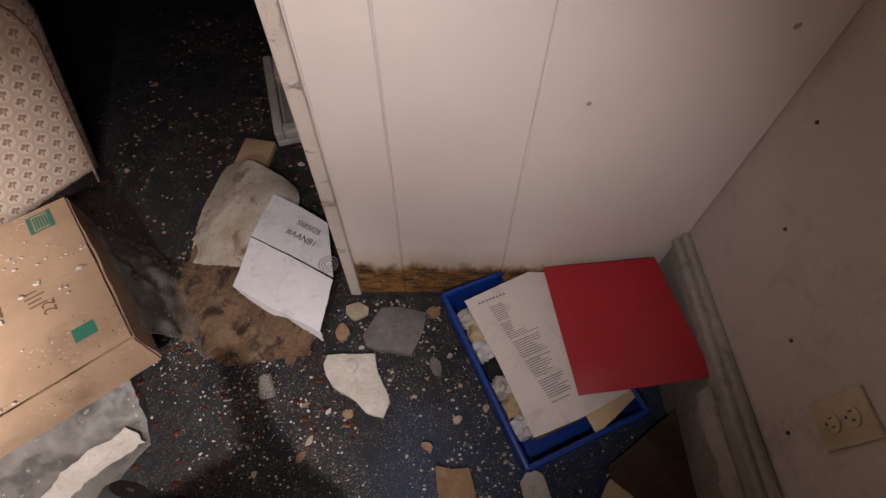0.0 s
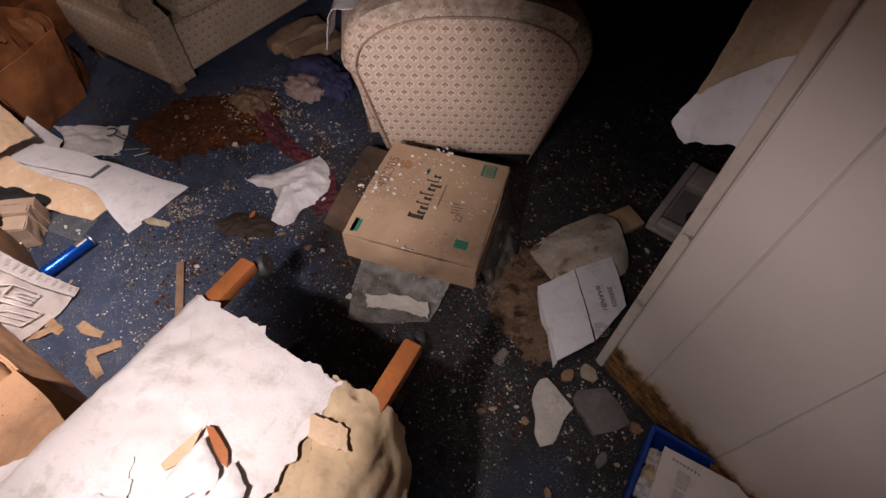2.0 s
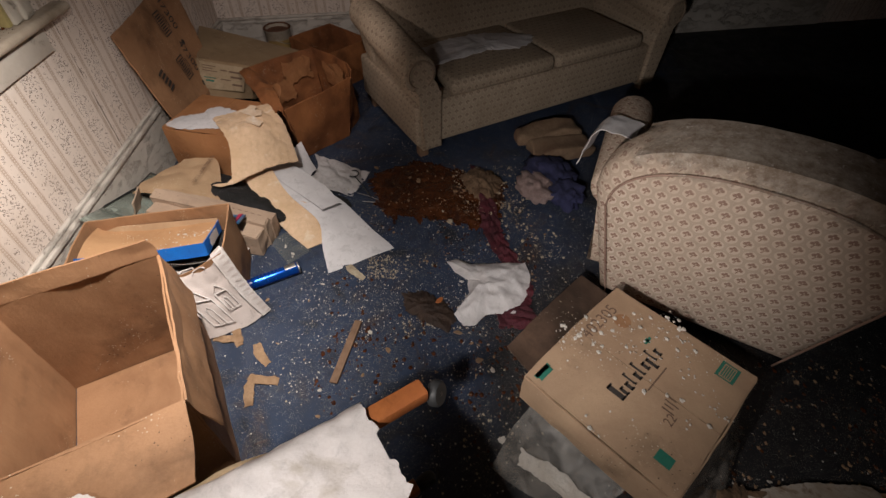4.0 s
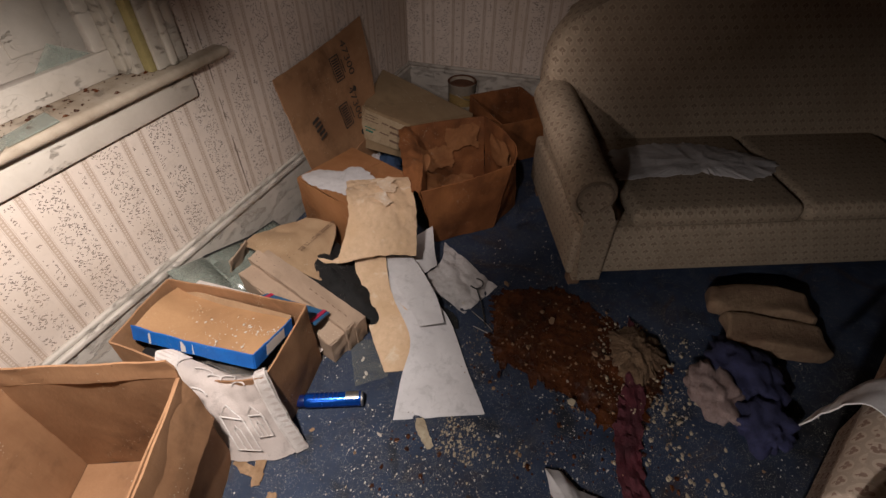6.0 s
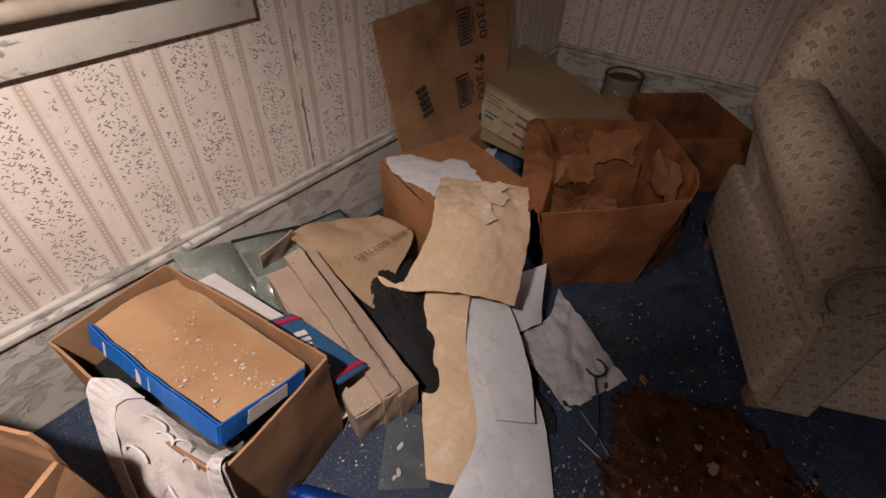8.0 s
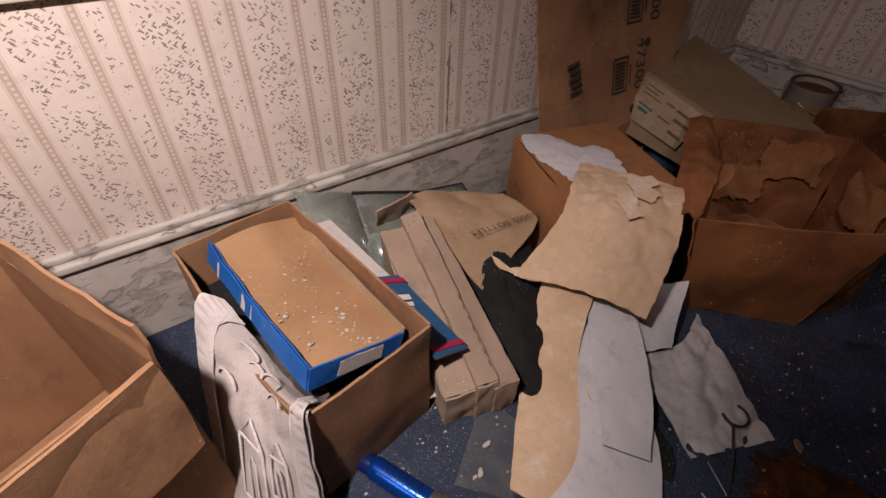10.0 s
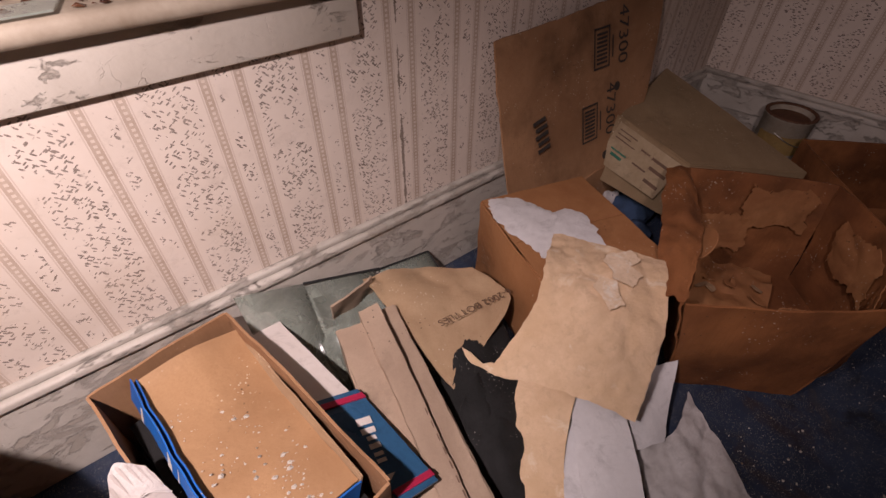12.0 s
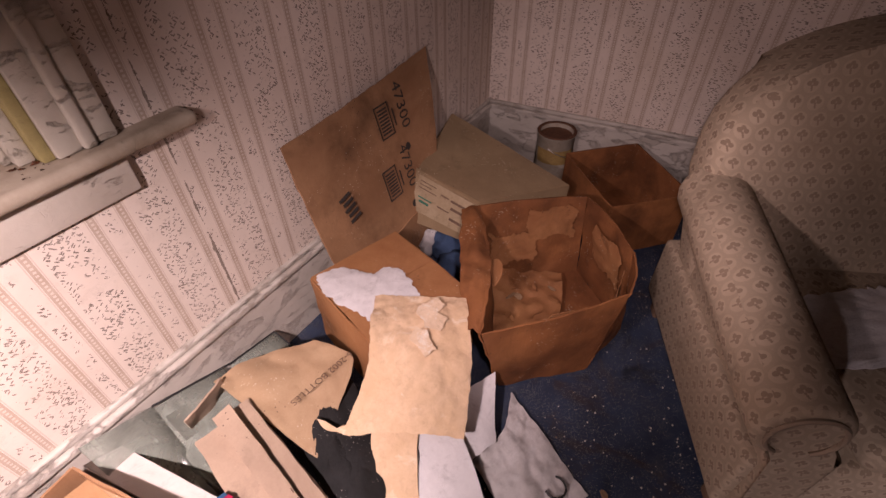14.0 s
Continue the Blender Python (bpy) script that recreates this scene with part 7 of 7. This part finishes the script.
for k, (x, y, a) in enumerate(((-1.52, -0.83, 30), (-1.40, -0.80, 70), (-1.63, -0.95, 10), (-1.95, -0.48, 40), (-1.60, -0.98, 80), (-1.36, -0.84, 0))):
    bm = bmesh.new()
    sheet(bm, [[(-0.06, -0.012, 0.006), (-0.055, 0.015, 0.008)], [(0.0, -0.018, 0.014), (0.005, 0.02, 0.012)], [(0.07, 0.0, 0.006), (0.06, 0.026, 0.006)]], 8, 14, 0.003, 0.010, 0.006, 0.05, 220 + k)
    bmesh.ops.transform(bm, matrix=pose(x, y, 0, 0, 0, a), verts=bm.verts)
    tagged(part("peeled_flake", bm, M_tan_piece if k != 3 else M_crumb), "curled tan flake of peeled covering", "flake", "flakes")


rng = random.Random(77)
for k in range(60):
    zx = rng.choice(((-2.4, -0.9, -1.2, 0.2), (-1.7, 0.0, -0.9, 0.5), (-0.9, 0.2, 0.1, 0.65), (-1.5, 0.9, -0.5, 2.0), (-2.6, -0.6, -2.0, 0.0)))
    x, y = rng.uniform(zx[0], zx[2]), rng.uniform(zx[1], zx[3])
    s = rng.choice((0.008, 0.010, 0.012, 0.016, 0.022))
    bm = bmesh.new()
    chip(bm, (x, y, 0.002), (s, s * rng.uniform(0.45, 0.9)), 0.004, 500 + k, 0.08, 7)
    tagged(part("debris_piece", bm, rng.choice((M_plaster, M_crumb, M_plaster, M_tan_piece))), "small broken flake lying on the carpet", "debris", "flakes on the carpet")


# ---- crumbs and chips, too many to count ----
def scatter(name, n, zones, material, size, label, seed):
    """Tiny broken chips strewn over stretches of the floor (x0, y0, x1, y1, share, height)."""
    rng = random.Random(seed)
    verts, faces = [], []
    for x0, y0, x1, y1, share, z in zones:
        for _ in range(int(n * share)):
            for _try in range(6):
                x, y = rng.uniform(x0, x1), rng.uniform(y0, y1)
                if noise.noise(Vector((x * 3.1, y * 3.1, seed))) + 0.35 > rng.random() * 0.8:
                    break
            s = size * rng.choice((0.35, 0.4, 0.5, 0.5, 0.7, 0.8, 1.2, 2.0))
            h = s * rng.uniform(0.25, 0.7)
            i0 = len(verts)
            a0 = rng.uniform(0, 6.28)
            for q in range(5):
                a = a0 + q * 1.2566
                r = s * rng.uniform(0.5, 1.1)
                verts.append((x + r * math.cos(a), y + r * math.sin(a) * 0.8, z + rng.uniform(0, 0.002)))
            verts.append((x + s * 0.2, y, z + h))
            for q in range(5):
                faces.append((i0 + q, i0 + (q + 1) % 5, i0 + 5))
    me = bpy.data.meshes.new(name)
    me.from_pydata(verts, [], faces)
    me.materials.append(material)
    return tagged(new(name, me), label, "crumbs", "", "stuff")


ZONES = [(-2.9, -1.2, -0.5, 0.9, 0.34, 0.0), (-0.9, -0.1, 0.45, 0.75, 0.24, 0.0), (-2.3, -0.7, -1.3, 0.3, 0.20, 0.0), (-3.9, -0.7, -2.6, 0.1, 0.06, 0.0), (-1.6, 0.4, -0.2, 2.4, 0.07, 0.0)]
scatter("pale_crumbs", 11500, ZONES, M_plaster, 0.0025, "pale plaster crumbs strewn over the carpet", 3)
scatter("yellow_crumb_scatter", 1500, ZONES, M_crumb, 0.0032, "yellowish crumbs strewn over the carpet", 5)
scatter("tan_crumb_scatter", 170, ZONES, M_tan_piece, 0.0055, "tan flakes strewn over the carpet", 7)
scatter("foam_crumbs", 900, [(-2.75, 0.05, -2.30, 0.42, 0.5, 0.02), (-2.45, 0.18, -1.98, 0.55, 0.5, 0.0)], M_crumb, 0.0055, "tan foam crumbs strewn round the rotted mass", 27)
scatter("heap_crumbs", 520, [(-2.80, -0.45, -2.22, 0.38, 0.8, 0.016), (-2.3, -0.05, -1.6, 0.45, 0.3, 0.0)], M_tan_piece, 0.0045, "brown crumbs over the rotted heap", 13)
scatter("rotted_litter", 1500, [(-1.35, 0.85, -0.38, 2.3, 1.0, 0.0)], M_tan_piece, 0.005, "brown rotted litter over the floor", 23)
scatter("dark_crumbs", 2400, [(-1.7, 0.0, -0.3, 1.6, 0.7, 0.0), (-2.3, -0.6, -1.2, 0.4, 0.3, 0.0)], M_rot, 0.007, "dark rotted crumbs on the carpet", 15)
scatter("tray_side_crumbs", 260, [(-0.32, 0.45, 0.02, 0.75, 0.6, 0.0), (-0.15, 0.15, 0.15, 0.5, 0.4, 0.0)], M_crumb, 0.0042, "yellow plaster crumbs beside the tray", 17)
scatter("lid_crumbs", 190, [(0.03, 0.10, 0.12, 0.46, 0.6, 0.027), (0.11, 0.10, 0.21, 0.46, 0.4, 0.018)], M_plaster, 0.0038, "pale crumbs on the dusty lid", 19).matrix_world = LIDM
scatter("crumb_patches", 620, [(-2.06, -0.42, -1.90, -0.08, 0.9, 0.0), (-1.68, -0.25, -1.56, -0.12, 0.2, 0.0), (-1.78, -0.10, -1.55, 0.12, 0.2, 0.0), (-1.30, -0.05, -0.95, 0.2, 0.3, 0.0)], M_crumb, 0.0036, "patches of yellowish crumbs on the carpet", 21)
scatter("box_crumbs", 260, [(-1.42, 0.30, -0.98, 0.76, 1.0, 0.295)], M_plaster, 0.006, "pale crumbs on the printed box", 9)
scatter("sill_dirt", 260, [(WIN0 - 0.05, SOUTH - 0.1, WIN1, SOUTH + 0.04, 1.0, SILL + 0.003)], M_rot, 0.006, "dark dirt crumbs on the window sill", 11)
